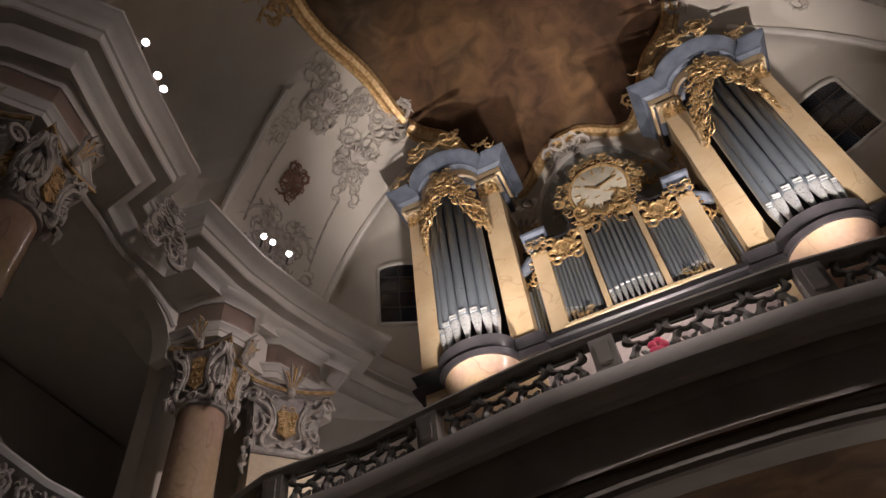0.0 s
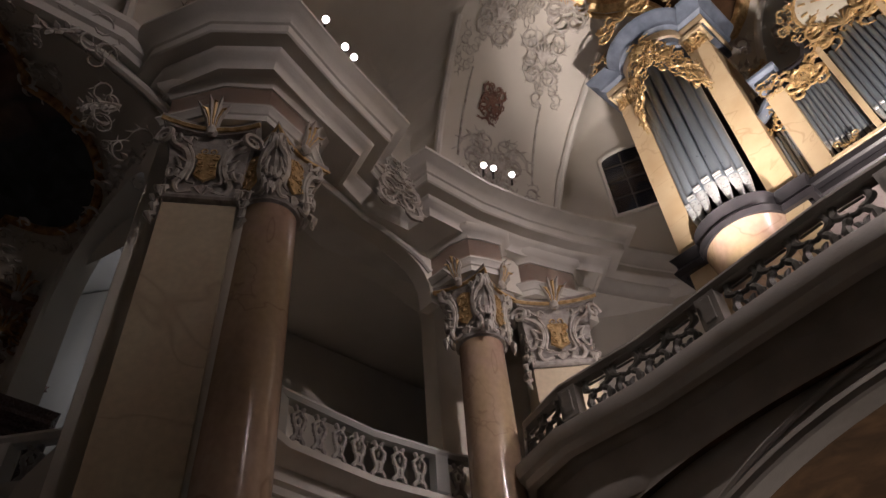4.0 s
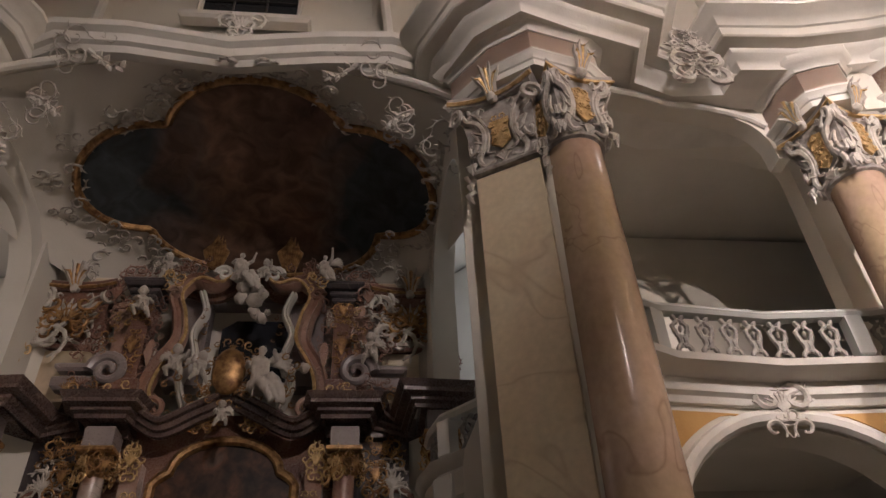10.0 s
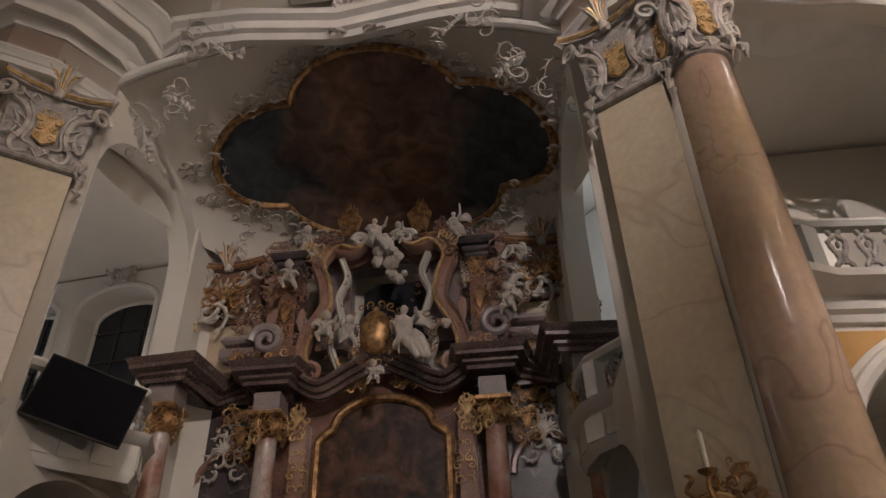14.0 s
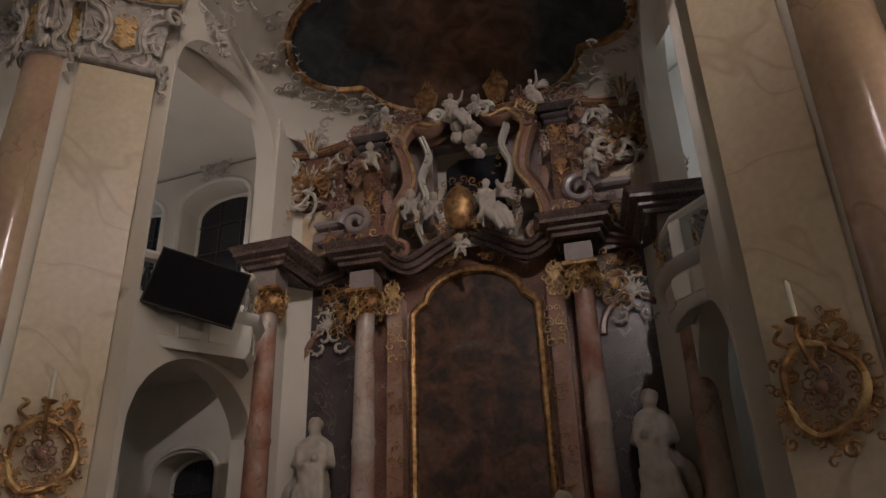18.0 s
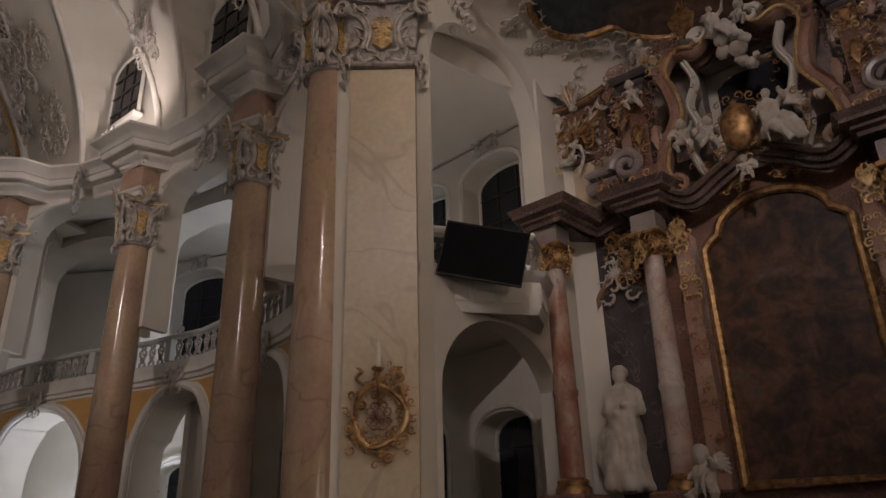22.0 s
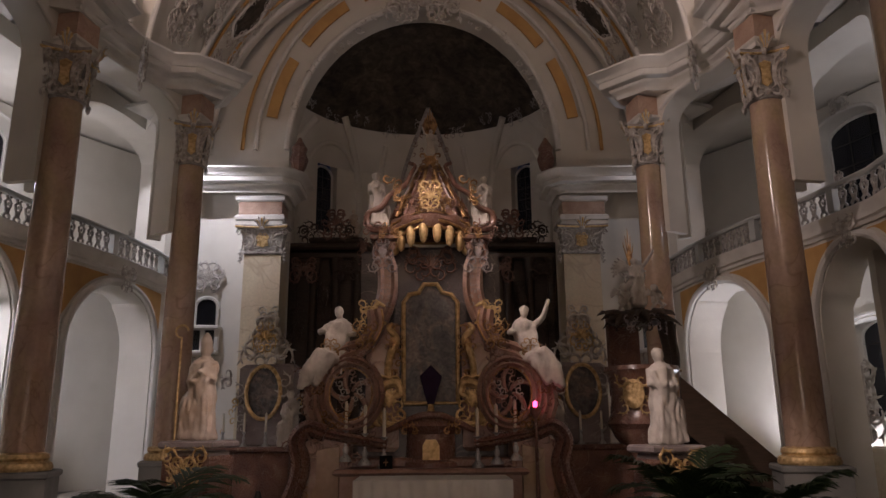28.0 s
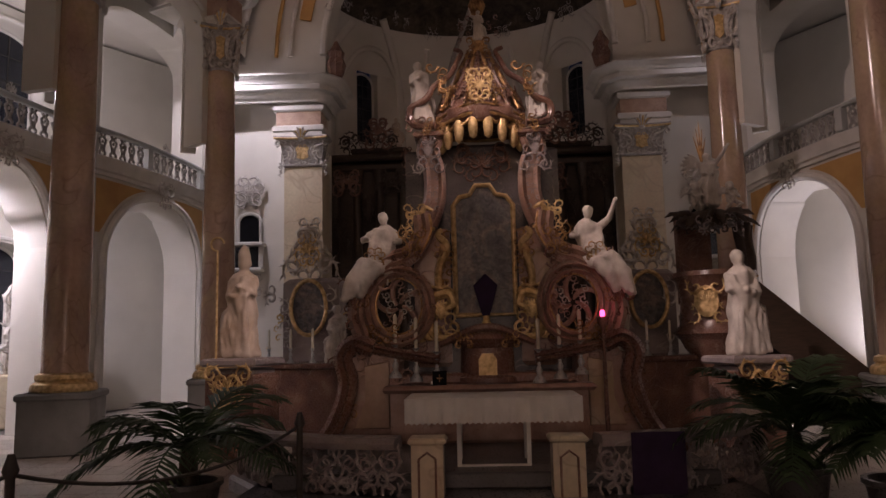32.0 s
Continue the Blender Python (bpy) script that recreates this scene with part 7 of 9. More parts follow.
def altar_figures(m, sx):
    rows = [("angel_statue", (0.42, -0.8, 5.92), 0.86, "perched", True, "white stucco angel seated by the gilded oval", 1, 0.5, -10),
            ("putto_statue", (-0.42, -0.75, 6.34), 0.42, "putto", True, "white stucco putto beside the gilded oval", 2, 0.5, 30),
            ("putto_statue", (-0.76, -0.7, 6.42), 0.46, "putto", True, "white stucco putto leaning on the altar scroll", 3, 0.7, 20),
            ("putto_statue", (-0.02, -0.85, 5.68), 0.32, "putto", True, "small white stucco cherub under the oval", 4, 0.2, 0),
            ("angel_statue", (-0.1, -0.6, 7.86), 0.62, "perched", False, "white stucco figure seated on the altar top", 5, 0.8, 15),
            ("putto_statue", (0.22, -0.6, 8.02), 0.38, "putto", True, "white stucco putto beside the top figure", 15, 0.8, -15),
            ("putto_statue", (-1.15, -0.6, 8.02), 0.45, "putto", True, "white stucco putto on the altar volute", 6, 0.4, 25),
            ("angel_statue", (1.12, -0.55, 7.98), 0.55, "perched", True, "white stucco figure on the altar pilaster", 7, 1.0, -30),
            ("bust_statue", (-1.36, -0.7, 7.35), 0.45, "putto", False, "pale carved bust under the altar cornice", 8, 0.0, 20),
            ("putto_statue", (1.8, -0.7, 6.65), 0.45, "putto", True, "white stucco putto behind the altar pilaster", 18, 0.4, -20),
            ("saint_statue", (-2.1, -0.6, 2.2), 1.55, "standing", False, "white robed saint statue between the altar columns", 9, 0.2, 10),
            ("saint_statue", (2.1, -0.6, 2.2), 1.55, "standing", False, "white robed saint statue between the altar columns", 12, 0.2, -10),
            ("putto_statue", (-1.05, -1.0, 2.0), 0.62, "putto", True, "white putto at the foot of the painting", 13, 0.6, -20),
            ("putto_statue", (1.05, -1.0, 2.0), 0.62, "putto", True, "white putto at the foot of the painting", 14, 0.6, 20)]
    for nm, at, h, kind, wings, label, seed, arm, yaw in rows:
        statue(nm, m @ pose(*at, 0, 0, yaw), h, label, kind, STATUE, seed, wings, arm)
    c = thing("stucco_cloud", "white stucco cloud under the altar top figure", "ornament", m @ pose(0.05, -0.45, 7.85), geo=clouds(7, 0.26, 3), mat=STATUE)
    thing("stucco_cloud", "white stucco cloud beside the seated angel", "ornament", m @ pose(0.85, -0.6, 6.6), geo=clouds(5, 0.18, 12), mat=STATUE)
    thing("stucco_cloud", "white stucco cloud before the altar window", "ornament", m @ pose(0.25, -0.5, 7.5), geo=clouds(5, 0.17, 9), mat=STATUE)


MW = face_pose((-9.35, YC - 1 + 0.05), (-9.35, YC + 1 + 0.05))
side_altar(MW)
altar_figures(MW, 1)

# black screen hung on the conch balcony
scr = thing("black_screen", "flat black screen hung on the balcony beside the side altar", "screen", face_pose((-5.98, -4.42), (-6.53, -3.66)) @ pose(0, 0, 4.68, 0, 13, 0))
part("panel", Geo().box((0, 0, 0), (0.95, 0.06, 0.64), bevel=0.01), BLACK, scr)
part("bezel", Geo().tube([(-0.475, -0.035, -0.32), (0.475, -0.035, -0.32), (0.475, -0.035, 0.32), (-0.475, -0.035, 0.32), (-0.475, -0.035, -0.32)], 0.012, 6), IRON, scr)
part("bracket", Geo().box((0.0, 0.2, 0.1), (0.06, 0.4, 0.06)), IRON, scr)


# sconces on the great piers
def sconce(m):
    sc = thing("wall_sconce", "gilded rocaille ring with a candle on a marble pier", "sconce", m, "pier sconces")
    for i in range(6):
        a0 = radians(60 * i + 12 * (i % 2))
        arc = []
        for t in np.linspace(-0.16, 1.16, 15):
            a = a0 + radians(64) * t
            k = 1 + 0.16 * max(0, abs(t - 0.5) - 0.5) * 6 + 0.07 * math.cos(3 * a)
            arc.append((0.26 * k * math.cos(a), -0.05 - 0.03 * math.sin(math.pi * max(0, min(1, t))), 0.31 * k * math.sin(a)))
        part("ring_scroll", Geo().tube(arc, [0.012 + 0.02 * math.sin(math.pi * (0.08 + 0.84 * q / 14)) for q in range(15)], 7), GOLD if i % 2 else AGEDGOLD, sc)
        for j in range(2):
            a = a0 + radians(18 + 30 * j)
            part("ring_leaf", rocaille(0.16, 0.18, 101 + 2 * i + j, 4, j == 0, False, 1.6), AGEDGOLD, sc, "", pose(0, -0.05, 0, 0, 90 - math.degrees(a), 0) @ Matrix.Translation((0, 0, 0.28)))
    for x, z, w, hh in ((0.14, 0.42, 0.18, 0.28), (-0.02, 0.39, 0.16, 0.26), (0.25, 0.25, 0.18, 0.24), (-0.25, -0.22, 0.18, 0.28), (0.02, -0.39, 0.24, 0.24), (0.22, -0.26, 0.16, 0.24)):
        part("flame_leaf", rocaille(w, hh, int(100 * abs(x) + 37), 4, True, False, 1.4), AGEDGOLD, sc, "", Matrix.Translation((x, -0.06, z)))
    part("rosette", merge(Geo(), rocaille(0.2, 0.24, 115, 5), Matrix.Translation((0, -0.06, 0))).ball((0, -0.1, 0), 0.05), BROWNM, sc, "dark centre rosette")
    part("cross_bars", Geo().box((0, -0.05, 0), (0.2, 0.015, 0.025)).box((0, -0.052, 0), (0.025, 0.015, 0.3)), AGEDGOLD, sc)
    arm = bezier([(0, -0.06, 0.1), (0, -0.2, 0.18), (0.0, -0.3, 0.32), (0.0, -0.26, 0.4)], 5)
    part("arm", Geo().tube(arm, 0.018, 7).lathe([(0.015, 0), (0.06, 0.03), (0.07, 0.045)], 12, Matrix.Translation((0, -0.26, 0.4))), AGEDGOLD, sc)
    part("candle", Geo().lathe([(0.022, 0), (0.022, 0.26), (0.006, 0.29)], 10, Matrix.Translation((0, -0.26, 0.44))), WAX, sc, "white candle")
    for s in (1, -1):
        part("side_scroll", Geo().tube(bezier([(s * 0.14, -0.06, 0.3), (s * 0.24, -0.08, 0.38), (s * 0.18, -0.08, 0.46), (s * 0.24, -0.06, 0.5)], 5), [0.018] * 14 + [0.01, 0.005], 6), AGEDGOLD, sc)
    return sc


first = None
for sx in (1, -1):
    for a, b in (((-5.58 * sx, 1.23), (-5.17 * sx, 1.88)), ((-5.22 * sx, -5.22), (-5.75 * sx, -4.57))):
        m = (face_pose(a, b) if sx == 1 else face_pose(b, a)) @ pose(0, -0.01, 2.89)
        if first is None:
            first = sconce(m)
        else:
            copy_thing(first, m)

# ---- choir: arch trim, apse windows, high altar ----
def arch_pts(r, y, z0, rise, n=33):
    return [(-r * math.cos(t), y, z0 + rise * math.sin(t)) for t in np.linspace(0, math.pi, n)]


setting("trim_choir_arch", Geo().tube(arch_pts(4.15, -20.98, 9.6, 4.95), 0.1, 8).tube(arch_pts(5.1, -20.98, 9.6, 6.2), 0.07, 8), TRIM, "white moulded choir arch edges", "trim")
for i in range(6):
    t0, t1 = math.pi * (0.06 + 0.153 * i), math.pi * (0.06 + 0.153 * i + 0.115)
    vs, fs = [], []
    for k in range(9):
        t = t0 + (t1 - t0) * k / 8
        for r, ri in ((4.58, 5.62), (4.92, 6.0)):
            for y in (-20.99, -21.05):
                vs.append((-r * math.cos(t), y, 9.6 + ri * math.sin(t)))
    for k in range(8):
        o = 4 * k
        fs += [(o, o + 4, o + 6, o + 2), (o, o + 1, o + 5, o + 4), (o + 2, o + 6, o + 7, o + 3)]
    fs += [(0, 2, 3, 1), (32, 33, 35, 34)]
    setting("ochre_panel", Geo().add(vs, fs), OCHRE, "ochre painted panel on the choir arch", "panel")
thing("arch_cartouche", "grey stucco cartouche on the crown of the choir arch", "ornament", pose(0, -20.9, 14.55, 0, 0, 180), geo=merge(rocaille(2.4, 1.2, 121, 8), rocaille(1.2, 1.0, 122, 6), Matrix.Identity(4)), mat=ROCAILLE)
for s in (1, -1):
    for k in range(5):
        t = 0.35 + 0.25 * k
        thing("arch_spray", "grey stucco spray along the choir arch", "ornament", pose(s * 4.0 * math.cos(t), -20.94, 9.6 + 4.75 * math.sin(t), 0, 0, 180) @ pose(0, 0, 0, 0, s * math.degrees(t), 0), "arch sprays", geo=rocaille(0.5, 0.7, 125 + k, 3, False, False), mat=ROCAILLE)
    thing("vase", "brown carved vase on the choir cornice", "vase", pose(s * 3.75, -20.9, 8.65), geo=Geo().lathe([(0.16, 0), (0.18, 0.05), (0.1, 0.12), (0.22, 0.35), (0.28, 0.6), (0.2, 0.8), (0.24, 0.95), (0.12, 1.15), (0.04, 1.3)], 18, ripple=lambda a, z: 1 + 0.08 * math.sin(8 * a)), mat=BROWNM)
for s in (1, -1):
    f = 0.5 - s * 0.225
    p, d = point_on(APSE, LA[-1] * f)
    nn = Vector((d.y, -d.x))
    window_thing("window_apse", pose(p.x + nn.x * 0.3, p.y + nn.y * 0.3, 8.4, 0, 0, math.degrees(math.atan2(nn.y, nn.x)) - 90), 0.9, 2.6, 0.4, 2, 6)


def apse_point(x, z, inset=0.0):
    """Point of the apse wall or, above it, of its vault."""
    th = math.asin(max(0.0, min(1.0, (z - 11.0) / 3.6)))
    k = max(0.0, 1 - (x / (5.0 * math.cos(th))) ** 2)
    return Vector((x, -23.0 - 4.5 * math.sqrt(k) * math.cos(th) + 1.6 * math.sin(th) + inset, z))


for s in (1, -1):
    for pts, r in (([(4.86, 9.6), (4.78, 10.4), (4.6, 11.2), (4.3, 11.8), (3.9, 12.3)], 0.15), ([(2.5, 7.3), (2.5, 9.6), (2.6, 10.8), (2.75, 11.8), (2.95, 12.6)], 0.13),
                   ([(4.5, 7.3), (4.5, 9.4), (4.35, 10.6), (4.0, 11.4), (3.5, 11.75), (3.0, 11.6), (2.7, 11.0)], 0.1), ([(1.75, 7.3), (1.75, 9.4), (1.7, 11.0), (1.5, 12.0)], 0.1)):
        line = bezier([(s * x, 0, z) for x, z in pts], 6)
        setting("trim_apse_rib", Geo().tube([apse_point(p[0], p[2], 0.06) for p in line], r, 10), WHITE, "pale rib of the choir vault", "trim")
ogive = [(-1.32, 9.2), (-1.28, 10.4), (-0.98, 11.5), (-0.5, 12.5), (-0.15, 13.1)]
line = [(p[0], p[2]) for p in bezier([(x, 0, z) for x, z in ogive], 6)]
line = line + [(-0.3 - x, z) for x, z in reversed(line)]
setting("trim_apse_ogive", Geo().tube([apse_point(x, z, 0.1) for x, z in line], 0.08, 8), SHADESTUCCO, "dim pointed moulding behind the high altar", "trim")
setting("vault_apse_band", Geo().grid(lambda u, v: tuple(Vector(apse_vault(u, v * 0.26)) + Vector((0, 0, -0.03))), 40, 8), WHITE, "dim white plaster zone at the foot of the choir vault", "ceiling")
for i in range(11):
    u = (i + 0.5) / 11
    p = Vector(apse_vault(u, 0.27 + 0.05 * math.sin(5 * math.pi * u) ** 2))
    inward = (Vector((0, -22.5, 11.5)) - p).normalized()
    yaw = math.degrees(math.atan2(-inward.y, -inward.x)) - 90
    thing("apse_spray", "dim stucco spray at the edge of the choir fresco", "ornament", Matrix.Translation(p + inward * 0.06) @ pose(0, 0, 0, 18, 0, yaw), "apse sprays", geo=rocaille(0.7, 0.45, 700 + i, 4, False, True, 0.7), mat=SHADESTUCCO)
# second arch order, painted fields and sprays beside the choir arch
setting("trim_choir_order", Geo().tube(arch_pts(5.5, -20.97, 9.6, 6.5), 0.06, 8), OCHRE, "thin ochre arch line round the choir arch", "trim")
setting("trim_apse_cornice", Geo().sweep(APSE, [(0, 6.8), (0.1, 6.85), (0.16, 7.0), (0.3, 7.1), (0.32, 7.25), (0, 7.3)], side=1), DARKM, "dark cornice in the apse", "cornice")
for s in (1, -1):
    tr = thing("apse_retable", "dark carved wooden retable side in the apse", "retable", pose(s * 3.15, -23.6, 0))
    part("body", Geo().box((0, 0, 3.5), (2.7, 0.5, 7.0), bevel=0.06), DARKWOOD, tr)
    part("cornice", Geo().box((0, 0.12, 7.1), (3.0, 0.9, 0.22), bevel=0.08).box((0, 0.08, 6.8), (2.8, 0.7, 0.24), bevel=0.06).box((-s * 0.3, 0.1, 7.32), (1.8, 0.7, 0.2), bevel=0.06), DARKWOOD, tr)
    for x in (-1.0, -0.3, 0.4, 1.1):
        part("column", Geo().lathe([(0.2, 1.4), (0.2, 1.6), (0.16, 1.7), (0.14, 6.1), (0.2, 6.4), (0.22, 6.68)], 18, Matrix.Translation((x, 0.45, 0))), DARKWOOD, tr)
    for q, (x, z, w, hh) in enumerate(((0, 7.5, 2.0, 0.6), (-s * 0.3, 7.8, 0.8, 0.9), (-0.7, 6.3, 0.7, 0.7), (0.7, 6.3, 0.7, 0.7), (0.0, 5.2, 0.5, 1.6), (-s * 1.2, 6.9, 0.4, 1.0), (s * 0.9, 4.6, 0.5, 1.2))):
        part("carving", rocaille(w, hh, 790 + q, 8), BROWNM if q % 2 else DARKWOOD, tr, "dark carved ornament", pose(x, 0.6, z, 0, 0, 180))
    statue("retable_statue", pose(s * 2.3, -23.2, 7.45, 0, 0, 180), 0.9, "dim carved figure on the apse retable", "standing", ROBE, 61 + s, False, 0.5)

# high altar; local x across, front -y
HA = face_pose((0.8, -11.5), (-1.2, -11.5)) @ pose(0, 0, GROUND)
ha = thing("high_altar", "freestanding rococo altar of pink marble with gilded canopy", "altar", HA)
part("step", Geo().box((0, -1.6, 0.08), (5.0, 4.4, 0.16), bevel=0.02), DARKSTONE, ha)
part("step", Geo().box((0, -1.2, 0.24), (4.4, 3.2, 0.16), bevel=0.02), DARKSTONE, ha)
part("mensa", Geo().box((0, -0.35, 0.66), (2.5, 1.0, 0.7), bevel=0.05).box((0, -0.38, 1.0), (2.7, 1.1, 0.09), bevel=0.04), ALTARPINK, ha)
part("gradine", Geo().box((0, -0.3, 1.11), (2.5, 0.62, 0.14), bevel=0.03), BROWNM, ha)
tb = part("tabernacle", Geo().lathe([(0.46, 1.05), (0.46, 1.12), (0.36, 1.16), (0.35, 1.5), (0.42, 1.54), (0.5, 1.62), (0.44, 1.68), (0.2, 1.76), (0.1, 1.8)], 24, Matrix.Translation((0, -0.42, 0)) @ Matrix.Diagonal((1, 0.7, 1, 1))), BROWNM, ha)
part("door", Geo().plate([(-0.12, 0), (0.12, 0), (0.12, 0.2), (0.07, 0.28), (-0.07, 0.28), (-0.12, 0.2)], 0.03, Matrix.Translation((0, -0.66, 1.15)), 0.01), GOLD, tb, "gilded tabernacle door")
part("volute", Geo().tube(bezier([(-0.62, -0.56, 1.56), (-0.42, -0.62, 1.64), (-0.2, -0.7, 1.74), (0, -0.72, 1.77), (0.2, -0.7, 1.74), (0.42, -0.62, 1.64), (0.62, -0.56, 1.56)], 4), 0.05, 7), BROWNM, tb)
for s in (1, -1):
    # great volute that swings out over the steps
    sc = bezier([(s * 2.3, -0.95, 0.3), (s * 2.05, -0.9, 0.42), (s * 1.88, -0.78, 0.72), (s * 1.8, -0.66, 1.1), (s * 1.88, -0.6, 1.42), (s * 1.72, -0.58, 1.6), (s * 1.48, -0.58, 1.52)], 6)
    part("volute_foot", Geo().mould(sc, [(a * 1.6, b * 2.0) for a, b in SLIM]), BROWNM, ha, "brown marble volute foot")
    part("volute_eye", Geo().ball((s * 2.3, -1.05, 0.34), (0.16, 0.14, 0.16), None, 14, 9), BROWNM, ha)
    part("wing_body", Geo().plate([(s * 1.15, 0.3), (s * 2.05, 0.3), (s * 1.82, 0.75), (s * 1.74, 1.1), (s * 1.8, 1.4), (s * 1.5, 1.52), (s * 1.15, 1.5)][::s], 0.55, Matrix.Translation((0, -0.1, 0)), 0.02), ALTARPINK, ha)
    part("wing_panel", Geo().plate([(s * 1.28, 0.5), (s * 1.74, 0.5), (s * 1.6, 0.85), (s * 1.6, 1.3), (s * 1.28, 1.36)][::s], 0.04, Matrix.Translation((0, -0.65, 0)), 0.02), PINK, ha)
    part("wing_cornice", Geo().mould([(s * 0.62, -0.5, 1.36), (s * 1.0, -0.52, 1.42), (s * 1.4, -0.52, 1.5), (s * 1.78, -0.5, 1.58)], [(a, b * 1.6) for a, b in SLIM]), BROWNM, ha)
    # open scroll wheel with curled spokes
    cx, cz = s * 1.15, 2.07
    ring = [(cx + 0.4 * math.cos(t), -0.44, cz + 0.46 * math.sin(t)) for t in np.linspace(0, 2 * math.pi, 33)]
    wheel = part("open_scroll", Geo().mould(ring, [(a * 1.25, b * 1.9) for a, b in SLIM]), ALTARPINK, ha, "brown marble scroll ring")
    part("gilt_edge", Geo().tube([(cx + 0.31 * math.cos(t), -0.62, cz + 0.37 * math.sin(t)) for t in np.linspace(0, 2 * math.pi, 33)], 0.018, 6), AGEDGOLD, wheel)
    for k in range(5):
        a = radians(72 * k + 20)
        p = [(cx + 0.34 * q * math.cos(a + 1.1 * (1 - q)), -0.52, cz + 0.38 * q * math.sin(a + 1.1 * (1 - q))) for q in np.linspace(0.1, 1, 7)]
        part("spoke", Geo().tube(p, [0.02, 0.03, 0.038, 0.04, 0.036, 0.034, 0.04], 7), ALTARPINK, wheel)
        part("spoke_leaf", rocaille(0.2, 0.24, 700 + k, 4, False, False), ALTARPINK if k % 2 else ROCAILLE, wheel, "", Matrix.Translation((cx + 0.2 * math.cos(a), -0.56, cz + 0.22 * math.sin(a))))
    outer = bezier([(s * 1.62, -0.4, 1.62), (s * 1.72, -0.42, 2.0), (s * 1.58, -0.44, 2.4), (s * 1.28, -0.44, 2.66), (s * 0.98, -0.42, 2.78), (s * 0.82, -0.38, 3.05), (s * 0.84, -0.36, 3.3)], 6)
    part("upper_volute", Geo().mould(outer, [(a * 1.7, b * 1.9) for a, b in SLIM]), ALTARPINK, ha, "pink marble volute")
    part("volute_gilding", Geo().tube([Vector((p[0] - s * 0.11, p[1] - 0.2, p[2])) for p in outer], 0.02, 6), AGEDGOLD, ha)
    part("wing_pier", Geo().box((s * 0.72, -0.02, 2.2), (0.5, 0.5, 1.9), bevel=0.06), ALTARPINK, ha)
    part("pier_panel", Geo().plate([(s * 0.62, 2.3), (s * 0.92, 2.3), (s * 0.88, 2.7), (s * 0.72, 2.85), (s * 0.6, 2.7)][::s], 0.05, Matrix.Translation((0, -0.28, 0)), 0.02), PINK, ha)
    # bold gilded C-scrolls on both sides of the painting
    for k, pts in enumerate(([(0.42, 1.62), (0.66, 1.66), (0.78, 1.9), (0.7, 2.16), (0.5, 2.22), (0.44, 2.08), (0.54, 2.02)], [(0.46, 2.2), (0.62, 2.32), (0.6, 2.62), (0.5, 2.86), (0.62, 3.02), (0.56, 3.1)],
                              [(0.6, 1.72), (0.9, 1.62), (0.98, 1.78), (0.88, 1.86)], [(0.66, 3.1), (0.84, 3.2), (0.8, 3.4), (0.68, 3.36)])):
        line = bezier([(s * x, -0.5 - 0.06 * (k == 0), z) for x, z in pts], 5)
        n = len(line)
        part("gilt_scroll", Geo().tube(line, [(0.062, 0.048, 0.034, 0.034)[k] * (0.4 + 0.75 * math.sin(math.pi * (0.12 + 0.8 * i / (n - 1)))) for i in range(n)], 8), GOLD, ha, "bright gilded scroll")
    part("gilt_carving", rocaille(0.4, 0.7, 151, 6), GOLD, ha, "gilded rocaille carving", Matrix.Translation((s * 0.6, -0.52, 1.95)))
    part("gilt_carving", rocaille(0.24, 0.8, 153, 6), AGEDGOLD, ha, "gilded rocaille carving", Matrix.Translation((s * 0.54, -0.46, 2.7)))
    part("gilt_flower_spray", merge(Geo(), rocaille(0.3, 0.42, 155, 7), Matrix.Translation((s * 0.92, -0.52, 3.22))), GOLD, ha)
    # canopy posts: curved consoles with leaf feet
    post = bezier([(s * 0.78, -0.2, 3.2), (s * 0.66, -0.22, 3.55), (s * 0.66, -0.24, 3.95), (s * 0.74, -0.28, 4.2), (s * 0.66, -0.3, 4.36)], 5)
    part("canopy_post", Geo().mould(post, [(-0.15, 0), (-0.15, 0.2), (-0.1, 0.26), (-0.05, 0.2), (0.05, 0.2), (0.1, 0.26), (0.15, 0.2), (0.15, 0)]), ALTARPINK, ha, "pink marble canopy post")
    part("post_cap", Geo().box((s * 0.7, -0.3, 4.42), (0.44, 0.5, 0.1), bevel=0.03).box((s * 0.7, -0.3, 4.32), (0.34, 0.42, 0.1), bevel=0.03), BROWNM, ha)
    part("post_carving", rocaille(0.34, 0.5, 158, 6), GREYM, ha, "pale carved drop", Matrix.Translation((s * 0.72, -0.5, 4.15)))
    part("post_carving", rocaille(0.2, 0.5, 159, 5, False), GREYM, ha, "pale carved drop", Matrix.Translation((s * 0.68, -0.46, 3.6)))
    part("side_pier", Geo().box((s * 0.7, 0.32, 2.3), (0.8, 0.5, 4.1), bevel=0.05), DARKM, ha)
    for k, (x, z, w, hh) in enumerate(((0.95, 1.5, 0.5, 0.3), (1.5, 1.4, 0.5, 0.4), (1.72, 2.1, 0.4, 0.7), (1.5, 2.55, 0.4, 0.4), (1.0, 2.62, 0.4, 0.4), (0.86, 2.2, 0.3, 0.6), (1.9, 1.2, 0.3, 0.6), (1.25, 1.05, 0.6, 0.3))):
        part("marble_rocaille", rocaille(w, hh, 540 + k, 6, k % 2 == 0, False), ALTARPINK if k % 2 else BROWNM, ha, "carved marble rocaille", Matrix.Translation((s * x, -0.62 if x < 1.85 else -0.7, z)))
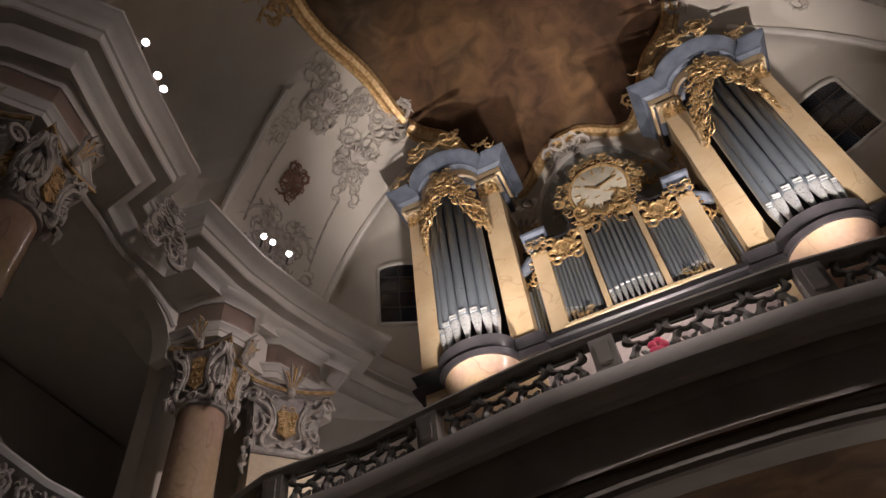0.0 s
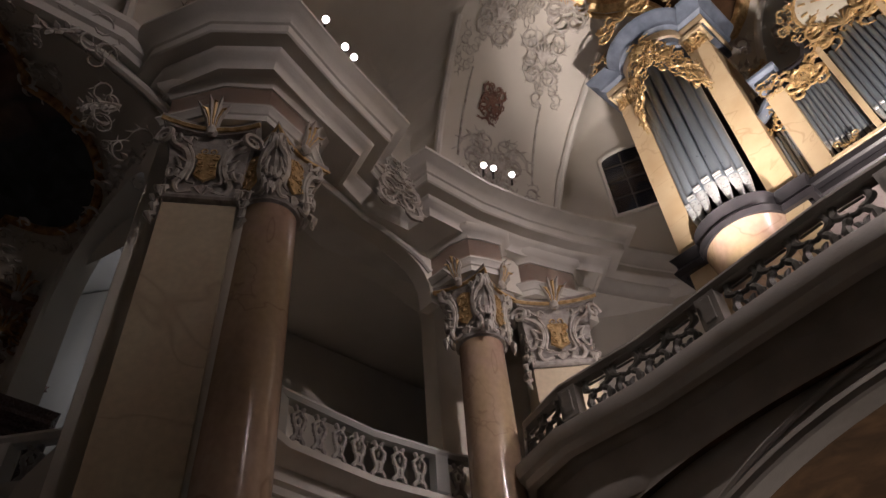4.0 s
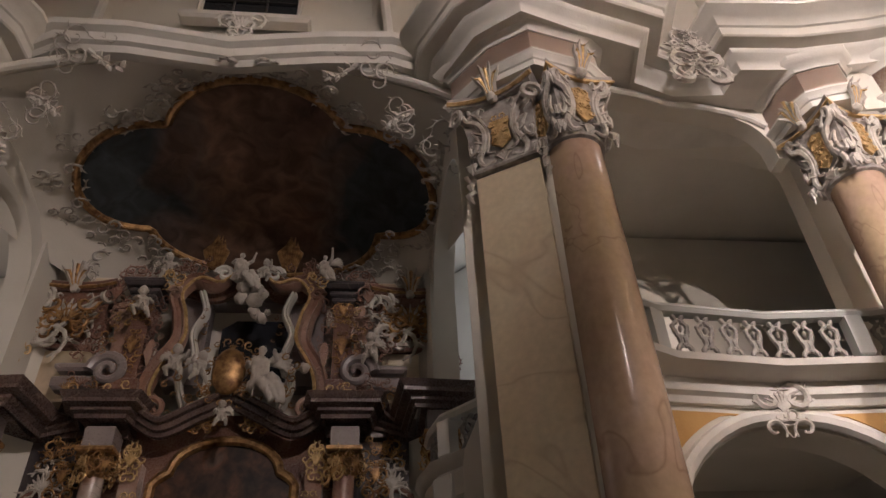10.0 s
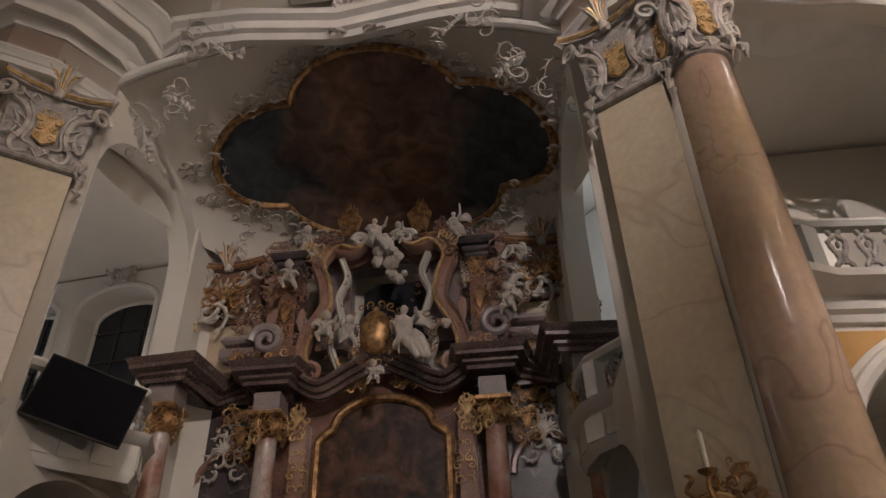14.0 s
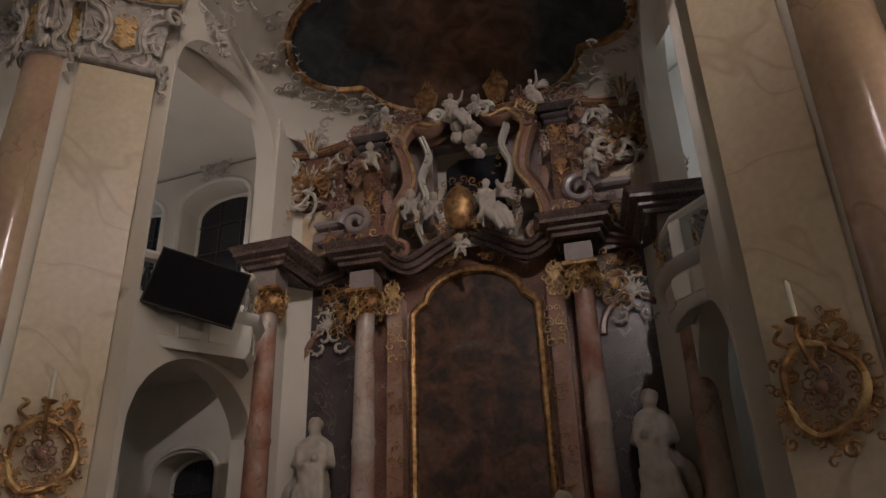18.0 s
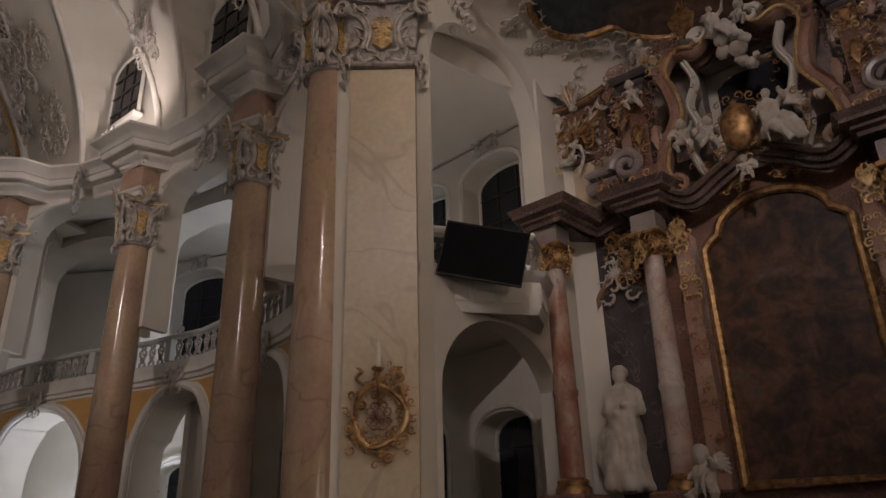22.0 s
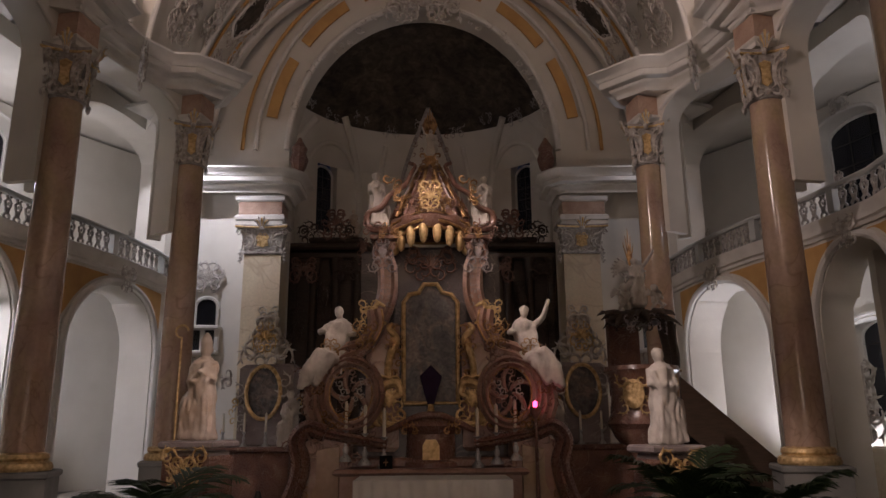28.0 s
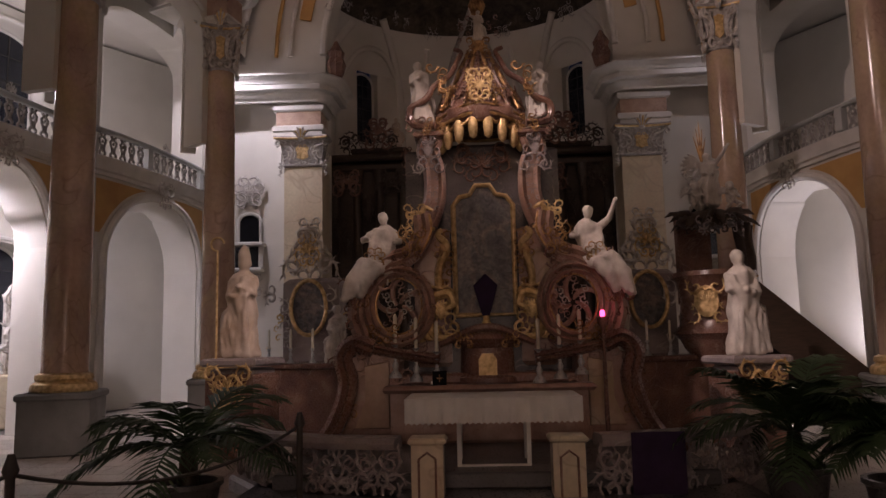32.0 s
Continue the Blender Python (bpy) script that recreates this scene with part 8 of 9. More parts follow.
    for k, (x, z, w, hh) in enumerate(((1.35, 1.72, 0.4, 0.2), (1.62, 2.3, 0.2, 0.5), (0.95, 2.9, 0.3, 0.3), (0.62, 4.48, 0.3, 0.2), (0.3, 1.62, 0.4, 0.2), (1.82, 0.85, 0.2, 0.4), (1.45, 2.72, 0.3, 0.2))):
        part("gilt_rocaille", rocaille(w, hh, 560 + k, 5, False), AGEDGOLD, ha, "gilded rocaille carving", Matrix.Translation((s * x, -0.7, z)))
# painting in the middle
out = [(-0.4, 0), (0.4, 0), (0.41, 1.5), (0.32, 1.62), (0.18, 1.65), (0.1, 1.78), (-0.1, 1.78), (-0.18, 1.65), (-0.32, 1.62), (-0.41, 1.5)]
pa = part("painting", Geo().plate(out, 0.05, Matrix.Translation((0, -0.28, 1.94))), CANVAS2, ha, "grey dim altar painting")
fl = [Vector((x, -0.35, 1.94 + z)) for x, z in out]
part("gilt_frame", Geo().tube(fl + [fl[0]], 0.036, 8).tube([v + Vector((0, -0.03, 0)) for v in fl + [fl[0]]], 0.016, 6), GOLD, pa, "gilded frame")
part("back", Geo().box((0, 0.05, 2.7), (1.1, 0.5, 3.3), bevel=0.05), DARKM, ha)
part("head_carving", merge(Geo(), rocaille(0.8, 0.5, 157, 7, True, True, 0.7), Matrix.Translation((0, -0.26, 4.05))), BROWNM, ha)
# canopy: fringed valance, arched rim, bell-shaped roof with ribs, orb and figure
CY = -0.28


def around(a, r, z, squash=0.72):
    return Vector((r * math.cos(a), CY + r * squash * math.sin(a), z))


def rim_z(a):
    return 4.56 + 0.14 * max(0.0, -math.sin(a)) ** 3


turn = np.linspace(0, 2 * math.pi, 49)
can = part("canopy", Geo().lathe([(0.54, 4.54), (0.6, 4.6), (0.61, 4.72), (0.54, 4.78), (0.5, 4.86), (0.48, 4.96), (0.42, 5.08), (0.33, 5.2), (0.27, 5.34), (0.22, 5.46), (0.17, 5.56), (0.1, 5.66)], 36,
                                Matrix.Translation((0, CY, 0)) @ Matrix.Diagonal((1, 0.8, 1, 1)), ripple=lambda a, z: 1 + 0.05 * math.sin(9 * a + 2 * z)), BROWNM, ha, "red-brown marble canopy roof")
part("canopy_rim", Geo().tube([around(a, 0.6, rim_z(a)) for a in turn], 0.05, 8), BROWNM, can)
part("gilt_rim", Geo().tube([around(a, 0.63, rim_z(a) - 0.06) for a in turn], 0.028, 6).tube([around(a, 0.63, rim_z(a) + 0.07) for a in turn], 0.018, 6), AGEDGOLD, can, "gilded rim")
for i in range(8):
    a = radians(196 + 21.1 * i)
    p = around(a, 0.56, rim_z(a) - 0.36)
    part("tassel", Geo().lathe([(0.01, -0.04), (0.05, 0.0), (0.066, 0.1), (0.068, 0.22), (0.045, 0.3)], 10, Matrix.Translation(p)), GOLD, can, "gilded tassel")
    b = a + radians(10.55)
    c = a + radians(21.1)
    if i < 7:
        part("swag", Geo().tube(bezier([around(a, 0.58, rim_z(a) - 0.09), around((a + b) / 2, 0.58, rim_z(a) - 0.14), around(b, 0.58, rim_z(b) - 0.16), around(c, 0.58, rim_z(c) - 0.09)], 4), 0.028, 6), AGEDGOLD, can)
for i in range(9):
    a = radians(192 + 19.5 * i)
    rib = bezier([around(a, 0.62, 4.74), around(a, 0.52, 4.94), around(a, 0.38, 5.18), around(a, 0.25, 5.44), around(a, 0.15, 5.64)], 4)
    part("roof_rib", Geo().tube(rib, [0.032] * (len(rib) - 3) + [0.028, 0.024, 0.02], 6), AGEDGOLD if i % 2 else BROWNM, can)
    part("roof_carving", rocaille(0.24, 0.34, 160 + i, 4, i % 2 == 0), AGEDGOLD if i % 2 else BROWNM, can, "carved leaf on the canopy", Matrix.Translation(around(a + 0.16, 0.54, 4.92)) @ pose(0, 0, 0, -20, 0, math.degrees(a) + 99))
    part("roof_leaf", rocaille(0.18, 0.3, 180 + i, 4), BROWNM if i % 2 else AGEDGOLD, can, "carved leaf on the canopy", Matrix.Translation(around(a + 0.16, 0.31, 5.3)) @ pose(0, 0, 0, -18, 0, math.degrees(a) + 99))
part("front_shell", rocaille(0.34, 0.4, 199, 7), GOLD, can, "gilded shell", Matrix.Translation((0, CY - 0.52, 4.98)))
for s in (1, -1):
    vol = bezier([(s * 0.62, CY - 0.3, 4.52), (s * 0.92, CY - 0.26, 4.56), (s * 0.96, CY - 0.26, 4.78), (s * 0.74, CY - 0.3, 4.9), (s * 0.62, CY - 0.3, 5.08), (s * 0.4, CY - 0.28, 5.24), (s * 0.3, CY - 0.2, 5.46), (s * 0.24, CY - 0.12, 5.62), (s * 0.34, CY - 0.1, 5.68)], 4)
    part("roof_volute", Geo().tube(vol, [0.055 - 0.025 * i / (len(vol) - 1) for i in range(len(vol))], 8), BROWNM, can)
    part("volute_leaf", rocaille(0.3, 0.5, 205, 6, False, False), AGEDGOLD, can, "gilded leaf", Matrix.Translation((s * 0.58, CY - 0.36, 5.12)))
    part("bracket_leaf", rocaille(0.4, 0.3, 206, 6, False, False), BROWNM, can, "carved leaf bracket", Matrix.Translation((s * 0.84, CY - 0.34, 4.5)))
part("orb", Geo().ball((0, CY - 0.05, 5.72), 0.1, None, 18, 12), AGEDGOLD, can, "gilded orb")
part("orb_leaves", rocaille(0.42, 0.26, 207, 5), AGEDGOLD, can, "gilded leaves", Matrix.Translation((0, CY - 0.14, 5.66)))
for i in range(5):
    u = (i - 2) / 2
    part("flame", Geo().tube([(0.02 * u, CY, 6.14), (0.1 * u, CY, 6.36), (0.07 * u, CY, 6.66 - 0.16 * abs(u))], [0.026, 0.03, 0.005], 5), AGEDGOLD, can, "gilded flame")
for s in (1, -1):
    part("side_flourish", rocaille(0.2, 0.4, 208, 5, False, False), BROWNM, can, "dark carved flourish", Matrix.Translation((s * 0.2, CY, 6.02)))
figs = [("crowning_statue", (0, CY - 0.05, 5.8), 0.46, "standing", False, "small pale figure crowning the altar canopy", STATUE, 2, 0.8, 0),
        ("angel_statue", (-0.84, -0.42, 4.6), 0.88, "standing", False, "white statue seated on the altar canopy", STATUE, 4, 0.3, 25),
        ("angel_statue", (0.84, -0.42, 4.6), 0.82, "standing", False, "white statue seated on the altar canopy", STATUE, 3, 0.5, -25),
        ("saint_statue", (-1.42, -0.5, 2.2), 1.12, "perched", False, "white saint statue seated on the altar scroll", STATUE, 6, 0.1, 10),
        ("saint_statue", (1.46, -0.5, 2.2), 1.12, "perched", False, "white saint statue with raised arm on the altar scroll", STATUE, 7, 1.0, -10)]
for nm, at, h, kind, wings, label, mat, seed, arm, yaw in figs:
    statue(nm, HA @ pose(*at, 0, 0, yaw), h, label, kind, mat, seed, wings, arm)
for s in (1, -1):
    for k in range(3):
        c = thing("candlestick", "tall silver candlestick with a white candle on the altar", "candlestick", HA @ pose(s * (0.66 + 0.27 * k), -0.66, 1.04 + 0.05 * k), "altar candlesticks")
        part("foot", Geo().lathe([(0.09, 0), (0.08, 0.04), (0.03, 0.1), (0.045, 0.16), (0.02, 0.22), (0.025, 0.4), (0.06, 0.43)], 14), PIPEFOOT, c)
        part("candle", Geo().lathe([(0.025, 0.43), (0.025, 0.8), (0.008, 0.83)], 10), WAX, c)
cc2 = thing("covered_crucifix", "crucifix veiled in dark violet cloth above the tabernacle", "crucifix", HA @ pose(0, -0.55, 1.78))
part("stand", Geo().lathe([(0.09, 0), (0.05, 0.06), (0.03, 0.2)], 12), GOLD, cc2)
part("veil", Geo().plate([(-0.05, 0), (0.05, 0), (0.16, 0.4), (0.0, 0.56), (-0.16, 0.4)], 0.07, Matrix.Translation((0, 0.02, 0.14)), 0.02), PURPLE, cc2)
# red sanctuary light
sl = thing("sanctuary_lamp", "small red glowing sanctuary lamp beside the altar", "lamp", HA @ pose(1.46, -0.9, 0))
part("stand", Geo().lathe([(0.16, 0.32), (0.14, 0.38), (0.03, 0.45), (0.02, 1.7), (0.07, 1.78), (0.08, 1.86)], 12), BROWNM, sl)
part("red_glass", Geo().lathe([(0.02, 1.86), (0.032, 1.88), (0.03, 1.93), (0.014, 1.95)], 14), REDLIGHT, sl, "lit red glass")
lamp("sanctuary_glow", "POINT", tuple(HA @ Vector((1.46, -1.02, 1.92))), 0.07, (1, 0.08, 0.2), 0.05)

# altar table, communion rail
AT = face_pose((0.78, -9.3), (-1.22, -9.3)) @ pose(0, 0, GROUND)
tb = thing("altar_table", "altar table with white lace-edged linen cloth on a wooden platform", "table", AT)
part("platform", Geo().box((0, 0, 0.07), (2.4, 1.6, 0.14), bevel=0.02), CARPET, tb, "red-brown carpeted platform")
part("top", Geo().box((0, 0, 0.97), (1.74, 0.72, 0.06), bevel=0.01), DARKWOOD, tb)
for s in (1, -1):
    part("leg", Geo().box((s * 0.36, -0.22, 0.55), (0.045, 0.06, 0.82), bevel=0.01), CLOTH, tb, "white painted leg")
    part("leg", Geo().box((s * 0.36, 0.22, 0.55), (0.045, 0.06, 0.82), bevel=0.01), CLOTH, tb, "white painted leg")
part("footboard", Geo().box((0, -0.25, 0.24), (0.76, 0.05, 0.2), bevel=0.01), TRIM, tb)
g = Geo()
g.box((0, 0, 1.015), (1.8, 0.8, 0.02), bevel=0.006)
n = 60
vs, fs = [], []
for i in range(n + 1):
    x = -0.9 + 1.8 * i / n
    w = 0.012 * math.sin(i * 1.3) + 0.006 * math.sin(i * 3.7)
    vs += [(x, -0.402, 1.02), (x, -0.41 + w, 0.88), (x, -0.415 + w * 1.4, 0.76 + (0.02 if i % 2 else 0))]
for i in range(n):
    fs += [(3 * i + k, 3 * i + 3 + k, 3 * i + 4 + k, 3 * i + 1 + k) for k in (0, 1)]
g.add(vs, fs)
for s in (1, -1):
    g.box((s * 0.905, 0, 0.9), (0.012, 0.8, 0.24))
part("cloth", g, CLOTH, tb, "white linen cloth with a scalloped lace edge")
mic = thing("black_card", "small black card with a pale cross on the altar mensa", "card", HA @ pose(-0.62, -0.84, 1.045))
part("card", Geo().box((0, 0, 0.09), (0.18, 0.03, 0.18), bevel=0.005), BLACK, mic)
part("cross", Geo().box((0, -0.02, 0.09), (0.07, 0.008, 0.012)).box((0, -0.021, 0.09), (0.012, 0.008, 0.09)), AGEDGOLD, mic)

for s in (1, -1):
    x0 = -0.24
    path = [(x0 + s * 0.95, -8.45), (x0 + s * 1.7, -8.6), (x0 + s * 2.4, -9.0), (x0 + s * 2.9, -9.7), (x0 + s * 3.1, -10.6)]
    cr = thing("communion_rail", "pale carved stone communion rail with pierced scroll panels", "rail", pose(0, 0, GROUND))
    part("top_rail", Geo().sweep(path, [(-0.12, 0.6), (0.12, 0.6), (0.14, 0.66), (0.1, 0.71), (-0.1, 0.71), (-0.14, 0.66)]), GREYM, cr)
    part("base", Geo().sweep(path, [(-0.12, 0.0), (0.12, 0.0), (0.12, 0.12), (0.08, 0.16), (-0.08, 0.16), (-0.12, 0.12)]), GREYM, cr)
    for i, (p, a) in enumerate(walk_path(path, 0.42)):
        part("pierced_panel", rocaille(0.42, 0.44, 171 + i, 7, False, True), GREYM, cr, m=pose(p.x, p.y + 0.05, 0.38, 0, 0, a))
    for k, x in enumerate((0.66,)):
        pst = part("gate_post", Geo().box((x0 + s * x, -8.42, 0.34), (0.3, 0.26, 0.68), bevel=0.02).box((x0 + s * x, -8.42, 0.68), (0.36, 0.32, 0.06), bevel=0.02), CREAM, cr)
        part("post_panel", Geo().tube([(x0 + s * x + dx, -8.28, 0.34 + dz) for dx, dz in ((-0.08, -0.2), (0.08, -0.2), (0.08, 0.18), (0, 0.24), (-0.08, 0.18), (-0.08, -0.2))], 0.012, 6), BROWNM, pst)
cl = thing("dark_blue_cloth", "dark blue cloth hung over the communion rail", "cloth", geo=Geo().grid(lambda u, v: (-1.98 + 0.5 * u, -8.34 + 0.02 * math.sin(9 * u) - 0.02 * v, 0.54 - 0.62 * v), 16, 10), mat=PURPLE)

# oratory window on the wall beside the choir pilaster
for s in (1, -1):
    ow = thing("oratory_window", "oratory arch filled by a flat black plate over a white balcony box", "window", pose(s * 6.25, -21.06, -1.15, 0, 0, 180))
    hole = [(-0.32, 5.36), (0.32, 5.36), (0.32, 5.95)] + [(0.32 * math.cos(t), 5.95 + 0.25 * math.sin(t)) for t in np.linspace(0.2, math.pi - 0.2, 9)] + [(-0.32, 5.95)]
    # no hole is cut: a black plate gives the opening its darkness
    part("dark_opening", Geo().plate(hole, 0.03), BLACK, ow)
    part("surround", Geo().tube([(x, -0.05, z) for x, z in hole + [hole[0]]], 0.05, 6), TRIM, ow)
    part("balcony_box", Geo().box((0, -0.2, 5.3), (0.95, 0.4, 0.1), bevel=0.02).box((0, -0.18, 4.6), (0.85, 0.34, 0.12), bevel=0.04), TRIM, ow)
    for k in range(3):
        part("box_post", Geo().box((-0.4 + 0.4 * k, -0.24, 4.95), (0.12, 0.1, 0.6), bevel=0.02), TRIM, ow)
    for k in range(2):
        part("box_pane", Geo().box((-0.2 + 0.4 * k, -0.2, 4.95), (0.28, 0.04, 0.56)), NIGHT, ow, "dark small pane")
    part("crest", merge(Geo(), rocaille(0.8, 0.8, 781, 7), Matrix.Translation((0, -0.06, 6.75))), ROCAILLE, ow)
    part("lower_scroll", merge(Geo(), rocaille(0.8, 0.6, 783, 6), Matrix.Translation((0, -0.1, 4.2))), ROCAILLE, ow)

# ---- nave vault: frescoes, stucco, windows ----
def vault_z(x, y):
    q = 1 - (x / 6.35) ** 2 - (max(0.0, y - 6.2) / 3.9) ** 2
    return CORN + 0.02 + 6.2 * math.sqrt(max(0.0, q))


def nave_fresco(cx, cy, a, b, power, mat, label, seed):
    fr = thing("vault_fresco", label, "fresco")
    n, m = 96, 12
    vs, fs = [], []
    for j in range(m + 1):
        for i in range(n):
            t = 2 * math.pi * i / n
            k = 1 + 0.035 * math.cos(10 * t) + 0.02 * math.cos(6 * t + 1)
            c, s = math.cos(t), math.sin(t)
            x = cx + a * k * math.copysign(abs(c) ** power, c) * j / m
            y = cy + b * k * math.copysign(abs(s) ** power, s) * j / m
            vs.append((x, y, vault_z(x, y) - 0.05))
    for j in range(m):
        fs += [(j * n + i, j * n + (i + 1) % n, (j + 1) * n + (i + 1) % n, (j + 1) * n + i) for i in range(n)]
    part("painted_surface", Geo().add(vs, fs), mat, fr)
    e = [Vector(v) for v in vs[m * n:]]
    e.append(e[0])
    g = Geo().tube(e, 0.13, 8).tube([p + Vector(((p.x - cx) * 0.04, (p.y - cy) * 0.04, -0.08)) for p in e], 0.06, 6)
    for i in range(n * 3):
        f = i / 3
        p = e[int(f)].lerp(e[int(f) + 1], f - int(f))
        g.ball(p + Vector((0, 0, -0.09)), 0.03, None, 5, 4)
    part("gilt_frame", g, GOLD, fr, "broad gilded frame with beading")
    for i in range(0, n, 8):
        p = e[i]
        out = Vector((p.x - cx, p.y - cy, 0)).normalized()
        q = p + out * 0.25
        q.z = vault_z(q.x, q.y) - 0.03
        yaw = math.degrees(math.atan2(out.y, out.x)) - 90
        tilt = 75 if abs(p.x) < 2.5 else 50
        part("edge_cartouche", rocaille(1.0, 0.8, seed + i, 6, True), ROCAILLE if i % 16 else GOLD, fr, m=Matrix.Translation(q) @ pose(0, 0, 0, tilt, 0, yaw))
    return fr


nave_fresco(-0.2, 3.5, 3.25, 5.45, 0.78, FRESCO, "large brown ceiling fresco in a gilded scalloped frame", 200)
nave_fresco(0, -11.7, 3.4, 6.0, 0.85, FRESCO3, "dim ceiling fresco over the choir bay in a gilt frame", 260)

# stucco on the vault webs: position on the vault at (x, y) with the slope of the surface
def on_vault(sx, y, z, roll=0):
    k = math.sqrt(max(0.0, 1 - ((z - CORN) / 6.2) ** 2 - (max(0.0, y - 6.2) / 3.9) ** 2))
    x = -6.35 * k * sx
    nx, nz = x / 6.35 ** 2, (z - CORN) / 6.2 ** 2
    ny = max(0.0, y - 6.2) / 3.9 ** 2
    n = Vector((nx, ny, nz)).normalized()
    m = n.to_track_quat("Y", "Z").to_matrix().to_4x4()
    return Matrix.Translation(Vector((x, y, z)) - n * 0.03) @ m @ pose(0, 0, 0, 0, roll, 0)


def bay_edge(pts):
    """The two flanks of a bay's moulding, ending where the fresco frame begins."""
    for half in (pts[:len(pts) // 2 + 1], pts[len(pts) // 2:]):
        run = [p for p in half if p[2] < CORN + 4.7]
        if len(run) > 2:
            setting("trim_window_bay", Geo().tube(run, 0.07, 8), TRIM, "white moulded edge of a vault window bay", "trim")


for sx in (1, -1):
    for y, z, w, h, sd in ((6.75, 11.95, 1.2, 1.3, 301), (5.75, 14.2, 0.8, 1.0, 305), (6.95, 14.0, 0.8, 1.0, 307),
                           (1.4, 11.6, 0.9, 1.2, 313), (-4.6, 11.6, 0.9, 1.2, 315), (-8.9, 11.6, 0.8, 1.2, 317), (-12.3, 11.8, 0.8, 1.2, 319), (-16.6, 11.6, 1.0, 1.4, 321), (-17.4, 13.0, 1.2, 1.2, 323)):
        thing("vault_cartouche", "grey rocaille stucco cartouche on the white vault", "ornament", on_vault(sx, y, z), "vault cartouches", geo=merge(rocaille(w, h, sd, 8, True, True, 0.6), rocaille(w * 0.8, h * 0.9, sd + 1, 6, False, True, 0.5), Matrix.Identity(4)), mat=ROCAILLE)
    thing("stucco_trophy", "gilded and pink stucco flower trophy on the vault web", "ornament", on_vault(sx, 6.35, 13.1), geo=merge(rocaille(0.5, 0.7, 331, 6), rocaille(0.3, 0.4, 332, 4), Matrix.Translation((0.1, -0.05, -0.2))), mat=BROWNM)
    ov = [(0.26 * math.cos(t), -0.08, 0.34 * math.sin(t)) for t in np.linspace(0, 2 * math.pi, 25)]
    thing("stucco_medallion", "oval grey stucco medallion on the vault web", "ornament", on_vault(sx, 6.75, 11.9), geo=Geo().tube(ov, 0.05, 7), mat=ROCAILLE)
    # ribs along the window bays
    for yc, hw, hh in LUN:
        pts = []
        for t in np.linspace(0.02, math.pi - 0.02, 31):
            y = yc - hw * 1.02 * math.cos(t)
            z = CORN + min(5.9, hh * 1.1) * math.sin(t)
            R = 6.35 if y > -5 else 6.35 + 0.55 * math.exp(-((y + 10.8) / 4) ** 2)
            pts.append((-R * math.sqrt(max(0, 1 - ((z - CORN) / 6.2) ** 2)) * sx * 0.992, y, z))
        bay_edge(pts)
    pts = []
    for t in np.linspace(0.02, math.pi - 0.02, 31):
        a = 0.9 - 0.43 * math.cos(t)
        z = CORN + 5.6 * math.sin(t)
        k = math.sqrt(max(0, 1 - ((z - CORN) / 6.2) ** 2)) * 0.992
        pts.append((-6.35 * math.cos(a) * k * sx, 6.2 + 3.9 * math.sin(a) * k, z))
    bay_edge(pts)

# grey stucco field behind the organ clock, up to the fresco frame
def end_y(x, z):
    return 6.2 + 3.9 * math.sqrt(max(0.0, 1 - (x / 6.35) ** 2 - ((z - CORN) / 6.2) ** 2))


def end_field(u, v):
    x = 0.08 + 1.45 * (2 * u - 1)
    top = 12.0 + 1.9 * math.sqrt(max(0.0, 1 - (2 * u - 1) ** 2))
    z = 9.7 + (top - 9.7) * v
    return (x, end_y(x, z) - 0.05, z)


setting("stucco_field", Geo().grid(end_field, 30, 16), GREYSTUCCO, "grey painted stucco arch field behind the organ clock", "wall")
edge = [end_field(0, v) for v in np.linspace(0, 1, 8)] + [end_field(u, 1) for u in np.linspace(0.02, 0.98, 25)] + [end_field(1, v) for v in np.linspace(1, 0, 8)]
setting("trim_stucco_field", Geo().tube(edge, 0.07, 8), TRIM, "white moulded edge of the stucco field", "trim")
rc = thing("red_cartouche", "red-brown cartouche in a grey stucco frame above the organ clock", "ornament", pose(0.11, end_y(0.11, 13.35) - 0.1, 13.35, 30, 0, 0))
part("field", Geo().plate([(0.42 * math.cos(t) * (1 + 0.15 * math.cos(4 * t)), 0.2 * math.sin(t) * (1 + 0.2 * math.cos(4 * t))) for t in np.linspace(0, 2 * math.pi, 25)[:-1]], 0.06, None, 0.01), CARPET, rc)
part("stucco_frame", merge(Geo(), rocaille(1.1, 0.6, 411, 6), Matrix.Translation((0, 0.02, 0.05))), ROCAILLE, rc)
for x, z, sd in ((-1.55, 12.9, 413), (1.7, 12.9, 415), (-1.75, 12.1, 417), (1.85, 12.1, 419), (-0.7, 12.9, 421), (0.95, 12.9, 423)):
    thing("stucco_spray", "grey and gilt stucco spray beside the organ clock", "ornament", pose(x, end_y(x, z) - 0.08, z, 30, 0, 0), "organ sprays", geo=merge(rocaille(0.55, 0.6, sd, 4, False, False), branch(0.5, sd % 5, 7, 0.13), Matrix.Translation((-0.2, 0, -0.1))), mat=ROCAILLE if sd % 4 == 1 else GOLD)
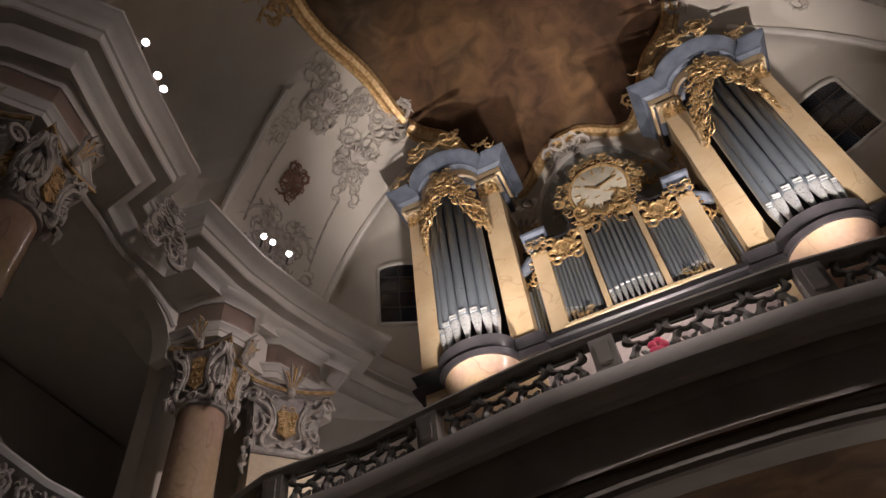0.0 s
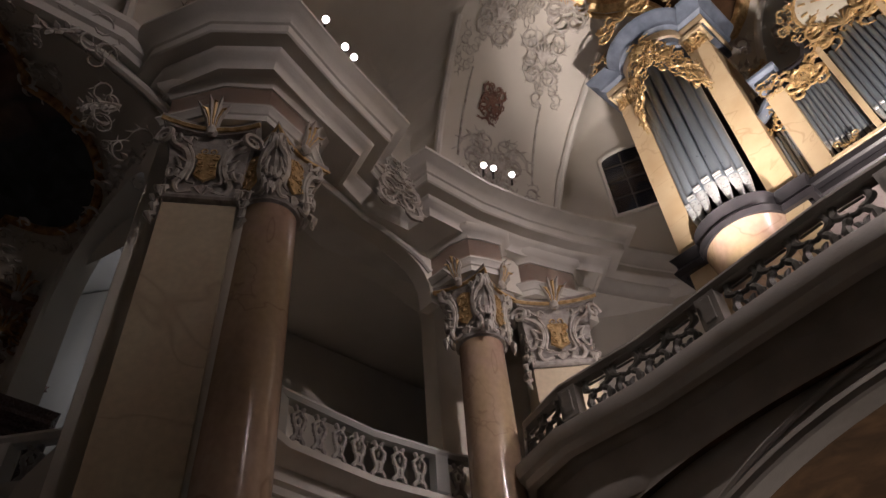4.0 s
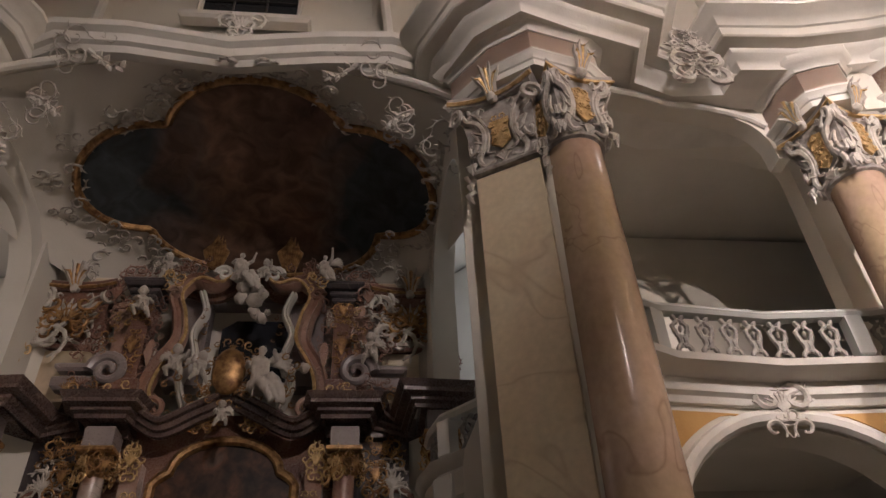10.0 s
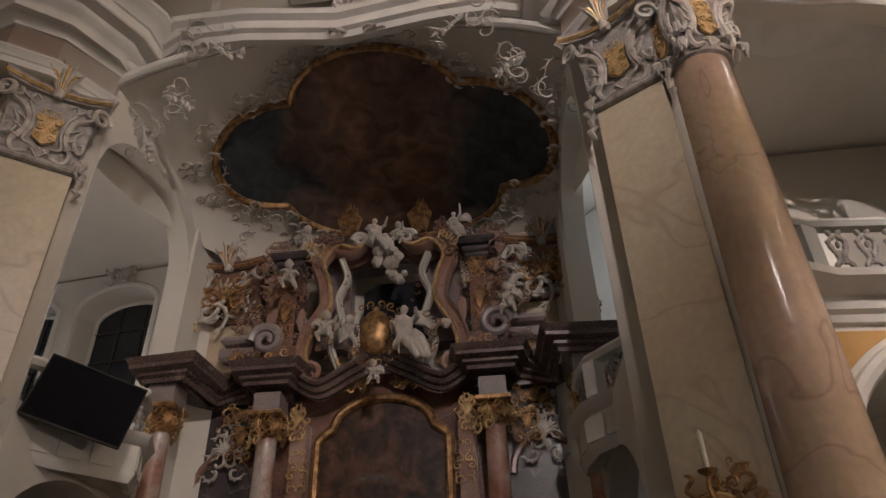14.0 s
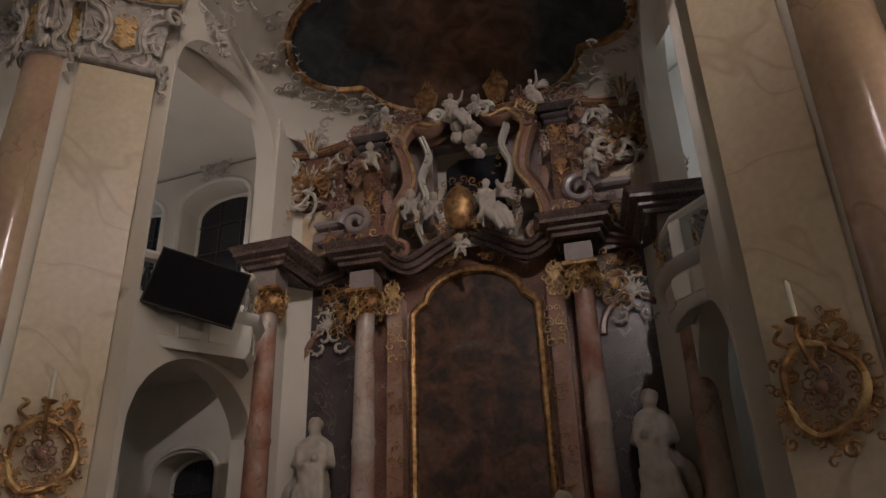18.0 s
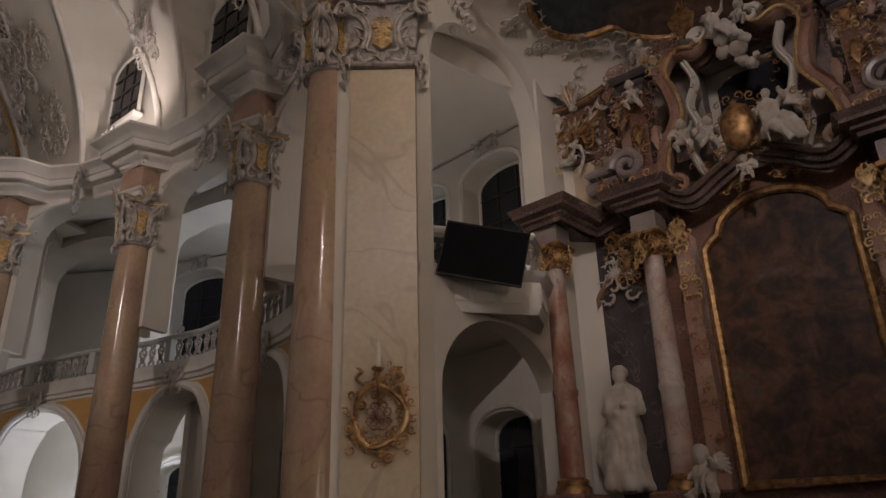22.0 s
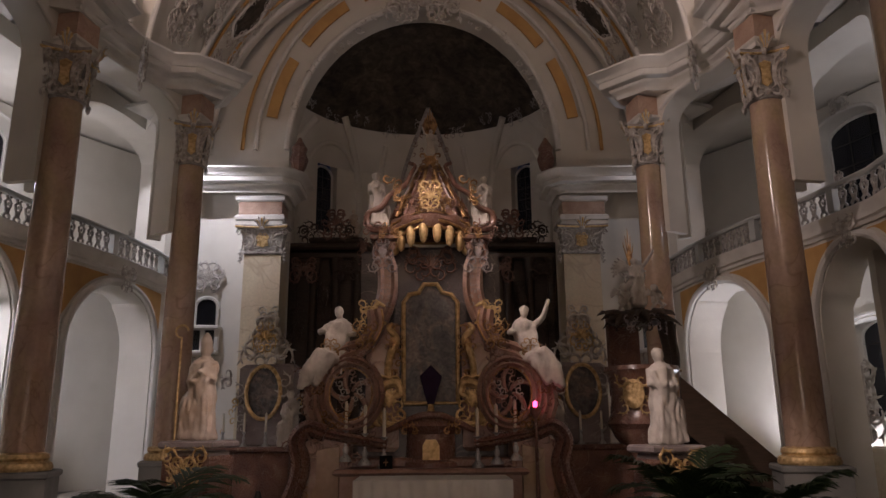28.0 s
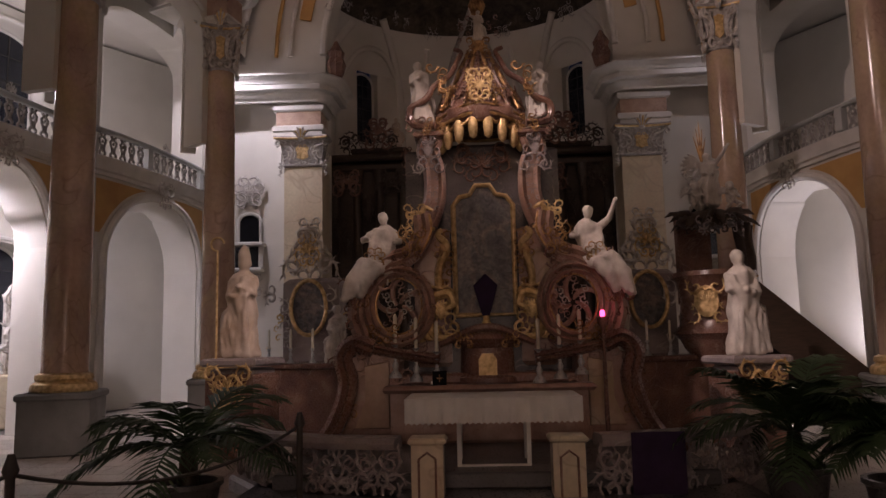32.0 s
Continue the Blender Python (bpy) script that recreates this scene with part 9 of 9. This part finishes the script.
for sx in (1, -1):
    for ya, za, yb, zb in ((6.0, 11.9, 5.72, 13.4), (7.55, 11.8, 7.3, 13.3)):
        pts = [on_vault(sx, ya + (yb - ya) * t, za + (zb - za) * t).translation for t in np.linspace(0, 1, 9)]
        setting("trim_web_panel", Geo().tube(pts, 0.022, 6), ROCAILLE, "thin grey stucco panel line on the vault web", "trim")
    for y, z, w, h, sd in ((5.45, 13.55, 0.45, 1.0, 425), (7.25, 13.6, 0.5, 0.9, 427), (5.2, 14.4, 0.6, 0.6, 429), (6.2, 14.55, 0.5, 0.6, 431), (6.2, 11.3, 0.7, 0.7, 433), (7.4, 11.4, 0.7, 0.8, 435)):
        thing("vault_cartouche", "grey rocaille stucco scrolls along the vault web", "ornament", on_vault(sx, y, z), "vault cartouches", geo=rocaille(w, h, sd, 7, False, True, 0.6), mat=ROCAILLE)

wn = 60
for sx in (1, -1):
    for yc, hw, hh in LUN:
        wn += 1
        R = 6.35 if yc > -5 else 6.35 + 0.55 * math.exp(-((yc + 10.8) / 4) ** 2)
        w = window_thing(f"window_{wn}", pose(-(R - 0.06) * sx, yc, 10.75, 0, 0, 90 * sx), min(1.4, hw * 1.1), 1.9, 0.35, 3, 4)
        part("sill", Geo().box((0, -0.12, -0.1), (min(1.4, hw * 1.1) + 0.4, 0.22, 0.16), bevel=0.04), TRIM, w)
        thing("window_cartouche", "white rocaille cartouche under a vault window", "ornament", pose(-(R - 0.3) * sx, yc, 10.3, 0, 0, 90 * sx), "window cartouches", geo=rocaille(0.6, 0.62, 341, 5), mat=TRIM)
    a = 0.86
    wn += 1
    window_thing(f"window_{wn}", pose(-6.3 * math.cos(a) * sx, 6.2 + 3.87 * math.sin(a), 11.1, 0, 0, (math.degrees(math.atan2(3.9 * math.sin(a) / 3.9 ** 2, -6.35 * math.cos(a) / 6.35 ** 2)) - 90) if sx == 1 else -(math.degrees(math.atan2(math.sin(a) / 3.9, -math.cos(a) / 6.35)) - 90)), 1.25, 1.75, 0.25, 3, 4)
    f = 0.285 if sx == 1 else 0.715
    p, d = point_on(END, LE * f)
    nn = Vector((-d.y, d.x))
    wn += 1
    window_thing(f"window_{wn}", pose(p.x + nn.x * 0.3, p.y + nn.y * 0.3, 5.9, 0, 0, math.degrees(math.atan2(nn.y, nn.x)) - 90), 1.2, 2.0, 0.4, 3, 4)
    thing("window_cartouche", "grey rocaille over the low window behind the organ", "ornament", pose(p.x - nn.x * 0.05, p.y - nn.y * 0.05, 8.15, 0, 0, math.degrees(math.atan2(nn.y, nn.x)) - 90), "window cartouches", geo=rocaille(1.1, 0.5, 343, 5), mat=ROCAILLE)
    # cartouches over the arcades, on the cornice
    for x, y, z, yaw in ((-5.2, 4.0, 8.98, 90), (-6.1, -7.3, 8.95, 110), (-6.65, -10.6, 8.9, 90), (-5.9, -14.2, 8.9, 60)):
        thing("cornice_cartouche", "grey and white rocaille cartouche hung on the main cornice", "ornament", pose(x * sx, y, z, 0, 0, yaw * sx), "cornice cartouches",
              geo=merge(rocaille(0.7, 0.95, 351, 7), rocaille(0.4, 0.5, 352, 4), Matrix.Translation((0, -0.1, 0.1))), mat=ROCAILLE)


# choir end of the vault: transverse bands, painted fields, crown cartouche
for yb, mat, r in ((-18.35, TRIM, 0.09), (-18.75, OCHRE, 0.045), (-19.9, OCHRE, 0.045), (-20.3, TRIM, 0.09), (-5.4, TRIM, 0.07)):
    pts = [on_vault(1, yb, CORN + 0.1 + 6.05 * math.sin(t)).translation for t in np.linspace(0.1, 1.5, 18)]
    pts = pts + [Vector((-p.x, p.y, p.z)) for p in reversed(pts)]
    setting("trim_vault_band", Geo().tube(pts, r, 8), mat, "moulded transverse band across the choir vault", "trim")
for sx in (1, -1):
    for y, z, a, b, mt in ((-19.3, 13.2, 0.5, 0.85, FRESCO3), (-17.1, 14.05, 0.4, 0.6, BROWNM), (-19.3, 11.3, 0.3, 0.4, GREYSTUCCO)):
        pf = thing("painted_field", "small dim painted field in a stucco frame on the choir vault", "fresco", on_vault(sx, y, z), "choir fields")
        oval = [(a * math.cos(t) * (1 + 0.1 * math.cos(3 * t)), b * math.sin(t) * (1 + 0.06 * math.cos(5 * t))) for t in np.linspace(0, 2 * math.pi, 31)[:-1]]
        part("painted_surface", Geo().plate(oval, 0.05, None, 0.005), mt, pf)
        part("moulding", Geo().tube([(p, -0.06, q) for p, q in oval + [oval[0]]], 0.045, 6), TRIM, pf)
        g = Geo()
        for k in range(9):
            t = 40 * k
            merge(g, rocaille(0.45, 0.45, 730 + k, 4, k % 2 == 0, True, 0.8), Matrix.Translation((a * 1.2 * math.cos(radians(t)), -0.04, b * 1.12 * math.sin(radians(t)))) @ pose(0, 0, 0, 0, 90 - t, 0))
        part("stucco_frame", g, ROCAILLE, pf)
    for y, z, w, h, sd in ((-18.0, 12.2, 0.7, 1.3, 751), (-20.0, 12.0, 0.6, 1.2, 753), (-16.2, 13.2, 0.9, 0.9, 755), (-12.5, 13.6, 1.0, 0.8, 757), (-8.9, 13.4, 0.9, 1.0, 759), (-5.6, 13.2, 0.8, 1.3, 761), (-5.6, 11.2, 0.6, 1.2, 763), (-16.4, 11.2, 0.7, 1.0, 765)):
        thing("vault_cartouche", "grey stucco scrollwork on the choir vault", "ornament", on_vault(sx, y, z), "vault cartouches", geo=merge(rocaille(w, h, sd, 8, True, True, 0.7), rocaille(w * 0.7, h, sd + 1, 6, False, True, 0.6), Matrix.Identity(4)), mat=ROCAILLE)
cr = thing("crown_cartouche", "grey-green stucco cartouche with gilt rays on the choir vault", "ornament", pose(0, -19.4, 15.6, 60, 0, 180))
part("field", Geo().plate([(0.6 * math.cos(t), 0.8 * math.sin(t)) for t in np.linspace(0, 2 * math.pi, 25)[:-1]], 0.05), GREYSTUCCO, cr)
part("scrollwork", merge(rocaille(2.0, 1.9, 771, 9, True, True, 0.8), rocaille(1.4, 1.6, 772, 8, False, True, 0.7), Matrix.Identity(4)), ROCAILLE, cr)
part("gilt_rays", rocaille(0.7, 0.8, 773, 5, True, True, 0.8), GOLD, cr)


# ---- spot lamps on the cornice ----
def spot(at, aim, lit=True):
    th = thing("spot_lamp", "small lit black spotlight standing on the cornice" if lit else "small dark unlit spotlight on the cornice", "spotlight", look(at, aim), "cornice spotlights")
    part("housing", Geo().lathe([(0.03, 0.14), (0.04, 0.1), (0.042, 0.012)], 14), BLACK, th)
    part("lens", Geo().lathe([(0.042, 0.01), (0.035, -0.004), (0.01, -0.012)], 14), BULB if lit else IRON, th, "glowing lens" if lit else "dark lens")
    part("bracket", Geo().box((0, -0.1, 0.08), (0.03, 0.1, 0.03)), IRON, th)


SPOTS = [(-4.55, 5.1), (-4.5, 5.25), (-4.42, 5.55), (-4.1, 2.06), (-4.25, 2.45), (-4.3, 2.62)]
for i, (x, y) in enumerate(SPOTS):
    spot((x, y, 9.68), (x * 0.35, y * 0.55 - 0.2, 6.5))
    # made-up east counterpart, to go with the added lights from that side
    spot((-x, y, 9.68), (-x * 0.3, y * 0.5, 3))
for x, y in ((-5.35, 1.05), (-5.15, 0.9), (-5.35, -4.35), (-5.2, -4.2)):
    spot((x, y, 9.62), (-9, YC, 7), False)
spot((4.6, -20.25, 8.74), (0, -12, 3))

# ---- statues and furniture of the choir bay ----
def plinth_statue(at, yaw, h, z0, label, seed, mitre, arm):
    pl = thing("statue_plinth", "carved pink and grey marble plinth under a statue", "plinth", pose(*at, GROUND, 0, 0, yaw), "statue plinths")
    part("block", Geo().box((0, 0, z0 * 0.42), (0.8, 0.7, z0 * 0.84), bevel=0.05), BROWNM, pl)
    part("cap", Geo().box((0, 0, z0 - 0.06), (0.92, 0.8, 0.12), bevel=0.03).box((0, 0, z0 * 0.86), (0.7, 0.6, 0.1), bevel=0.03), GREYM, pl)
    part("carving", merge(Geo(), rocaille(0.7, 0.5, 361, 5), Matrix.Translation((0, -0.36, z0 * 0.7))), GOLD, pl)
    statue("saint_statue", pose(at[0], at[1], z0 + GROUND, 0, 0, yaw), h, label, "standing", STATUE if not mitre else ROBE, seed, False, arm, mitre)


plinth_statue((3.4, -12.0), 165, 1.5, 1.42, "robed bishop statue with mitre and staff on a plinth", 21, True, 0.3)
thing("crozier", "gilded staff with a curled head beside the bishop statue", "staff", geo=Geo().tube([(3.72, -11.75, 1.2), (3.72, -11.75, 2.75)] + [(3.72 + 0.1 * math.sin(t), -11.75, 2.8 + 0.1 * (1 - math.cos(t))) for t in np.linspace(0, 4.6, 10)], 0.018, 7), mat=GOLD)
plinth_statue((-3.9, -12.0), 195, 1.5, 1.3, "white robed saint statue on a plinth beside the pulpit", 22, False, 0.1)


def oblique_altar(at, yaw):
    al = thing("small_altar", "small rococo altar with pale carving against the choir pillar", "altar", pose(*at, GROUND, 0, 0, yaw), "small altars")
    part("mensa", Geo().box((0, -0.35, 0.6), (1.7, 0.8, 1.2), bevel=0.05).box((0, -0.38, 1.22), (1.8, 0.86, 0.08), bevel=0.02), BROWNM, al)
    part("retable", Geo().box((0, 0.05, 2.0), (1.15, 0.3, 1.6), bevel=0.08), GREYM, al)
    ov = [(0.36 * math.cos(t), 2.25 + 0.5 * math.sin(t)) for t in np.linspace(0, 2 * math.pi, 25)[:-1]]
    pn = part("painting", Geo().plate(ov, 0.05, Matrix.Translation((0, -0.12, 0))), CANVAS2, al)
    part("gilt_frame", Geo().tube([(x, -0.2, z) for x, z in ov] + [(ov[0][0], -0.2, ov[0][1])], 0.04, 7), GOLD, pn)
    for s in (1, -1):
        part("side_scroll", merge(Geo(), rocaille(0.5, 1.3, 371 + s, 7, False, False), Matrix.Translation((s * 0.6, -0.15, 2.1))), ROCAILLE, al)
        part("gilt_scroll", merge(Geo(), rocaille(0.3, 0.7, 373 + s, 4, False, False), Matrix.Translation((s * 0.68, -0.2, 1.8))), GOLD, al)
    part("crest", merge(merge(Geo(), rocaille(0.9, 0.9, 375, 7), Matrix.Translation((0, -0.1, 3.2))), rocaille(0.5, 0.6, 376, 5), Matrix.Translation((0, -0.12, 3.6))), ROCAILLE, al, "pale rocaille crest")
    part("gilt_rosette", merge(Geo(), rocaille(0.5, 0.5, 377, 4), Matrix.Translation((0, -0.22, 3.3))), GOLD, al)
    for k in range(4):
        c = thing("candlestick", "silver candlestick with a white candle on a small altar", "candlestick", pose(*at, GROUND, 0, 0, yaw) @ pose(-0.66 + 0.44 * k, -0.45, 1.26), "small altar candles")
        part("foot", Geo().lathe([(0.07, 0), (0.02, 0.08), (0.03, 0.14), (0.015, 0.2), (0.04, 0.26)], 12), PIPEFOOT, c)
        part("candle", Geo().lathe([(0.022, 0.26), (0.022, 0.58), (0.006, 0.61)], 10), WAX, c)
    statue("saint_statue", pose(*at, GROUND, 0, 0, yaw) @ pose(0.75 if at[0] > 0 else -0.75, -0.5, 1.2, 0, 0, 0), 1.05, "pale saint statue standing on a small altar", "standing", STATUE, 31, False, 0.4)
    return al


oblique_altar((2.95, -14.6), 165)
oblique_altar((-3.1, -14.6), 195)

# pulpit at the column beside the choir
pu = thing("pulpit", "dark marble pulpit with gilded reliefs, canopy and figures", "pulpit", pose(-4.2, -14.1, -0.42, 0, 0, 200))
part("foot", Geo().lathe([(0.12, 0.9), (0.3, 1.3), (0.55, 1.6), (0.62, 1.75)], 18), BROWNM, pu)
part("basket", Geo().lathe([(0.62, 1.75), (0.7, 1.85), (0.6, 2.0), (0.56, 2.4), (0.62, 2.75), (0.7, 2.82), (0.68, 2.9)], 18, ripple=lambda a, z: 1 + 0.03 * math.sin(8 * a)), BROWNM, pu, "bowed dark marble basket")
for k in (-50, 0, 50):
    part("relief", merge(Geo().plate([(0.2 * math.cos(t), 0.27 * math.sin(t)) for t in np.linspace(0, 2 * math.pi, 17)[:-1]], 0.05, None, 0.01), rocaille(0.5, 0.6, 381, 5), Matrix.Identity(4)), GOLD, pu, "gilded relief", pose(0, 0, 0, 0, 0, k) @ Matrix.Translation((0, -0.6, 2.38)))
part("back_board", Geo().box((0, 0.5, 3.2), (0.7, 0.1, 1.7), bevel=0.03), BROWNM, pu)
part("canopy", Geo().lathe([(0.5, 3.72), (0.56, 3.78), (0.5, 3.88), (0.3, 3.96), (0.1, 4.02)], 18, ripple=lambda a, z: 1 + 0.08 * math.sin(7 * a)), DARKWOOD, pu, "dark canopy")
rnd = random.Random(77)
for i in range(22):
    a = radians(16.4 * i + rnd.uniform(-5, 5))
    L = rnd.uniform(0.56, 0.84)
    up = rnd.uniform(-0.16, 0.1)
    part("canopy_leaf", Geo().tube([(0.34 * math.cos(a), 0.34 * math.sin(a), 3.84), (0.6 * L * math.cos(a + 0.1), 0.6 * L * math.sin(a + 0.1), 3.9 + 0.3 * up), (0.86 * L * math.cos(a + 0.14), 0.86 * L * math.sin(a + 0.14), 3.86 + 0.8 * up), (L * math.cos(a + 0.1), L * math.sin(a + 0.1), 3.78 + up)], [0.05, 0.085, 0.06, 0.01], 6, flat=0.4), DARKWOOD, pu)
for i in range(7):
    a = radians(200 + 23 * i)
    part("fringe_carving", rocaille(0.26, 0.26, 383 + i, 4, i % 2 == 0), GREYM if i % 2 else DARKWOOD, pu, "pale carved fringe" if i % 2 else "", Matrix.Translation((0.52 * math.cos(a), 0.52 * math.sin(a), 3.68)) @ pose(0, 0, 0, 0, 0, math.degrees(a) + 90))
part("canopy_cloud", clouds(7, 0.2, 43), STATUE, pu, "white stucco clouds", Matrix.Translation((0, 0, 4.1)))
part("drape", Geo().grid(lambda u, v: (0.62 + 0.44 * u + 0.03 * math.sin(6 * v), 0.12 + 0.05 * math.sin(14 * u + v), 3.0 + 0.92 * v - 0.14 * u), 24, 8), DARKWOOD, pu, "dark carved drapery beside the pulpit")
part("drape_edge", Geo().tube([(0.6 + 0.46 * u, 0.1 + 0.05 * math.sin(14 * u), 2.98 - 0.14 * u + 0.02 * math.sin(20 * u)) for u in np.linspace(0, 1, 14)], 0.025, 6), AGEDGOLD, pu)
for i in range(5):
    u = (i - 2) / 2
    part("gilt_ray", Geo().tube([(0, 0.1, 4.9), (0.13 * u, 0.12, 5.66 - 0.3 * abs(u))], [0.025, 0.006], 5), AGEDGOLD, pu, "gilded ray")
statue("angel_statue", pose(-4.2, -14.0, 3.62, 0, 0, 200), 0.95, "white statue with gilt rays on the pulpit canopy", "standing", STATUE, 41, True, 1.2)
statue("putto_statue", pose(-3.9, -13.9, 3.55, 0, 0, 200), 0.5, "white putto on the pulpit canopy", "putto", STATUE, 42, True, 0.5)
statue("putto_statue", pose(-4.5, -13.8, 3.55, 0, 0, 190), 0.46, "white putto on the pulpit canopy", "putto", STATUE, 44, True, 0.5)
stair = thing("pulpit_stair", "dark wooden pulpit stair with a sloping parapet", "stair", pose(0, 0, -0.7))
for i in range(10):
    part("step", Geo().box((-4.9 - 0.2 * i, -13.9, 2.0 - 0.2 * i), (0.24, 0.8, 0.2), bevel=0.01), DARKWOOD, stair)
part("parapet", Geo().add([(-4.7, -13.45, 2.0), (-7.0, -13.45, -0.0), (-7.0, -13.45, 0.9), (-4.7, -13.45, 2.95), (-4.7, -13.38, 2.0), (-7.0, -13.38, 0.0), (-7.0, -13.38, 0.9), (-4.7, -13.38, 2.95)],
                          [(0, 1, 2, 3), (7, 6, 5, 4), (3, 2, 6, 7), (0, 3, 7, 4), (1, 5, 6, 2), (0, 4, 5, 1)]), DARKWOOD, stair)


# palms
def palm(at, h, seed):
    rnd = random.Random(seed)
    th = thing("palm", "dark green potted palm with arching feathered fronds", "plant", pose(*at, GROUND), "potted palms")
    part("pot", Geo().lathe([(0.2, 0), (0.22, 0.03), (0.28, 0.36), (0.31, 0.38), (0.31, 0.42), (0.26, 0.42), (0.25, 0.36)], 20), DARKSTONE, th)
    part("stem", Geo().lathe([(0.1, 0.34), (0.08, 0.6), (0.05, 0.75)], 10), DARKWOOD, th)
    for k in range(17):
        a = rnd.uniform(0, 2 * math.pi)
        up = rnd.uniform(0.35, 1.0)
        L = rnd.uniform(0.75, 1.05) * h * 0.75
        g = Geo()
        pts = []
        for i in range(13):
            t = i / 12
            rr = L * (t * (1.15 - up * 0.45))
            z = 0.68 + L * (up * 1.15 * t - (0.55 + 0.3 * (1 - up)) * t * t)
            pts.append(Vector((rr * math.cos(a), rr * math.sin(a), z)))
        g.tube(pts, [0.013 * (1 - 0.75 * i / 12) for i in range(13)], 5)
        side = Vector((-math.sin(a), math.cos(a), 0))
        for i in range(2, 13):
            for f in (0, 0.5):
                p = pts[i] if not f else pts[i].lerp(pts[i - 1], 0.5)
                d = (pts[i] - pts[i - 1]).normalized()
                ln = 0.3 * h / 1.5 * math.sin(math.pi * (0.15 + 0.8 * i / 13)) + 0.06
                for s in (1, -1):
                    tip = p + (side * s * 0.8 + d * 0.7 + Vector((0, 0, -0.25 + rnd.uniform(-0.15, 0.15)))) * ln
                    mid = p.lerp(tip, 0.45) + Vector((0, 0, 0.03))
                    w = d * 0.016
                    g.add([p - w, p + w, mid + w * 1.3, tip, mid - w * 1.3], [(0, 1, 2, 4), (4, 2, 3)])
        part("frond", g, LEAF, th)


palm((2.55, -7.95), 1.55, 5)
palm((-2.95, -8.3), 1.55, 8)
palm((-3.5, -7.6), 1.2, 11)

# rope barrier
for k, (x, y) in enumerate(((2.75, -5.75), (1.55, -8.0), (4.6, -4.8))):
    po = thing("barrier_post", "dark turned barrier post with a rope hook", "post", pose(x, y, GROUND), "barrier posts")
    part("pole", Geo().lathe([(0.14, 0), (0.14, 0.03), (0.03, 0.06), (0.028, 0.85), (0.05, 0.9), (0.02, 1.0)], 16), IRON, po)
for a, b in (((2.75, -5.75), (1.55, -8.0)), ((2.75, -5.75), (4.6, -4.8))):
    pts = [(a[0] + (b[0] - a[0]) * t, a[1] + (b[1] - a[1]) * t, 0.88 + GROUND - 0.9 * t * (1 - t)) for t in np.linspace(0, 1, 16)]
    thing("barrier_rope", "dark rope sagging between barrier posts", "rope", geo=Geo().tube(pts, 0.014, 7), mat=IRON)

# lit aisle beyond the choir bay: small altar, statue, window ledge
for sx in (1, -1):
    sa = thing("aisle_altar", "pale side altar with flowers in the lit aisle", "altar", pose(9.6 * sx, -16.6, GROUND, 0, 0, -120 * sx + (180 if sx < 0 else 0)))
    part("mensa", Geo().box((0, 0, 0.55), (1.6, 0.7, 1.1), bevel=0.04), CREAM, sa)
    part("retable", merge(Geo().box((0, 0.2, 2.0), (0.9, 0.2, 1.8), bevel=0.08), rocaille(1.2, 2.0, 401, 8), Matrix.Translation((0, 0.05, 2.1))), ROCAILLE, sa)
    statue("saint_statue", pose(9.2 * sx, -16.1, 0.91, 0, 0, 180), 1.2, "white statue on the aisle altar", "standing", STATUE, 51, False, 0.3)
statue("saint_statue", pose(-9.2, -17.0, 0.71, 0, 0, 190), 1.6, "white statue group in the floodlit aisle", "standing", STATUE, 55, False, 0.7)
thing("statue_plinth", "white block under the aisle statue", "plinth", pose(-9.2, -17.0, 0.26), geo=Geo().box((0, 0, 0), (0.7, 0.7, 0.9), bevel=0.03), mat=WHITE)
thing("white_stand", "small white display stand in the lit aisle", "stand", pose(8.0, -15.6, 0.36), geo=Geo().box((0, 0, 0), (0.45, 0.4, 1.1), bevel=0.02), mat=CLOTH)
pw = thing("bench", "dark red-brown wooden bench in the aisle", "bench", pose(9.4, -13.0, GROUND, 0, 0, 10))
part("seat", Geo().box((0, 0, 0.45), (1.4, 0.4, 0.05), bevel=0.01), CARPET, pw)
for s in (1, -1):
    part("leg", Geo().box((s * 0.6, 0, 0.22), (0.06, 0.36, 0.44), bevel=0.01), DARKWOOD, pw)

# ---- floor slabs ----
slab = Geo().box((0, 0, -0.012), (0.592, 0.592, 0.024), bevel=0.006).mesh("slab", STONE)
for i in range(17):
    for j in range(17):
        part("slab", slab, STONE, FLOOR, m=pose(-0.8 + 0.6 * i, -14.6 + 0.6 * j, GROUND))
g = Geo()
for i in range(-16, 17):
    for j in range(-34, 18):
        x, y = -0.8 + 0.6 * i, -14.6 + 0.6 * j
        if 0 <= i < 17 and 0 <= j < 17:
            continue
        g.box((x, y, GROUND - 0.012), (0.592, 0.592, 0.024))
tagged(part("slab_field", g, STONE, FLOOR), kind="stuff")

carve_figures()
